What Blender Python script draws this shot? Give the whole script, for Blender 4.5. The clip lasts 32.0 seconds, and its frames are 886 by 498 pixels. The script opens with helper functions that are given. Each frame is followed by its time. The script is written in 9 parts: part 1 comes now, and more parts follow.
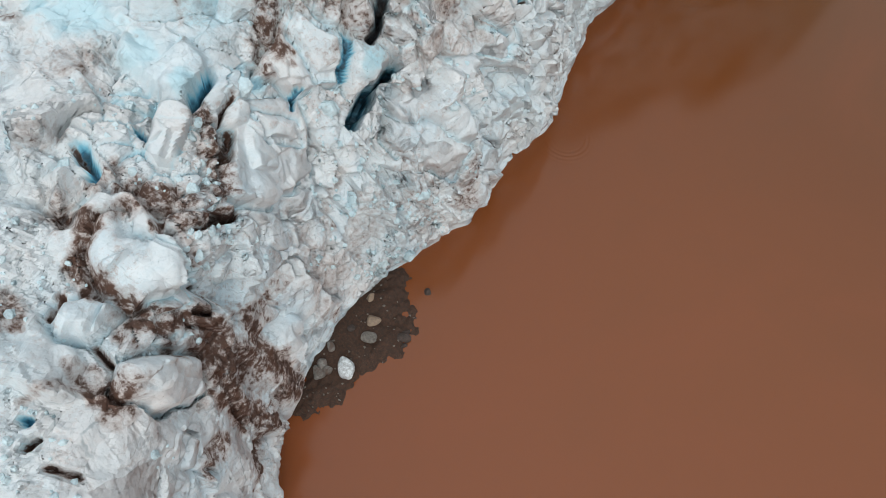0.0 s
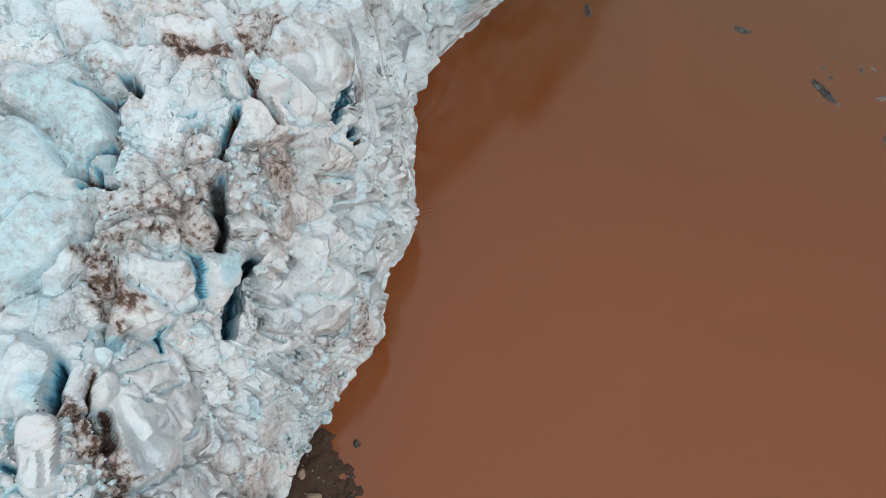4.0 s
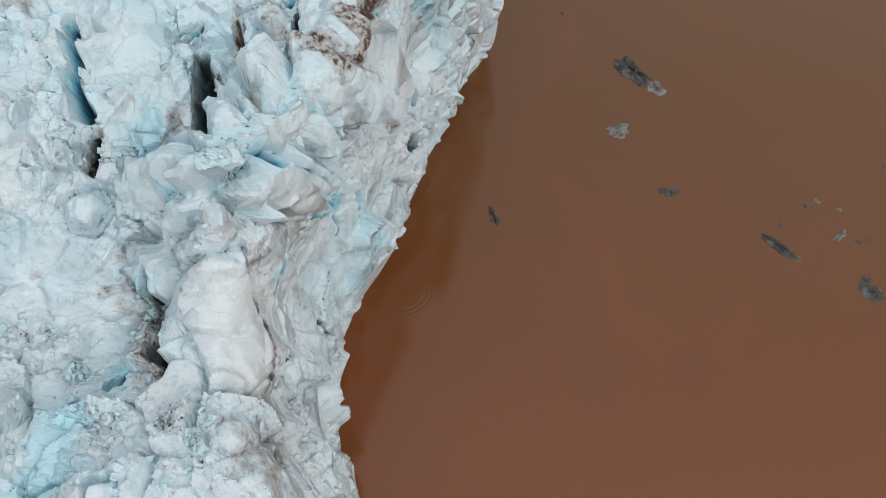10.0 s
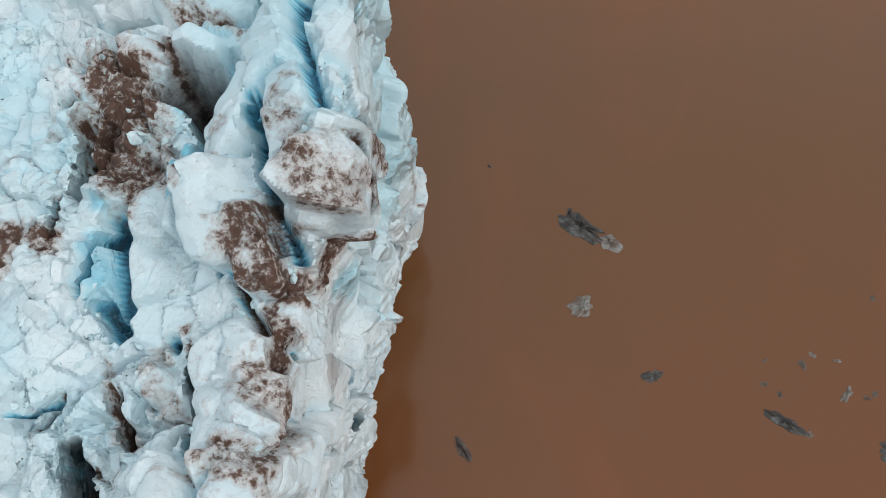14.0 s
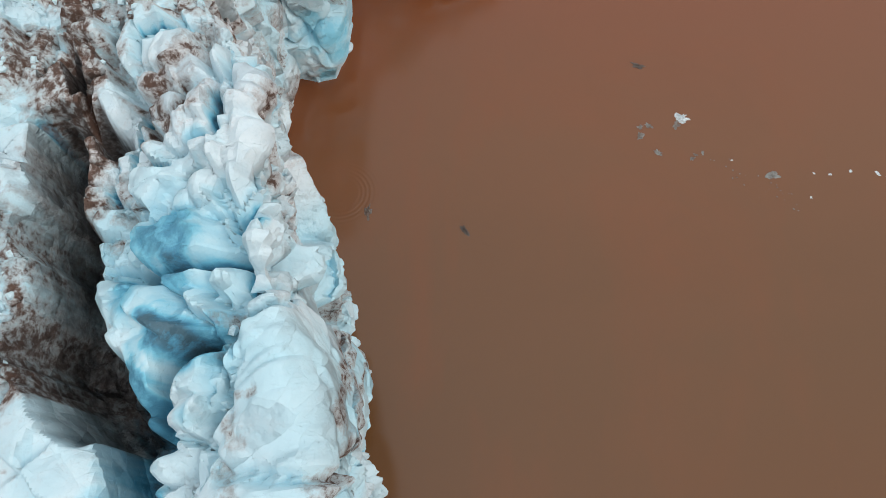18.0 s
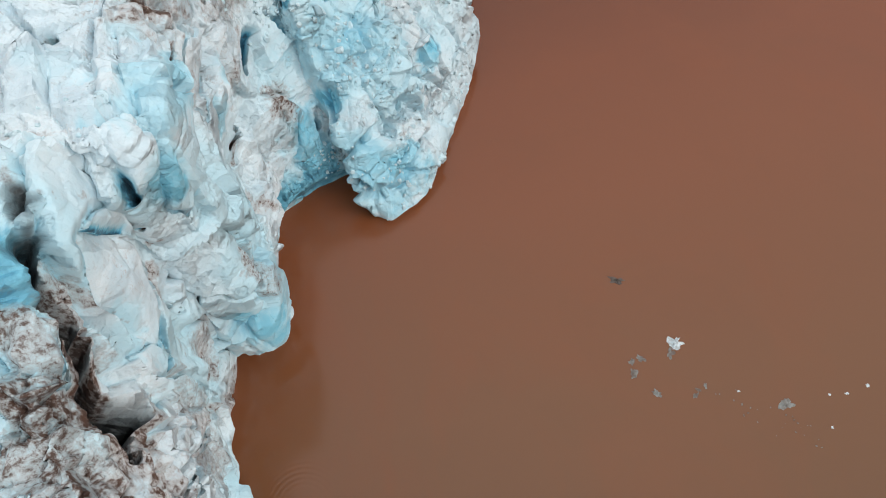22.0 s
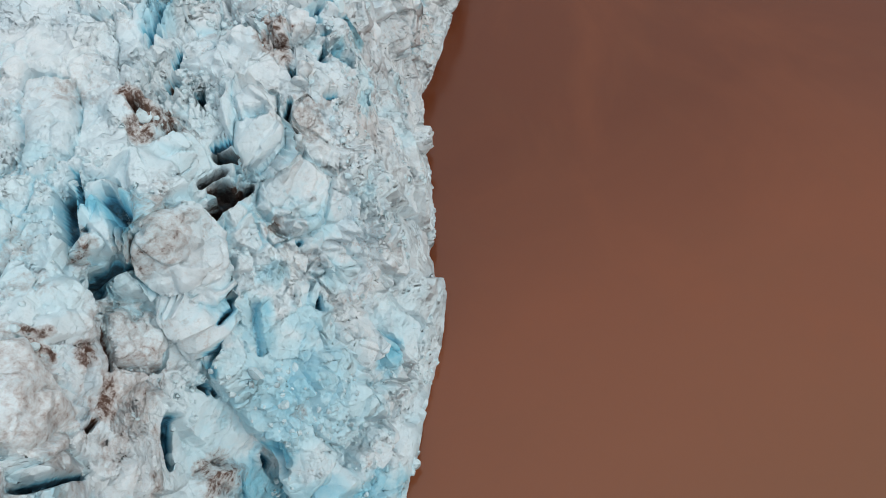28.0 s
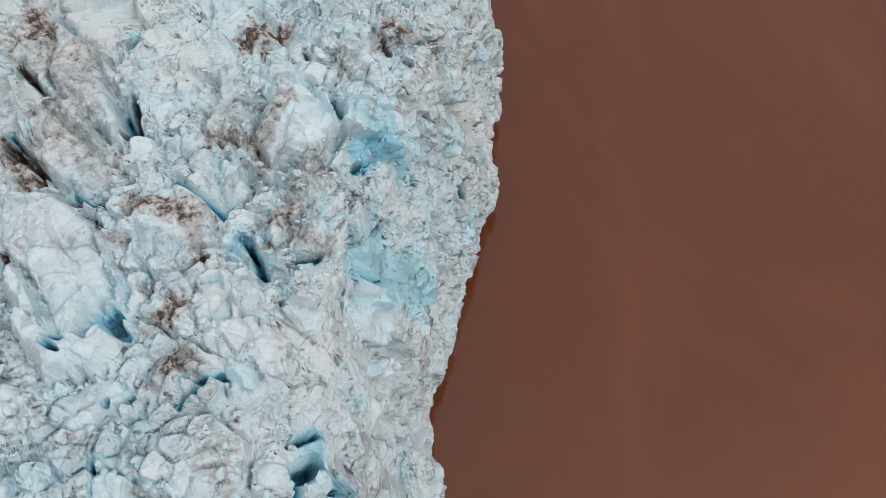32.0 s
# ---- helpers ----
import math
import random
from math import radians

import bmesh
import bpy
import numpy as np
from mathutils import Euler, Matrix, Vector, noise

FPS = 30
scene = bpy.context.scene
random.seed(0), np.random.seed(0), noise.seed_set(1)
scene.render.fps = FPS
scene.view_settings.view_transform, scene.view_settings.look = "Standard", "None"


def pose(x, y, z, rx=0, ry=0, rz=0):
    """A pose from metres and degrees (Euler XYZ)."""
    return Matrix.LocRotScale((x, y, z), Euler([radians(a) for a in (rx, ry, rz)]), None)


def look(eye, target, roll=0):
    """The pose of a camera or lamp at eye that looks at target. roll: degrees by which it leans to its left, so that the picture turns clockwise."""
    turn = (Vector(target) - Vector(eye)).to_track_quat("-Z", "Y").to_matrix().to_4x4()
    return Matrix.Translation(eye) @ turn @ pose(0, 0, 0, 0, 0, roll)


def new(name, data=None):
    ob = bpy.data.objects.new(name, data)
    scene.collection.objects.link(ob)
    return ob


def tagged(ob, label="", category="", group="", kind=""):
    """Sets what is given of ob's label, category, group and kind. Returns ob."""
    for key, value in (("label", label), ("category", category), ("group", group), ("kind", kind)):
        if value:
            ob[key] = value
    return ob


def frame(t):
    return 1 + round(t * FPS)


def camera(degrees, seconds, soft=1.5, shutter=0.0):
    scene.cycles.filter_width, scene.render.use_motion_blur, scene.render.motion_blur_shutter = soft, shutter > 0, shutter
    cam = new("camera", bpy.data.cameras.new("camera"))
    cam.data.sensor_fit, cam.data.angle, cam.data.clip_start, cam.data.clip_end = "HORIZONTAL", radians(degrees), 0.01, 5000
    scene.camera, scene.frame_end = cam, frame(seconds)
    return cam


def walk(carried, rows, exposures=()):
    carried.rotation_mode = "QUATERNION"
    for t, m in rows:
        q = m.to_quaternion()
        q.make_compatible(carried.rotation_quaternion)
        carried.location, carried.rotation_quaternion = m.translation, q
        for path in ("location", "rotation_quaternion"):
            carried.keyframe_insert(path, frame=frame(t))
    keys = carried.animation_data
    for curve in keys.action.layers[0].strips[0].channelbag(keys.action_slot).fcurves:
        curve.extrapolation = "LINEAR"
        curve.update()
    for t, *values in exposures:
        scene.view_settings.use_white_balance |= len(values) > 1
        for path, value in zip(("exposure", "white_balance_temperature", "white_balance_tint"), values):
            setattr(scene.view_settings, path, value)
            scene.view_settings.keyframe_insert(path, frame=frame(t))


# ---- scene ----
from mathutils import kdtree

cam = camera(61.3, 32.0, soft=0.5)
METRES, EYE, TILT, LEAN, TURN = 330.0, 101.0, -61.9, 0.0, 48.0
LEVEL = pose(0, 0, -3.3, 1.15, 0, 0)
ROWS = [
    (0.0, 0.0, 0.0, 0.0, 0.0, 0.0, -0.0),
    (0.5, -0.0014, -0.0007, 0.008, -1.12, -0.1, 1.9),
    (1.5, -0.0028, -0.0009, 0.0232, -5.23, -0.6, 9.45),
    (2.0, -0.0031, -0.0008, 0.0296, -6.38, -0.69, 11.8),
    (2.5, -0.0029, 0.0014, 0.036, -6.38, -0.73, 11.8),
    (3.0, -0.0025, 0.0052, 0.0426, -7.25, -0.98, 13.27),
    (3.5, -0.0018, 0.0092, 0.0493, -9.76, -1.68, 17.53),
    (5.5, 0.0035, 0.0232, 0.0739, -11.26, -2.01, 20.23),
    (6.0, 0.0057, 0.0274, 0.0816, -11.39, -2.04, 20.27),
    (6.5, 0.0099, 0.0326, 0.091, -11.68, -2.19, 20.82),
    (7.0, 0.0147, 0.0389, 0.1021, -13.6, -2.93, 23.89),
    (7.5, 0.0202, 0.0459, 0.1141, -15.7, -3.81, 27.24),
    (8.0, 0.0267, 0.0532, 0.1272, -15.83, -3.9, 27.46),
    (8.5, 0.0337, 0.0611, 0.1412, -15.93, -4.04, 27.48),
    (9.0, 0.0419, 0.0692, 0.1562, -17.28, -4.82, 29.2),
    (9.5, 0.0503, 0.0775, 0.1708, -20.87, -6.7, 33.76),
    (10.0, 0.059, 0.0851, 0.1852, -22.06, -7.4, 35.17),
    (10.5, 0.0685, 0.0922, 0.1997, -22.06, -7.4, 35.18),
    (11.0, 0.0763, 0.0977, 0.2109, -22.09, -7.4, 35.15),
    (11.5, 0.0828, 0.1019, 0.2186, -22.86, -7.89, 35.98),
    (12.0, 0.09, 0.1063, 0.2257, -29.66, -12.2, 42.72),
    (12.5, 0.099, 0.1105, 0.2332, -30.9, -13.02, 43.94),
    (13.0, 0.1101, 0.1157, 0.2416, -30.94, -13.07, 44.04),
    (13.5, 0.1228, 0.1215, 0.2507, -31.06, -13.14, 44.15),
    (15.5, 0.1847, 0.1468, 0.2934, -32.85, -14.6, 45.45),
    (16.0, 0.2015, 0.1534, 0.3048, -32.89, -14.61, 45.44),
    (16.5, 0.2188, 0.1601, 0.3162, -32.87, -14.66, 45.5),
    (17.0, 0.2365, 0.1653, 0.3289, -32.79, -14.68, 45.52),
    (17.5, 0.2538, 0.1687, 0.3429, -32.94, -14.85, 45.44),
    (18.0, 0.2712, 0.1721, 0.3567, -32.99, -14.91, 45.43),
    (18.5, 0.2886, 0.1751, 0.3707, -33.0, -14.9, 45.44),
    (19.0, 0.306, 0.1777, 0.3851, -33.14, -15.01, 45.5),
    (19.5, 0.3236, 0.1808, 0.3987, -33.11, -14.99, 45.56),
    (20.0, 0.3412, 0.1866, 0.4109, -33.1, -14.99, 45.61),
    (20.5, 0.358, 0.1923, 0.422, -33.04, -14.84, 45.66),
    (21.0, 0.3714, 0.1963, 0.4301, -34.7, -16.08, 46.8),
    (21.5, 0.3799, 0.1989, 0.4349, -41.03, -20.68, 50.71),
    (22.0, 0.384, 0.1994, 0.4362, -42.58, -21.76, 51.7),
    (22.5, 0.3851, 0.1997, 0.436, -42.57, -21.75, 51.71),
    (23.0, 0.3852, 0.2001, 0.4354, -42.76, -21.92, 51.81),
    (23.5, 0.3867, 0.2011, 0.4356, -43.49, -22.55, 52.2),
    (24.0, 0.392, 0.2031, 0.4382, -45.87, -24.46, 53.21),
    (24.5, 0.4003, 0.2048, 0.4412, -49.07, -27.01, 54.75),
    (26.5, 0.4627, 0.2088, 0.4716, -49.18, -27.04, 54.95),
    (27.0, 0.4829, 0.21, 0.482, -49.23, -27.09, 54.96),
    (27.5, 0.5042, 0.2112, 0.4922, -49.1, -27.01, 54.97),
    (28.0, 0.5262, 0.2128, 0.5032, -49.13, -27.07, 54.95),
    (28.5, 0.5485, 0.2144, 0.5143, -49.21, -27.12, 54.96),
    (29.0, 0.5708, 0.2172, 0.5246, -49.24, -27.1, 54.93),
    (29.5, 0.5936, 0.2224, 0.5337, -49.25, -27.11, 54.94),
    (30.0, 0.6169, 0.2279, 0.5427, -49.24, -27.1, 54.93),
    (30.5, 0.6405, 0.2337, 0.5519, -49.25, -27.13, 54.88),
    (31.0, 0.6641, 0.2388, 0.5613, -49.22, -27.09, 54.83),
    (31.5, 0.6838, 0.2428, 0.5692, -49.27, -27.01, 54.77),
    (32.0, 0.6983, 0.246, 0.5748, -49.4, -27.07, 54.69),
]
walk(cam, [(t, LEVEL @ pose(0, 0, EYE, TILT, LEAN, TURN) @ pose(METRES * x, METRES * y, METRES * z, 90 + pitch, roll, yaw)) for t, x, y, z, yaw, pitch, roll in ROWS],
     exposures=[(0.0, -0.08), (9.0, -0.2), (11.0, -0.24), (14.0, -0.14), (20.0, 0.02), (24.0, 0.05), (26.5, -0.05), (28.0, -0.22), (29.2, -0.32), (32.0, -0.3)])

# ---- light: a bright overcast sky, with a wide, weak sun behind the cloud ----
SUN_HEIGHT, SUN_HEADING = 44.0, 132.0
world = bpy.data.worlds.new("overcast_sky")
scene.world = world
world.use_nodes = True
wn = world.node_tree.nodes
sky = wn.new("ShaderNodeTexSky")
sky.sky_type = "NISHITA"
sky.sun_disc = False
sky.sun_elevation, sky.sun_rotation = radians(SUN_HEIGHT), radians(SUN_HEADING)
sky.air_density, sky.dust_density, sky.ozone_density = 1.0, 4.0, 1.0
cloud = wn.new("ShaderNodeMix")
cloud.data_type = "RGBA"
cloud.inputs["Factor"].default_value = 0.8
cloud.inputs["B"].default_value = (8.7, 9.1, 9.3, 1)
world.node_tree.links.new(sky.outputs[0], cloud.inputs["A"])
# an overcast sky is three times as bright overhead as at the horizon
way = wn.new("ShaderNodeTexCoord")
height = wn.new("ShaderNodeSeparateXYZ")
climb = wn.new("ShaderNodeMapRange")
climb.inputs["From Min"].default_value, climb.inputs["From Max"].default_value = 0.0, 1.0
climb.inputs["To Min"].default_value, climb.inputs["To Max"].default_value = 0.44, 1.36
dome = wn.new("ShaderNodeVectorMath")
dome.operation = "SCALE"
world.node_tree.links.new(way.outputs["Generated"], height.inputs[0])
world.node_tree.links.new(height.outputs["Z"], climb.inputs["Value"])
world.node_tree.links.new(cloud.outputs["Result"], dome.inputs[0])
world.node_tree.links.new(climb.outputs["Result"], dome.inputs["Scale"])
world.node_tree.links.new(dome.outputs[0], wn["Background"].inputs[0])
wn["Background"].inputs[1].default_value = 0.1
sun = new("sun", bpy.data.lights.new("sun", "SUN"))
sun.data.energy, sun.data.angle, sun.data.color = 0.9, radians(30), (1.0, 0.98, 0.95)
heading = radians(SUN_HEADING)
towards = Vector((math.sin(heading), math.cos(heading), math.tan(radians(SUN_HEIGHT))))
sun.matrix_world = look(towards * 300, (0, 0, 0))


# ---- materials ----
class Mat:
    """A small helper round one node material."""

    def __init__(self, name, rough=0.6, metal=0.0):
        self.m = bpy.data.materials.new(name)
        self.m.use_nodes = True
        self.t = self.m.node_tree
        self.b = self.t.nodes["Principled BSDF"]
        self.b.inputs["Roughness"].default_value = rough
        self.b.inputs["Metallic"].default_value = metal
        self.co = self.node("ShaderNodeNewGeometry").outputs["Position"]

    def node(self, kind):
        return self.t.nodes.new(kind)

    def link(self, a, b):
        if isinstance(a, (int, float)):
            b.default_value = a
        elif isinstance(a, tuple):
            b.default_value = (*a, 1) if len(a) == 3 else a
        else:
            self.t.links.new(a, b)

    def noise(self, scale, detail=4, rough=0.6, distort=0.0, stretch=None):
        n = self.node("ShaderNodeTexNoise")
        n.inputs["Scale"].default_value, n.inputs["Detail"].default_value = scale, detail
        n.inputs["Roughness"].default_value, n.inputs["Distortion"].default_value = rough, distort
        co = self.co
        if stretch:
            mp = self.node("ShaderNodeMapping")
            mp.inputs["Scale"].default_value = stretch
            self.link(co, mp.inputs[0])
            co = mp.outputs[0]
        self.link(co, n.inputs["Vector"])
        return n.outputs[0]

    def voronoi(self, scale, feature="F1"):
        n = self.node("ShaderNodeTexVoronoi")
        n.feature = feature
        n.inputs["Scale"].default_value = scale
        self.link(self.co, n.inputs["Vector"])
        return n.outputs["Distance"]

    def warped(self, scale, amount):
        """The place, shifted by noise."""
        n = self.node("ShaderNodeTexNoise")
        n.inputs["Scale"].default_value, n.inputs["Detail"].default_value = scale, 3
        self.link(self.co, n.inputs["Vector"])
        v = self.node("ShaderNodeVectorMath")
        v.operation = "MULTIPLY_ADD"
        self.link(n.outputs["Color"], v.inputs[0])
        v.inputs[1].default_value = (amount,) * 3
        self.link(self.co, v.inputs[2])
        return v.outputs[0]

    def facets(self, scale, co):
        """Broken faces: every cell is a plane tilted its own way."""
        n = self.node("ShaderNodeTexVoronoi")
        n.inputs["Scale"].default_value = scale
        self.link(co, n.inputs["Vector"])
        off, lean, dot = [self.node("ShaderNodeVectorMath") for _ in range(3)]
        off.operation, lean.operation, dot.operation = "SUBTRACT", "SUBTRACT", "DOT_PRODUCT"
        self.link(co, off.inputs[0]), self.link(n.outputs["Position"], off.inputs[1])
        self.link(n.outputs["Color"], lean.inputs[0])
        lean.inputs[1].default_value = (0.5, 0.5, 0.5)
        self.link(off.outputs[0], dot.inputs[0]), self.link(lean.outputs[0], dot.inputs[1])
        return dot.outputs["Value"]

    def joints(self, scale, co):
        """Distance from the borders between cells, in metres."""
        n = self.node("ShaderNodeTexVoronoi")
        n.feature = "DISTANCE_TO_EDGE"
        n.inputs["Scale"].default_value = scale
        self.link(co, n.inputs["Vector"])
        return self.calc("DIVIDE", n.outputs["Distance"], scale)

    def ramp(self, fac, *stops):
        r = self.node("ShaderNodeValToRGB")
        while len(r.color_ramp.elements) < len(stops):
            r.color_ramp.elements.new(0.5)
        for e, (at, c) in zip(r.color_ramp.elements, stops):
            e.position = at
            e.color = (c, c, c, 1) if isinstance(c, (int, float)) else (*c, 1)
        self.link(fac, r.inputs[0])
        return r.outputs[0]

    def mix(self, fac, a, b):
        n = self.node("ShaderNodeMix")
        n.data_type = "RGBA"
        self.link(fac, n.inputs["Factor"]), self.link(a, n.inputs["A"]), self.link(b, n.inputs["B"])
        return n.outputs["Result"]

    def calc(self, how, a, b=0.0, clamp=False):
        n = self.node("ShaderNodeMath")
        n.operation, n.use_clamp = how, clamp
        self.link(a, n.inputs[0]), self.link(b, n.inputs[1])
        return n.outputs[0]

    def attr(self, name):
        n = self.node("ShaderNodeAttribute")
        n.attribute_name = name
        return n.outputs["Fac"]

    def random(self):
        return self.node("ShaderNodeObjectInfo").outputs["Random"]

    def bump(self, height, strength=0.5, distance=0.1, after=None):
        n = self.node("ShaderNodeBump")
        n.inputs["Strength"].default_value, n.inputs["Distance"].default_value = strength, distance
        self.link(height, n.inputs["Height"])
        if after:
            self.link(after, n.inputs["Normal"])
        return n.outputs[0]

    def done(self, colour, rough=None, normal=None):
        self.link(colour, self.b.inputs["Base Color"])
        if rough is not None:
            self.link(rough, self.b.inputs["Roughness"])
        if normal is not None:
            self.link(normal, self.b.inputs["Normal"])
        return self.m


def make_ice(name, attributes=True):
    k = Mat(name, 0.5)
    k.b.inputs["IOR"].default_value = 1.31
    grain = k.noise(2.2, 7, 0.72)
    broad = k.noise(0.16, 5, 0.6, 0.4)
    white = k.mix(k.ramp(broad, (0.38, 0.0), (0.66, 1.0)), (0.79, 0.868, 0.895), (0.63, 0.765, 0.83))
    white = k.mix(k.ramp(grain, (0.34, 0.36), (0.50, 0.0)), white, (0.52, 0.66, 0.71))
    # fine grey and tan dust, thicker in flecks
    dust = k.calc("MULTIPLY", k.ramp(k.noise(0.10, 4, 0.6, 0.6), (0.42, 0.0), (0.62, 1.0)), k.ramp(k.noise(1.1, 8, 0.78), (0.52, 0.0), (0.62, 0.6)))
    white = k.mix(dust, white, (0.40, 0.31, 0.27))
    film = k.ramp(k.noise(0.07, 5, 0.6, 0.5), (0.42, 0.0), (0.68, 0.55))
    film = k.calc("MULTIPLY", film, k.attr("film") if attributes else 0.4)
    white = k.mix(film, white, (0.75, 0.65, 0.60))
    speck = k.ramp(k.noise(4.5, 5, 0.8), (0.58, 0.0), (0.65, 0.65))
    if attributes:
        speck = k.calc("MULTIPLY", speck, k.calc("ADD", 0.2, k.calc("MULTIPLY", k.attr("broken"), 0.8)))
    white = k.mix(speck, white, (0.30, 0.26, 0.24))
    if not attributes:
        white = k.mix(0.4, white, (0.56, 0.83, 0.90))
    # thin fractures, some healed, some open with their inner dark put into the colour
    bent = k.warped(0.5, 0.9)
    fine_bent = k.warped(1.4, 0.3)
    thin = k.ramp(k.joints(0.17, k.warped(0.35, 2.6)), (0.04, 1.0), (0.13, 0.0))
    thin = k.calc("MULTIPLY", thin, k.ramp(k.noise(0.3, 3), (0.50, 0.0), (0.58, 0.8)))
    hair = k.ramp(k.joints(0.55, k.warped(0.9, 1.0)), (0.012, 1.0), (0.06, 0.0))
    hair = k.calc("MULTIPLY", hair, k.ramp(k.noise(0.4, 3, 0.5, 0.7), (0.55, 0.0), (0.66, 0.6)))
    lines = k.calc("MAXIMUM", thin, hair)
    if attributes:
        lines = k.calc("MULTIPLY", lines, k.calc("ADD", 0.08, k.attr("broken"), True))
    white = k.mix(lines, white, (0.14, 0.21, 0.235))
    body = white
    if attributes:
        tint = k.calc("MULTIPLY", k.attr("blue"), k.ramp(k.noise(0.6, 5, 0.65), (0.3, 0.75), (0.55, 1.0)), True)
        # blue ice; the darkest stops also hold the shade deep inside cracks
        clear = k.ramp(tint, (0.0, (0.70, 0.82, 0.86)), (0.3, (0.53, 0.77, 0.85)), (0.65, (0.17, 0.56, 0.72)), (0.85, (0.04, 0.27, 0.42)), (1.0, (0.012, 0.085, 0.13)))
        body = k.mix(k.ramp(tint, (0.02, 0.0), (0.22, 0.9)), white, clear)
        mark = k.attr("dirt")
        streak = k.noise(1.1, 9, 0.72, 0.25)
        patch = k.calc("ADD", mark, k.calc("MULTIPLY", k.calc("SUBTRACT", streak, 0.5), 2.6))
        veil = k.calc("MULTIPLY", k.ramp(patch, (0.0, 0.0), (0.9, 0.8)), k.ramp(mark, (0.01, 0.0), (0.2, 1.0)), True)
        body = k.mix(veil, body, k.mix(k.ramp(streak, (0.4, 0.0), (0.65, 1.0)), (0.46, 0.34, 0.285), (0.22, 0.145, 0.115)))
        core = k.calc("MULTIPLY", k.ramp(patch, (0.62, 0.0), (0.95, 0.95)), k.ramp(mark, (0.15, 0.0), (0.45, 1.0)), True)
        soil = k.mix(k.noise(0.9, 6, 0.7), (0.150, 0.074, 0.048), (0.040, 0.026, 0.021))
        body = k.mix(core, body, soil)
        # debris-dark ice in deep clefts, painted nearly black to carry their shade
        body = k.mix(k.calc("MULTIPLY", k.attr("cleft_shade"), k.ramp(k.noise(0.5, 6, 0.7), (0.3, 1.0), (0.7, 0.7))), body, k.mix(k.ramp(k.noise(0.8, 6, 0.7), (0.4, 0.0), (0.65, 1.0)), (0.016, 0.016, 0.018), (0.085, 0.078, 0.075)))
    relief = k.bump(k.noise(0.5, 5, 0.55), 0.2, 0.5)
    patches = k.ramp(k.noise(0.13, 4, 0.6, 0.5), (0.44, 0.12), (0.60, 1.0))
    if attributes:
        patches = k.calc("MULTIPLY", patches, k.calc("ADD", 0.15, k.calc("MULTIPLY", k.attr("broken"), 0.85)))
    relief = k.bump(k.facets(0.15, bent), 1.0, 0.6, relief)
    relief = k.bump(k.calc("MULTIPLY", k.facets(0.42, bent), k.calc("ADD", 0.26, patches)), 1.0, 0.95, relief)
    relief = k.bump(k.calc("MULTIPLY", k.facets(1.05, fine_bent), patches), 1.0, 0.9, relief)
    relief = k.bump(grain, 0.35, 0.06, relief)
    chips = k.calc("ADD", k.voronoi(2.3), k.calc("MULTIPLY", k.voronoi(1.0), 1.4))
    if attributes:
        chips = k.calc("MULTIPLY", chips, patches)
    else:
        chips = k.calc("MULTIPLY", chips, 0.5)
    relief = k.bump(chips, 0.8, -0.2, relief)
    return k.done(body, k.ramp(grain, (0.3, 0.42), (0.7, 0.7)), relief)


def make_water():
    k = Mat("silty_water", 0.12)
    k.b.inputs["IOR"].default_value = 1.5
    # silt plumes: greyer off the middle of the front, redder past both ends
    sep = k.node("ShaderNodeSeparateXYZ")
    k.link(k.co, sep.inputs[0])
    drift = k.calc("ADD", sep.outputs["Y"], k.calc("MULTIPLY", k.calc("SUBTRACT", k.noise(0.012, 5, 0.55, 1.0), 0.5), 45.0))
    c = k.ramp(k.calc("DIVIDE", drift, 450.0), (0.0, (0.225, 0.066, 0.020)), (0.13, (0.205, 0.062, 0.017)), (0.22, (0.170, 0.053, 0.013)), (0.31, (0.150, 0.057, 0.016)),
               (0.42, (0.150, 0.066, 0.025)), (0.50, (0.185, 0.074, 0.030)), (0.58, (0.212, 0.068, 0.027)), (0.64, (0.200, 0.058, 0.022)), (0.72, (0.140, 0.035, 0.011)), (1.0, (0.140, 0.031, 0.008)))
    streak = k.noise(0.022, 7, 0.6, 2.2, (1.0, 0.45, 1.0))
    c = k.mix(k.ramp(streak, (0.48, 0.0), (0.72, 0.35)), c, (0.240, 0.065, 0.020))
    c = k.mix(k.ramp(k.noise(0.035, 6, 0.6, 1.5), (0.5, 0.0), (0.75, 0.12)), c, (0.130, 0.058, 0.022))
    ripple = k.bump(k.noise(1.3, 3, 0.5, 0.4, (1.0, 0.45, 1.0)), 0.05, 0.06)
    for cx, cy, reach in ((-47.5, 221.5, 7.5), (-49.0, 106.0, 6.0), (-41.0, 64.0, 6.0)):
        off = k.node("ShaderNodeVectorMath")
        off.operation = "DISTANCE"
        k.link(k.co, off.inputs[0])
        off.inputs[1].default_value = (cx, cy, 0)
        r = off.outputs["Value"]
        wave = k.calc("MULTIPLY", k.calc("SINE", k.calc("MULTIPLY", r, 8.5)), k.ramp(k.calc("DIVIDE", r, reach), (0.3, 0.0), (0.6, 1.0), (1.0, 0.0)))
        ripple = k.bump(wave, 0.2, 0.03, ripple)
    return k.done(c, 0.13, ripple)


def make_stone(name, light, dark):
    k = Mat(name, 0.8)
    n = k.noise(2.5, 6, 0.7)
    c = k.mix(k.ramp(n, (0.35, 0.0), (0.65, 1.0)), dark, light)
    c = k.mix(k.ramp(k.noise(7.0, 3, 0.8), (0.56, 0.0), (0.66, 0.3)), c, (0.20, 0.15, 0.11))
    return k.done(c, 0.85, k.bump(n, 0.6, 0.08))


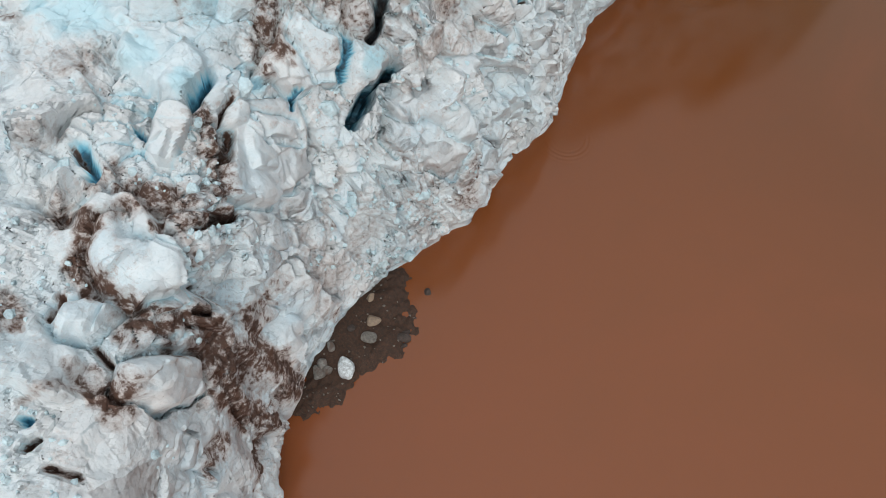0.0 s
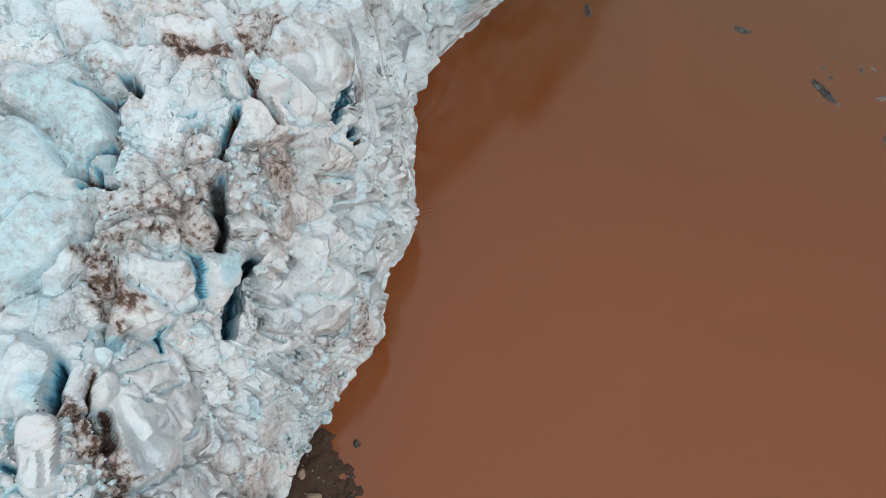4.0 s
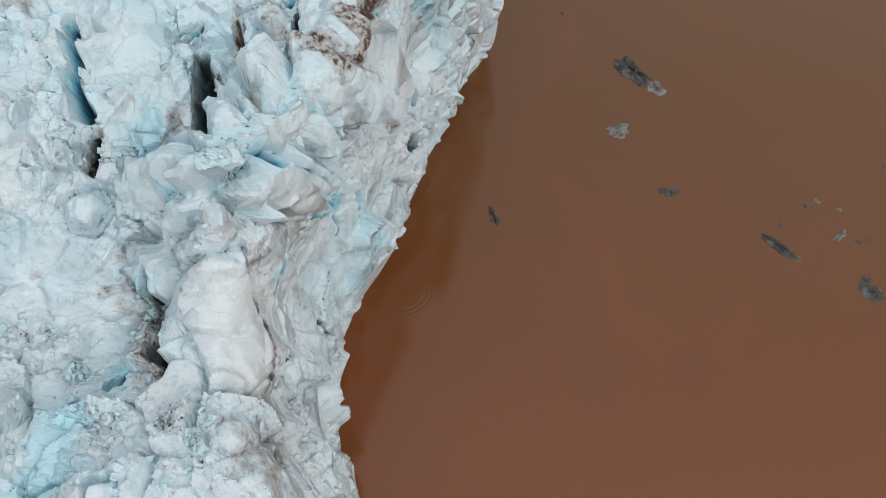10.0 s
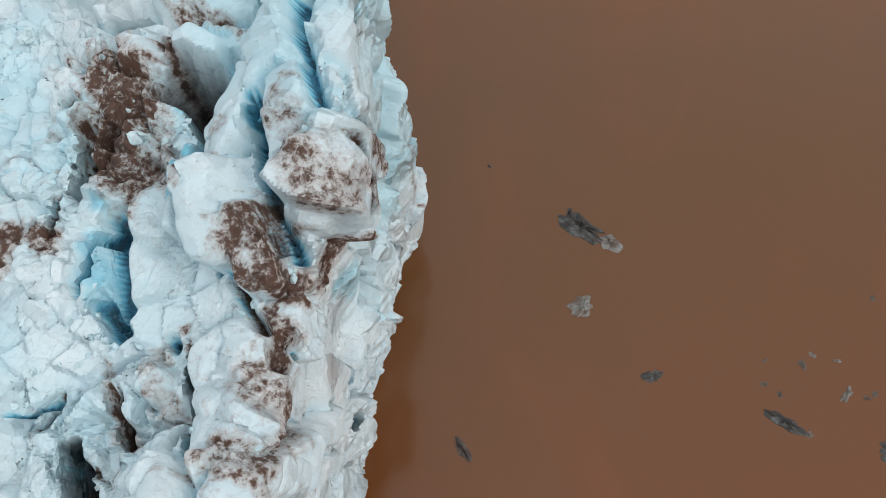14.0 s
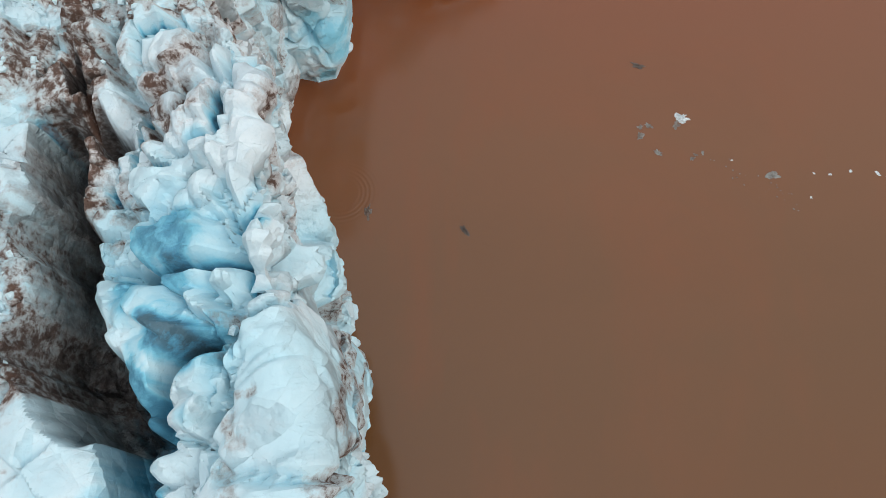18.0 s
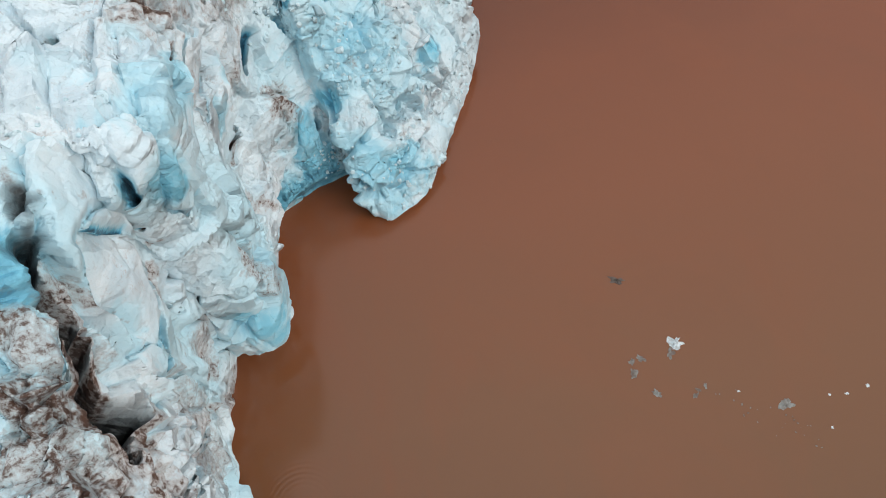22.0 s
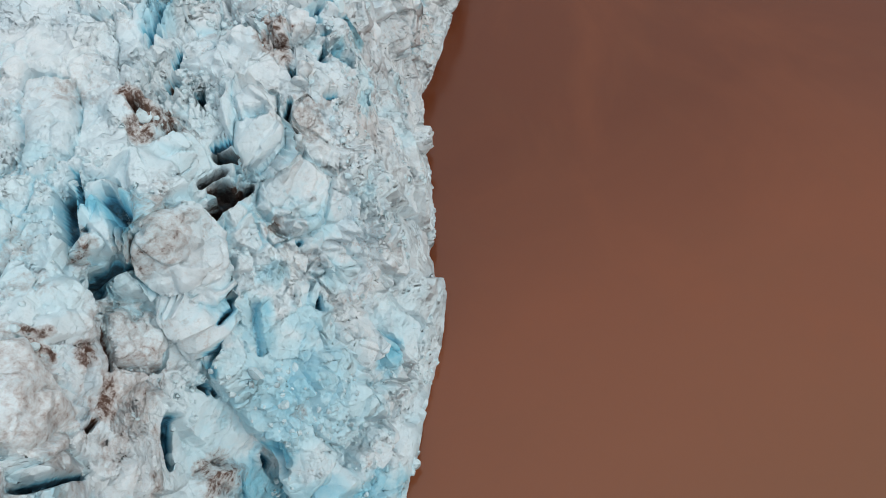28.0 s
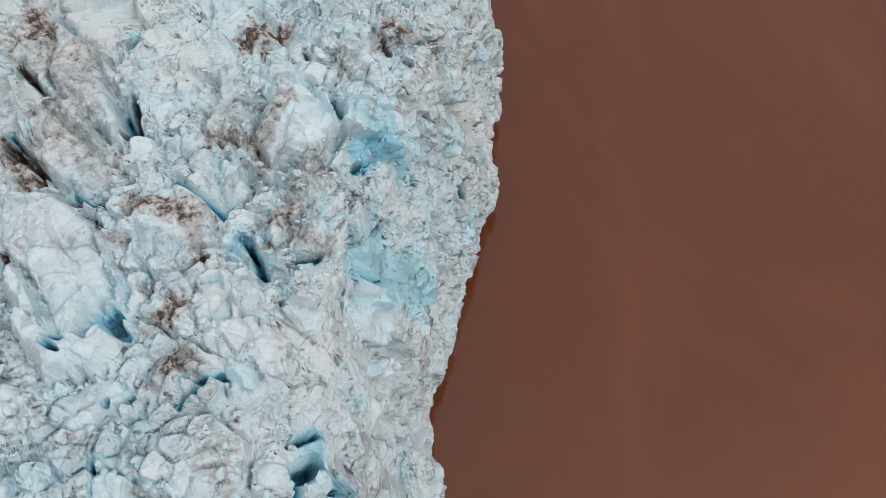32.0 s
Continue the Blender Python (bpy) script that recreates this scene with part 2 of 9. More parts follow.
def make_floe(name, clear, murky, share):
    """Ice afloat: clear and whitish, with dark silt-laden parts."""
    k = Mat(name, 0.35)
    n = k.noise(0.55, 6, 0.7, 0.5)
    fleck = k.noise(2.6, 6, 0.75)
    c = k.mix(k.ramp(n, (share - 0.08, 0.0), (share + 0.08, 1.0)), clear, murky)
    c = k.mix(k.ramp(fleck, (0.4, 0.5), (0.6, 0.0)), c, (0.07, 0.06, 0.055))
    return k.done(c, k.ramp(fleck, (0.3, 0.25), (0.7, 0.6)), k.bump(fleck, 0.7, 0.1))


ICE = make_ice("glacier_ice")
BLOCK_ICE = make_ice("ice_block", False)
WATER = make_water()
GRAVEL = make_stone("wet_gravel", (0.075, 0.034, 0.019), (0.030, 0.019, 0.013))
TAN_STONE = make_stone("tan_stone", (0.36, 0.27, 0.19), (0.22, 0.16, 0.12))
GREY_STONE = make_stone("grey_stone", (0.26, 0.24, 0.21), (0.11, 0.10, 0.09))
DARK_STONE = make_stone("dark_stone", (0.09, 0.065, 0.055), (0.04, 0.032, 0.028))
FLOE_DARK = make_floe("dark_floe", (0.20, 0.21, 0.21), (0.045, 0.040, 0.036), 0.40)
FLOE_GREY = make_floe("grey_floe", (0.29, 0.29, 0.27), (0.15, 0.10, 0.075), 0.50)
FLOE_WHITE = make_floe("white_floe", (0.80, 0.86, 0.88), (0.45, 0.58, 0.62), 0.66)
FLOE_BROWN = make_floe("brown_floe", (0.15, 0.11, 0.085), (0.06, 0.042, 0.035), 0.52)

# ---- terrain ---- the swept shape of the glacier front
FRONT_SOUTH = [(-6, -40), (-14, -22), (-25, -4), (-33, 3), (-36, 8), (-38.2, 16.4), (-40, 23.4), (-39.8, 30), (-39.1, 37.5), (-37.9, 41), (-40, 45), (-43, 53), (-43, 59),
               (-46, 66), (-50, 74), (-53, 80), (-55.5, 87), (-56, 94), (-53, 107), (-49, 123), (-45, 138), (-43, 147), (-40, 152), (-41, 160), (-44, 174), (-46, 188)]
FRONT_NORTH = [(-46, 195), (-51, 208), (-54, 222), (-56, 236.5), (-54, 239.2), (-53.4, 246.5), (-50.2, 245), (-46, 245.5), (-44, 250), (-44.5, 258), (-44, 263), (-42, 270.5),
               (-35.5, 273.5), (-28.9, 274.8), (-28.2, 265.2), (-24.7, 263.2), (-19.8, 265.4), (-16, 268), (-11, 276), (-4.5, 285.5), (-1.5, 292), (0, 301), (4, 313), (8, 328),
               (11, 340), (20, 352), (30, 367), (35.8, 374.5), (39, 384), (45, 395), (48.5, 405), (48.5, 412), (53, 427), (60, 445), (70, 475)]
FRONT = np.array(FRONT_SOUTH + FRONT_NORTH, float)
# back of the modelled strip: for places on the front, where the row ends inland
BACK = np.array([(0, -62, -66), (4, -80, -25), (8, -92, 28), (13, -100, 62), (17, -106, 95), (20, -106, 135), (25, -96, 185), (29, -92, 228), (31, -91, 240), (33, -89, 260),
                 (36, -88, 276), (37.5, -76, 302), (38.5, -60, 322), (39.3, -46, 333), (40.5, -36, 340), (44, -33, 345), (46, -34, 350), (48, -42, 357), (50, -50, 368),
                 (53, -42, 394), (57, -36, 428), (60, -10, 500)], float)
# place on the front; width of the face, height of the crest, height behind, height far inland
PROFILE = np.array([(0, 12, 38, 42, 44), (4, 7, 37, 42, 44), (6, 20, 40, 43, 44), (8, 19, 42, 43, 44), (11, 12, 44, 43, 44), (13, 10, 42, 40, 43), (15, 8, 37, 32, 40),
                    (16, 7, 40, 28, 38), (17, 6, 50, 28, 36), (18, 4, 46, 38, 36), (19, 4, 42, 40, 38), (20, 3, 52, 45, 40), (22, 3, 54, 48, 42), (24, 3, 55, 49, 44),
                    (26, 3.5, 56, 51, 46), (27, 2, 54, 50, 47), (28, 6, 51, 50, 48), (29, 6, 56, 54, 50), (31, 4, 60, 56, 52), (34, 6, 53, 55, 54)], float)
PROFILE_NORTH = np.array([(36, 7, 56, 58, 55), (37.2, 8, 60, 60, 56), (38, 18, 54, 56, 55), (39, 26, 52, 54, 54), (40, 33, 52, 53, 53), (41.5, 42, 50, 52, 52), (43, 42, 50, 52, 52),
                          (44, 34, 50, 51, 51), (46, 23, 50, 50, 50), (48, 18, 49, 49, 50), (50, 17, 47, 49, 50), (51, 18, 47, 49, 50), (53, 13, 46, 49, 50), (56, 12, 47, 50, 52), (60, 12, 48, 50, 52)], float)
PROFILE = np.vstack([PROFILE, PROFILE_NORTH])
# how far the face bulges: high where it is steepest at the foot
BULGE = np.array([(0, 1.7), (37, 1.7), (39, 1.2), (44, 1.15), (46, 1.5), (60, 1.6)], float)
STEP, COLUMNS = 0.225, 420


def smooth(a, b, x):
    u = np.clip((x - a) / (b - a), 0, 1)
    return u * u * (3 - 2 * u)


def mixed(h):
    """Scrambles whole numbers."""
    h = (h ^ (h >> np.uint32(15))) * np.uint32(0x2C1B3C6D)
    h = (h ^ (h >> np.uint32(12))) * np.uint32(0x297A2D39)
    return h ^ (h >> np.uint32(15))


def value_noise(p, seed):
    c = np.floor(p)
    f = (p - c).astype(np.float32)
    f = f * f * f * (f * (f * 6 - 15) + 10)
    c = c.astype(np.int64).astype(np.uint32)
    xs = [c[:, 0] * np.uint32(0x8DA6B343) + np.uint32(seed * 7919), (c[:, 0] + np.uint32(1)) * np.uint32(0x8DA6B343) + np.uint32(seed * 7919)]
    ys = [c[:, 1] * np.uint32(0xD8163841), (c[:, 1] + np.uint32(1)) * np.uint32(0xD8163841)]
    zs = [c[:, 2] * np.uint32(0xCB1AB31F), (c[:, 2] + np.uint32(1)) * np.uint32(0xCB1AB31F)]
    wx, wy, wz = (1 - f[:, 0], f[:, 0]), (1 - f[:, 1], f[:, 1]), (1 - f[:, 2], f[:, 2])
    out = np.zeros(len(p), np.float32)
    for a in (0, 1):
        for b in (0, 1):
            xy, w = xs[a] ^ ys[b], wx[a] * wy[b]
            for d in (0, 1):
                out += w * wz[d] * (mixed(xy ^ zs[d]) >> np.uint32(8)).astype(np.float32)
    return out.astype(float) * (2.0 / 0x1000000) - 1


def fractal(p, size, octaves, seed, fall=0.5):
    out, amp = np.zeros(len(p)), 1.0
    for o in range(octaves):
        out += amp * value_noise(p / size * 2 ** o + 17.3 * o, seed + o)
        amp *= fall
    return out


def cells(p, size, seed, jitter=0.9):
    """Cellular pattern: the distance to the border between cells, and for each point its cell's centre and three random numbers."""
    q = (p / size).astype(np.float32)
    base = np.floor(q)
    f = q - base
    c = base.astype(np.int64).astype(np.uint32)
    best, second = np.full(len(q), 9.0, np.float32), np.full(len(q), 9.0, np.float32)
    kept = np.zeros(len(q), np.uint32)
    offset = np.zeros_like(q)
    for a in (-1, 0, 1):
        x = (c[:, 0] + np.uint32(a % 2 ** 32)) * np.uint32(0x8DA6B343) + np.uint32(seed * 7919)
        for b in (-1, 0, 1):
            xy = x ^ ((c[:, 1] + np.uint32(b % 2 ** 32)) * np.uint32(0xD8163841))
            for d in (-1, 0, 1):
                h = mixed(xy ^ ((c[:, 2] + np.uint32(d % 2 ** 32)) * np.uint32(0xCB1AB31F)))
                at = np.stack([(h & np.uint32(1023)), (h >> np.uint32(10)) & np.uint32(1023), (h >> np.uint32(20)) & np.uint32(1023)], 1).astype(np.float32)
                at = at * np.float32(jitter / 1023) + np.array([a + 0.5 - jitter / 2, b + 0.5 - jitter / 2, d + 0.5 - jitter / 2], np.float32)
                dist = ((f - at) ** 2).sum(1)
                near_by = dist < best
                second = np.where(near_by, best, np.minimum(second, dist))
                best = np.where(near_by, dist, best)
                kept = np.where(near_by, h, kept)
                offset = np.where(near_by[:, None], at, offset)
    h = mixed(kept + np.uint32(99))
    rnd = np.stack([(h & np.uint32(1023)), (h >> np.uint32(10)) & np.uint32(1023), (h >> np.uint32(20)) & np.uint32(1023)], 1) / 1023.0
    return ((np.sqrt(second) - np.sqrt(best)) * size).astype(float), (base + offset).astype(float) * size, rnd


def evened(v, width):
    return np.convolve(np.pad(v, width // 2, mode="edge"), np.ones(width) / width, "valid")


def sweep():
    """The bare swept surface: rows from the waterline up the face and inland."""
    along = np.r_[0, np.cumsum(np.hypot(*np.diff(FRONT, axis=0).T))]
    s = np.linspace(0, along[-1], 6000)
    place = np.interp(s, along, np.arange(len(FRONT)))
    fx, fy = [evened(np.interp(s, along, FRONT[:, n]), 19) for n in (0, 1)]
    bx, by = [evened(np.interp(place, BACK[:, 0], BACK[:, n]), 181) for n in (1, 2)]
    face, crest, behind, far = [evened(np.interp(place, PROFILE[:, 0], PROFILE[:, n]), 81) for n in (1, 2, 3, 4)]
    bulge = np.interp(place, BULGE[:, 0], BULGE[:, 1])
    # rows spread so that they stay close together both at the front and half way inland
    gap = np.maximum(np.hypot(np.diff(fx), np.diff(fy)), 0.8 * np.hypot(np.diff(fx * 0.45 + bx * 0.55), np.diff(fy * 0.45 + by * 0.55)))
    run = np.r_[0, np.cumsum(gap)]
    rows_n = int(run[-1] / STEP) + 1
    pick = np.interp(np.linspace(0, run[-1], rows_n), run, np.arange(len(s)))
    fx, fy, bx, by, face, crest, behind, far, bulge = [np.interp(pick, np.arange(len(s)), v) for v in (fx, fy, bx, by, face, crest, behind, far, bulge)]
    length = np.hypot(bx - fx, by - fy)
    rise = np.linspace(0, 1, 350) ** 1.5
    xyz = np.zeros((rows_n, COLUMNS, 3))
    inland = np.zeros((rows_n, COLUMNS))
    for r in range(rows_n):
        # even steps along the profile's own length
        dd = np.r_[face[r] * rise, face[r] + (length[r] - face[r]) * np.linspace(0, 1, 200)[1:]]
        past = dd - face[r]
        z = crest[r] * (1 - (1 - np.clip(dd / face[r], 0, 1)) ** bulge[r])
        z = np.where(past > 0, crest[r] + (behind[r] - crest[r]) * smooth(0, 14, past) + (far[r] - behind[r]) * smooth(16, 40, past), z)
        z = z - 3.0 * (1 - np.clip(dd / 0.6, 0, 1))
        arc = np.r_[0, np.cumsum(np.hypot(np.diff(dd), np.diff(z)))]
        want = np.linspace(0, arc[-1], COLUMNS)
        di = np.interp(want, arc, dd)
        xyz[r, :, 0] = fx[r] + (bx[r] - fx[r]) * di / length[r]
        xyz[r, :, 1] = fy[r] + (by[r] - fy[r]) * di / length[r]
        xyz[r, :, 2] = np.interp(want, arc, z)
        inland[r] = di
    return xyz, inland


def grid_normals(v):
    a = np.gradient(v, axis=0)
    b = np.gradient(v, axis=1)
    n = np.cross(b, a)
    n /= np.maximum(np.linalg.norm(n, axis=2, keepdims=True), 1e-9)
    return n


BASE, INLAND = sweep()
NORMAL = grid_normals(BASE)
if NORMAL[:, 200:, 2].mean() < 0:
    NORMAL = -NORMAL
# ---- features ----
FLAT = BASE.reshape(-1, 3)
MARKS = {key: np.zeros(len(FLAT)) for key in ("lift", "blue", "dirt", "calm", "slot", "cleft_shade")}
BLOCKS = []
WOBBLE = fractal(FLAT, 3.2, 4, 210, 0.6)
WOBBLE_FINE = fractal(FLAT, 0.9, 3, 220, 0.6)


COARSE = 8
coarse_points = BASE[::COARSE, ::COARSE]
SEEDS = kdtree.KDTree(coarse_points.shape[0] * coarse_points.shape[1])
for n, p in enumerate(coarse_points.reshape(-1, 3)):
    SEEDS.insert(p, n)
SEEDS.balance()


def grid_place(point):
    """The row and column of the bare sweep nearest to a point."""
    i = SEEDS.find(point)[1]
    row, col = i // coarse_points.shape[1] * COARSE, i % coarse_points.shape[1] * COARSE
    r0, c0 = max(row - COARSE, 0), max(col - COARSE, 0)
    patch = BASE[r0:row + COARSE, c0:col + COARSE]
    k = int(np.argmin(((patch - np.array(point)) ** 2).sum(2)))
    return r0 + k // patch.shape[1], c0 + k % patch.shape[1]


def near(width, points):
    """The vertices near a line of points, with their distance from it as a share of half its width."""
    pts = np.array([BASE[grid_place(p)] for p in points])
    reach = width * 0.5 * 1.6 + 1.2
    low, high = pts.min(0) - reach, pts.max(0) + reach
    pick = np.flatnonzero(((FLAT > low) & (FLAT < high)).all(1))
    p = FLAT[pick]
    if len(pts) == 1:
        dist = np.linalg.norm(p - pts[0], axis=1)
    else:
        dist = np.full(len(p), 1e9)
        for a, b in zip(pts[:-1], pts[1:]):
            ab = b - a
            k = np.clip(((p - a) @ ab) / max(ab @ ab, 1e-6), 0, 1)
            dist = np.minimum(dist, np.linalg.norm(p - a - k[:, None] * ab, axis=1))
    return pick, dist / (width * 0.5)


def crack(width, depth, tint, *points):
    """A crevasse along the points: a cut, with the shade inside it put into the colour."""
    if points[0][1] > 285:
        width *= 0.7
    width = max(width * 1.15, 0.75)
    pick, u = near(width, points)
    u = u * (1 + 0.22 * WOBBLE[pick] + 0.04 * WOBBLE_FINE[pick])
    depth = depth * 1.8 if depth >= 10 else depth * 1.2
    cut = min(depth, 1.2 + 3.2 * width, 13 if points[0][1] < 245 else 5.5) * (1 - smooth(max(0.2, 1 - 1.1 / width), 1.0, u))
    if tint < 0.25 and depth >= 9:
        # shade of deep untinted clefts, put into the colour over debris-dark ice
        MARKS["cleft_shade"][pick] = np.maximum(MARKS["cleft_shade"][pick], 1 - smooth(0.75, 1.25, u))
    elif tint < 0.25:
        # shallower cracks: silt plus their inner shade, both painted with the dirt mark
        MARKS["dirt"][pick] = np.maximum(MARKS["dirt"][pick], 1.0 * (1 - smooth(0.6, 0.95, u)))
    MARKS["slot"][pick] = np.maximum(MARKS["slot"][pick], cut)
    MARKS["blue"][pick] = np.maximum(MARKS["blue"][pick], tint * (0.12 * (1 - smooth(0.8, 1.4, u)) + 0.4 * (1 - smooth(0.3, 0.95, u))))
    # crack cores go nearly black: painted shade on top of the blue ice
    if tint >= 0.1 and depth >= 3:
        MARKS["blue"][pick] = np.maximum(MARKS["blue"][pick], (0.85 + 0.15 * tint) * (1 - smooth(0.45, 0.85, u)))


def block(width, height, *points):
    """A smooth-topped block of ice standing proud of the rest."""
    pick, u = near(width, points)
    u = u * (1 + 0.16 * WOBBLE[pick] + 0.04 * WOBBLE_FINE[pick])
    top = height * (0.5 if len(points) == 1 else 0.75) * (1 - smooth(0.76, 1.0, u))
    if len(points) == 1 and width < 2.7 and points[0][2] > 8 and not 110 < points[0][1] < 245:
        BLOCKS.append((width, height, points[0]))
    MARKS["lift"][pick] = np.where(top > 0.02, np.maximum(MARKS["lift"][pick], top), MARKS["lift"][pick])
    MARKS["lift"][pick] -= (0.5 if len(points) > 1 else 0.1) * smooth(0.96, 1.04, u) * (1 - smooth(1.04, 1.2, u)) * (MARKS["lift"][pick] <= 0.02)
    MARKS["calm"][pick] = np.maximum(MARKS["calm"][pick], 0.85 * (1 - smooth(0.8, 1.05, u)))


def calm(width, *points):
    """A smooth, snow-filled stretch."""
    pick, u = near(width, points)
    u = u * (1 + 0.3 * WOBBLE[pick])
    MARKS["calm"][pick] = np.maximum(MARKS["calm"][pick], 0.7 * (1 - smooth(0.5, 1.1, u)))


def blue(width, strength, *points):
    """Clear blue ice laid bare."""
    pick, u = near(width, points)
    u = u * (1 + 0.35 * WOBBLE[pick] + 0.2 * WOBBLE_FINE[pick])
    MARKS["blue"][pick] = np.maximum(MARKS["blue"][pick], strength * (1 - smooth(0.35, 1.25, u)))


def dirt(width, strength, *points):
    """Brown silt lying on the ice."""
    pick, u = near(width * 1.1, points)
    u = u * (1 + 0.45 * WOBBLE[pick] + 0.25 * WOBBLE_FINE[pick])
    MARKS["dirt"][pick] = np.maximum(MARKS["dirt"][pick], strength * (1 - smooth(0.3, 1.35, u)))


SLAB_OF = np.full(len(FLAT), -1, np.int32)
slab_turns = random.Random(77)


def slab(height, dome, gap, *corners):
    """A serac with a smooth, slightly domed and tilted top inside the corners, and an open joint round it."""
    at = np.array([grid_place(p) for p in corners], float)
    row, col = at.mean(0).astype(int)
    row, col = min(max(row, 5), BASE.shape[0] - 6), min(max(col, 5), COLUMNS - 6)
    unit = np.array([np.linalg.norm(BASE[row + 4, col] - BASE[row - 4, col]) / 8, np.linalg.norm(BASE[row, col + 4] - BASE[row, col - 4]) / 8])
    at *= unit
    low = np.maximum(np.floor((at.min(0) - 2) / unit).astype(int), 0)
    high = np.minimum(np.ceil((at.max(0) + 2) / unit).astype(int), (BASE.shape[0] - 1, COLUMNS - 1))
    gr, gc = np.meshgrid(np.arange(low[0], high[0] + 1), np.arange(low[1], high[1] + 1), indexing="ij")
    pick = (gr * COLUMNS + gc).ravel()
    u, v = gr.ravel() * unit[0], gc.ravel() * unit[1]
    u, v = u + 0.35 * WOBBLE[pick], v + 0.35 * WOBBLE[(pick + 4001) % len(FLAT)]
    inside, dist = np.zeros(len(pick), bool), np.full(len(pick), 1e9)
    for a, b in zip(at, np.roll(at, -1, 0)):
        ab = b - a
        k = np.clip(((u - a[0]) * ab[0] + (v - a[1]) * ab[1]) / max(ab @ ab, 1e-6), 0, 1)
        dist = np.minimum(dist, np.hypot(u - a[0] - k * ab[0], v - a[1] - k * ab[1]))
        if abs(ab[1]) > 1e-9:
            inside ^= ((a[1] > v) != (b[1] > v)) & (u < ab[0] * (v - a[1]) / ab[1] + a[0])
    deep = max(dist[inside].max(), 0.5) if inside.any() else 0.5
    d = np.where(inside, dist, -dist)
    mid = at.mean(0)
    lean = slab_turns.uniform(-0.10, 0.10), slab_turns.uniform(-0.10, 0.10)
    top = height * smooth(-0.1, 0.75, d) + dome * (1 - (1 - np.clip(d / deep, 0, 1)) ** 2) + ((u - mid[0]) * lean[0] + (v - mid[1]) * lean[1]) * smooth(0, 0.5, d)
    on = d > 0
    MARKS["lift"][pick[on]] = top[on]
    MARKS["calm"][pick] = np.maximum(MARKS["calm"][pick], (0.97 if corners[0][1] < 255 else 0.55) * smooth(-0.1, 0.35, d))
    joint = smooth(-0.8, -0.3, d) * (1 - smooth(-0.2, 0.12, d)) * smooth(-0.5, 0.1, WOBBLE[pick] + 0.25)
    MARKS["slot"][pick] = np.maximum(MARKS["slot"][pick], 1.05 * gap * joint)
    MARKS["blue"][pick] = np.maximum(MARKS["blue"][pick], 0.14 * joint)
    SLAB_OF[pick[d > -0.05]] = len(SLABS)
    SLABS.append(corners)


SLABS = []
# south end
crack(1.8, 10, 1, (-50.7, 35.9, 30.7), (-50.5, 32.3, 28.8), (-50.0, 28.3, 26.8))
crack(0.9, 8, 0.4, (-52.5, 37.2, 37.2), (-52.9, 34.7, 34.7))
crack(0.4, 3, 1, (-53.9, 31.7, 35.6), (-51.9, 29.4, 31.4))
crack(1.1, 5, 0.8, (-55.0, 15.5, 38.1), (-52.8, 12.3, 38.2))
crack(0.9, 3, 0.8, (-52.9, 24.1, 33.0), (-52.7, 23.2, 32.8))
crack(0.5, 3, 0, (-44.3, 9.4, 31.8), (-43.0, 5.9, 35.7), (-42.5, 2.5, 37.2))
crack(0.5, 2.5, 0, (-42.1, -7.3, 38.9), (-40.6, -9.2, 39.0))
crack(0.5, 3, 0, (-53.8, 16.3, 36.5), (-49.8, 12.2, 35.5))
crack(0.4, 3, 0.3, (-52.9, 6.6, 39.1), (-51.6, 6.8, 38.7))
crack(1.3, 3, 0.3, (-53.4, 1.6, 40.8), (-50.3, 0.9, 40.0))
crack(0.7, 2.5, 0, (-37.7, 0.1, 32.4), (-37.8, 1.0, 31.2))
crack(0.6, 2.5, 0, (-37.2, -7.7, 37.6), (-35.1, -7.6, 37.4))
crack(0.5, 2.5, 0.2, (-32.2, -15.9, 38.0), (-32.2, -15.0, 37.9))
crack(0.5, 2.5, 0, (-29.7, -15.4, 37.6), (-28.7, -14.6, 36.7))
crack(0.9, 4, 0.5, (-34.4, -15.0, 38.5), (-33.9, -14.9, 38.4))
dirt(2.3, 0.8, (-52.8, 12.9, 37.8), (-49.8, 12.0, 35.8), (-45.3, 8.5, 35.0), (-48.8, 11.8, 34.9))
dirt(1.4, 0.9, (-47.2, -2.1, 39.7), (-44.9, -4.0, 39.2), (-42.3, -4.7, 38.2), (-38.9, -3.6, 37.3), (-37.3, -2.9, 36.2))
dirt(2.4, 0.8, (-47.7, 1.9, 38.7), (-46.5, 4.5, 37.8), (-44.2, 5.9, 37.1))
dirt(0.8, 0.9, (-43.4, 2.6, 37.3), (-43.1, 5.6, 36.3), (-44.4, 9.1, 32.4))
dirt(1.6, 0.6, (-41.5, 3.8, 36.2), (-40.0, 3.3, 33.9), (-39.0, 1.5, 34.2))
dirt(2.2, 0.9, (-36.9, -4.4, 37.1), (-36.3, -2.6, 34.1), (-37.4, -0.2, 31.9))
dirt(3.5, 1, (-37.1, 0.3, 30.2), (-34.9, -0.8, 25.4), (-35.5, 1.7, 19.8), (-32.7, -1.9, 21.7))
dirt(3.6, 0.9, (-37.6, 4.6, 22.3), (-36.0, 4.5, 13.9), (-35.2, 5.4, 5.4))
dirt(3.2, 0.95, (-32.4, -0.7, 16.0), (-31.5, 0.0, 8.8), (-27.9, -3.7, 10.9))
dirt(3.4, 0.8, (-29.2, -4.7, 20.0), (-27.7, -7.0, 22.3))
dirt(2.4, 1, (-32.6, -9.8, 37.5), (-31.9, -8.6, 36.3))
dirt(1.1, 0.6, (-36.5, -10.1, 38.0), (-33.7, -10.2, 37.6), (-35.5, -12.9, 38.5))
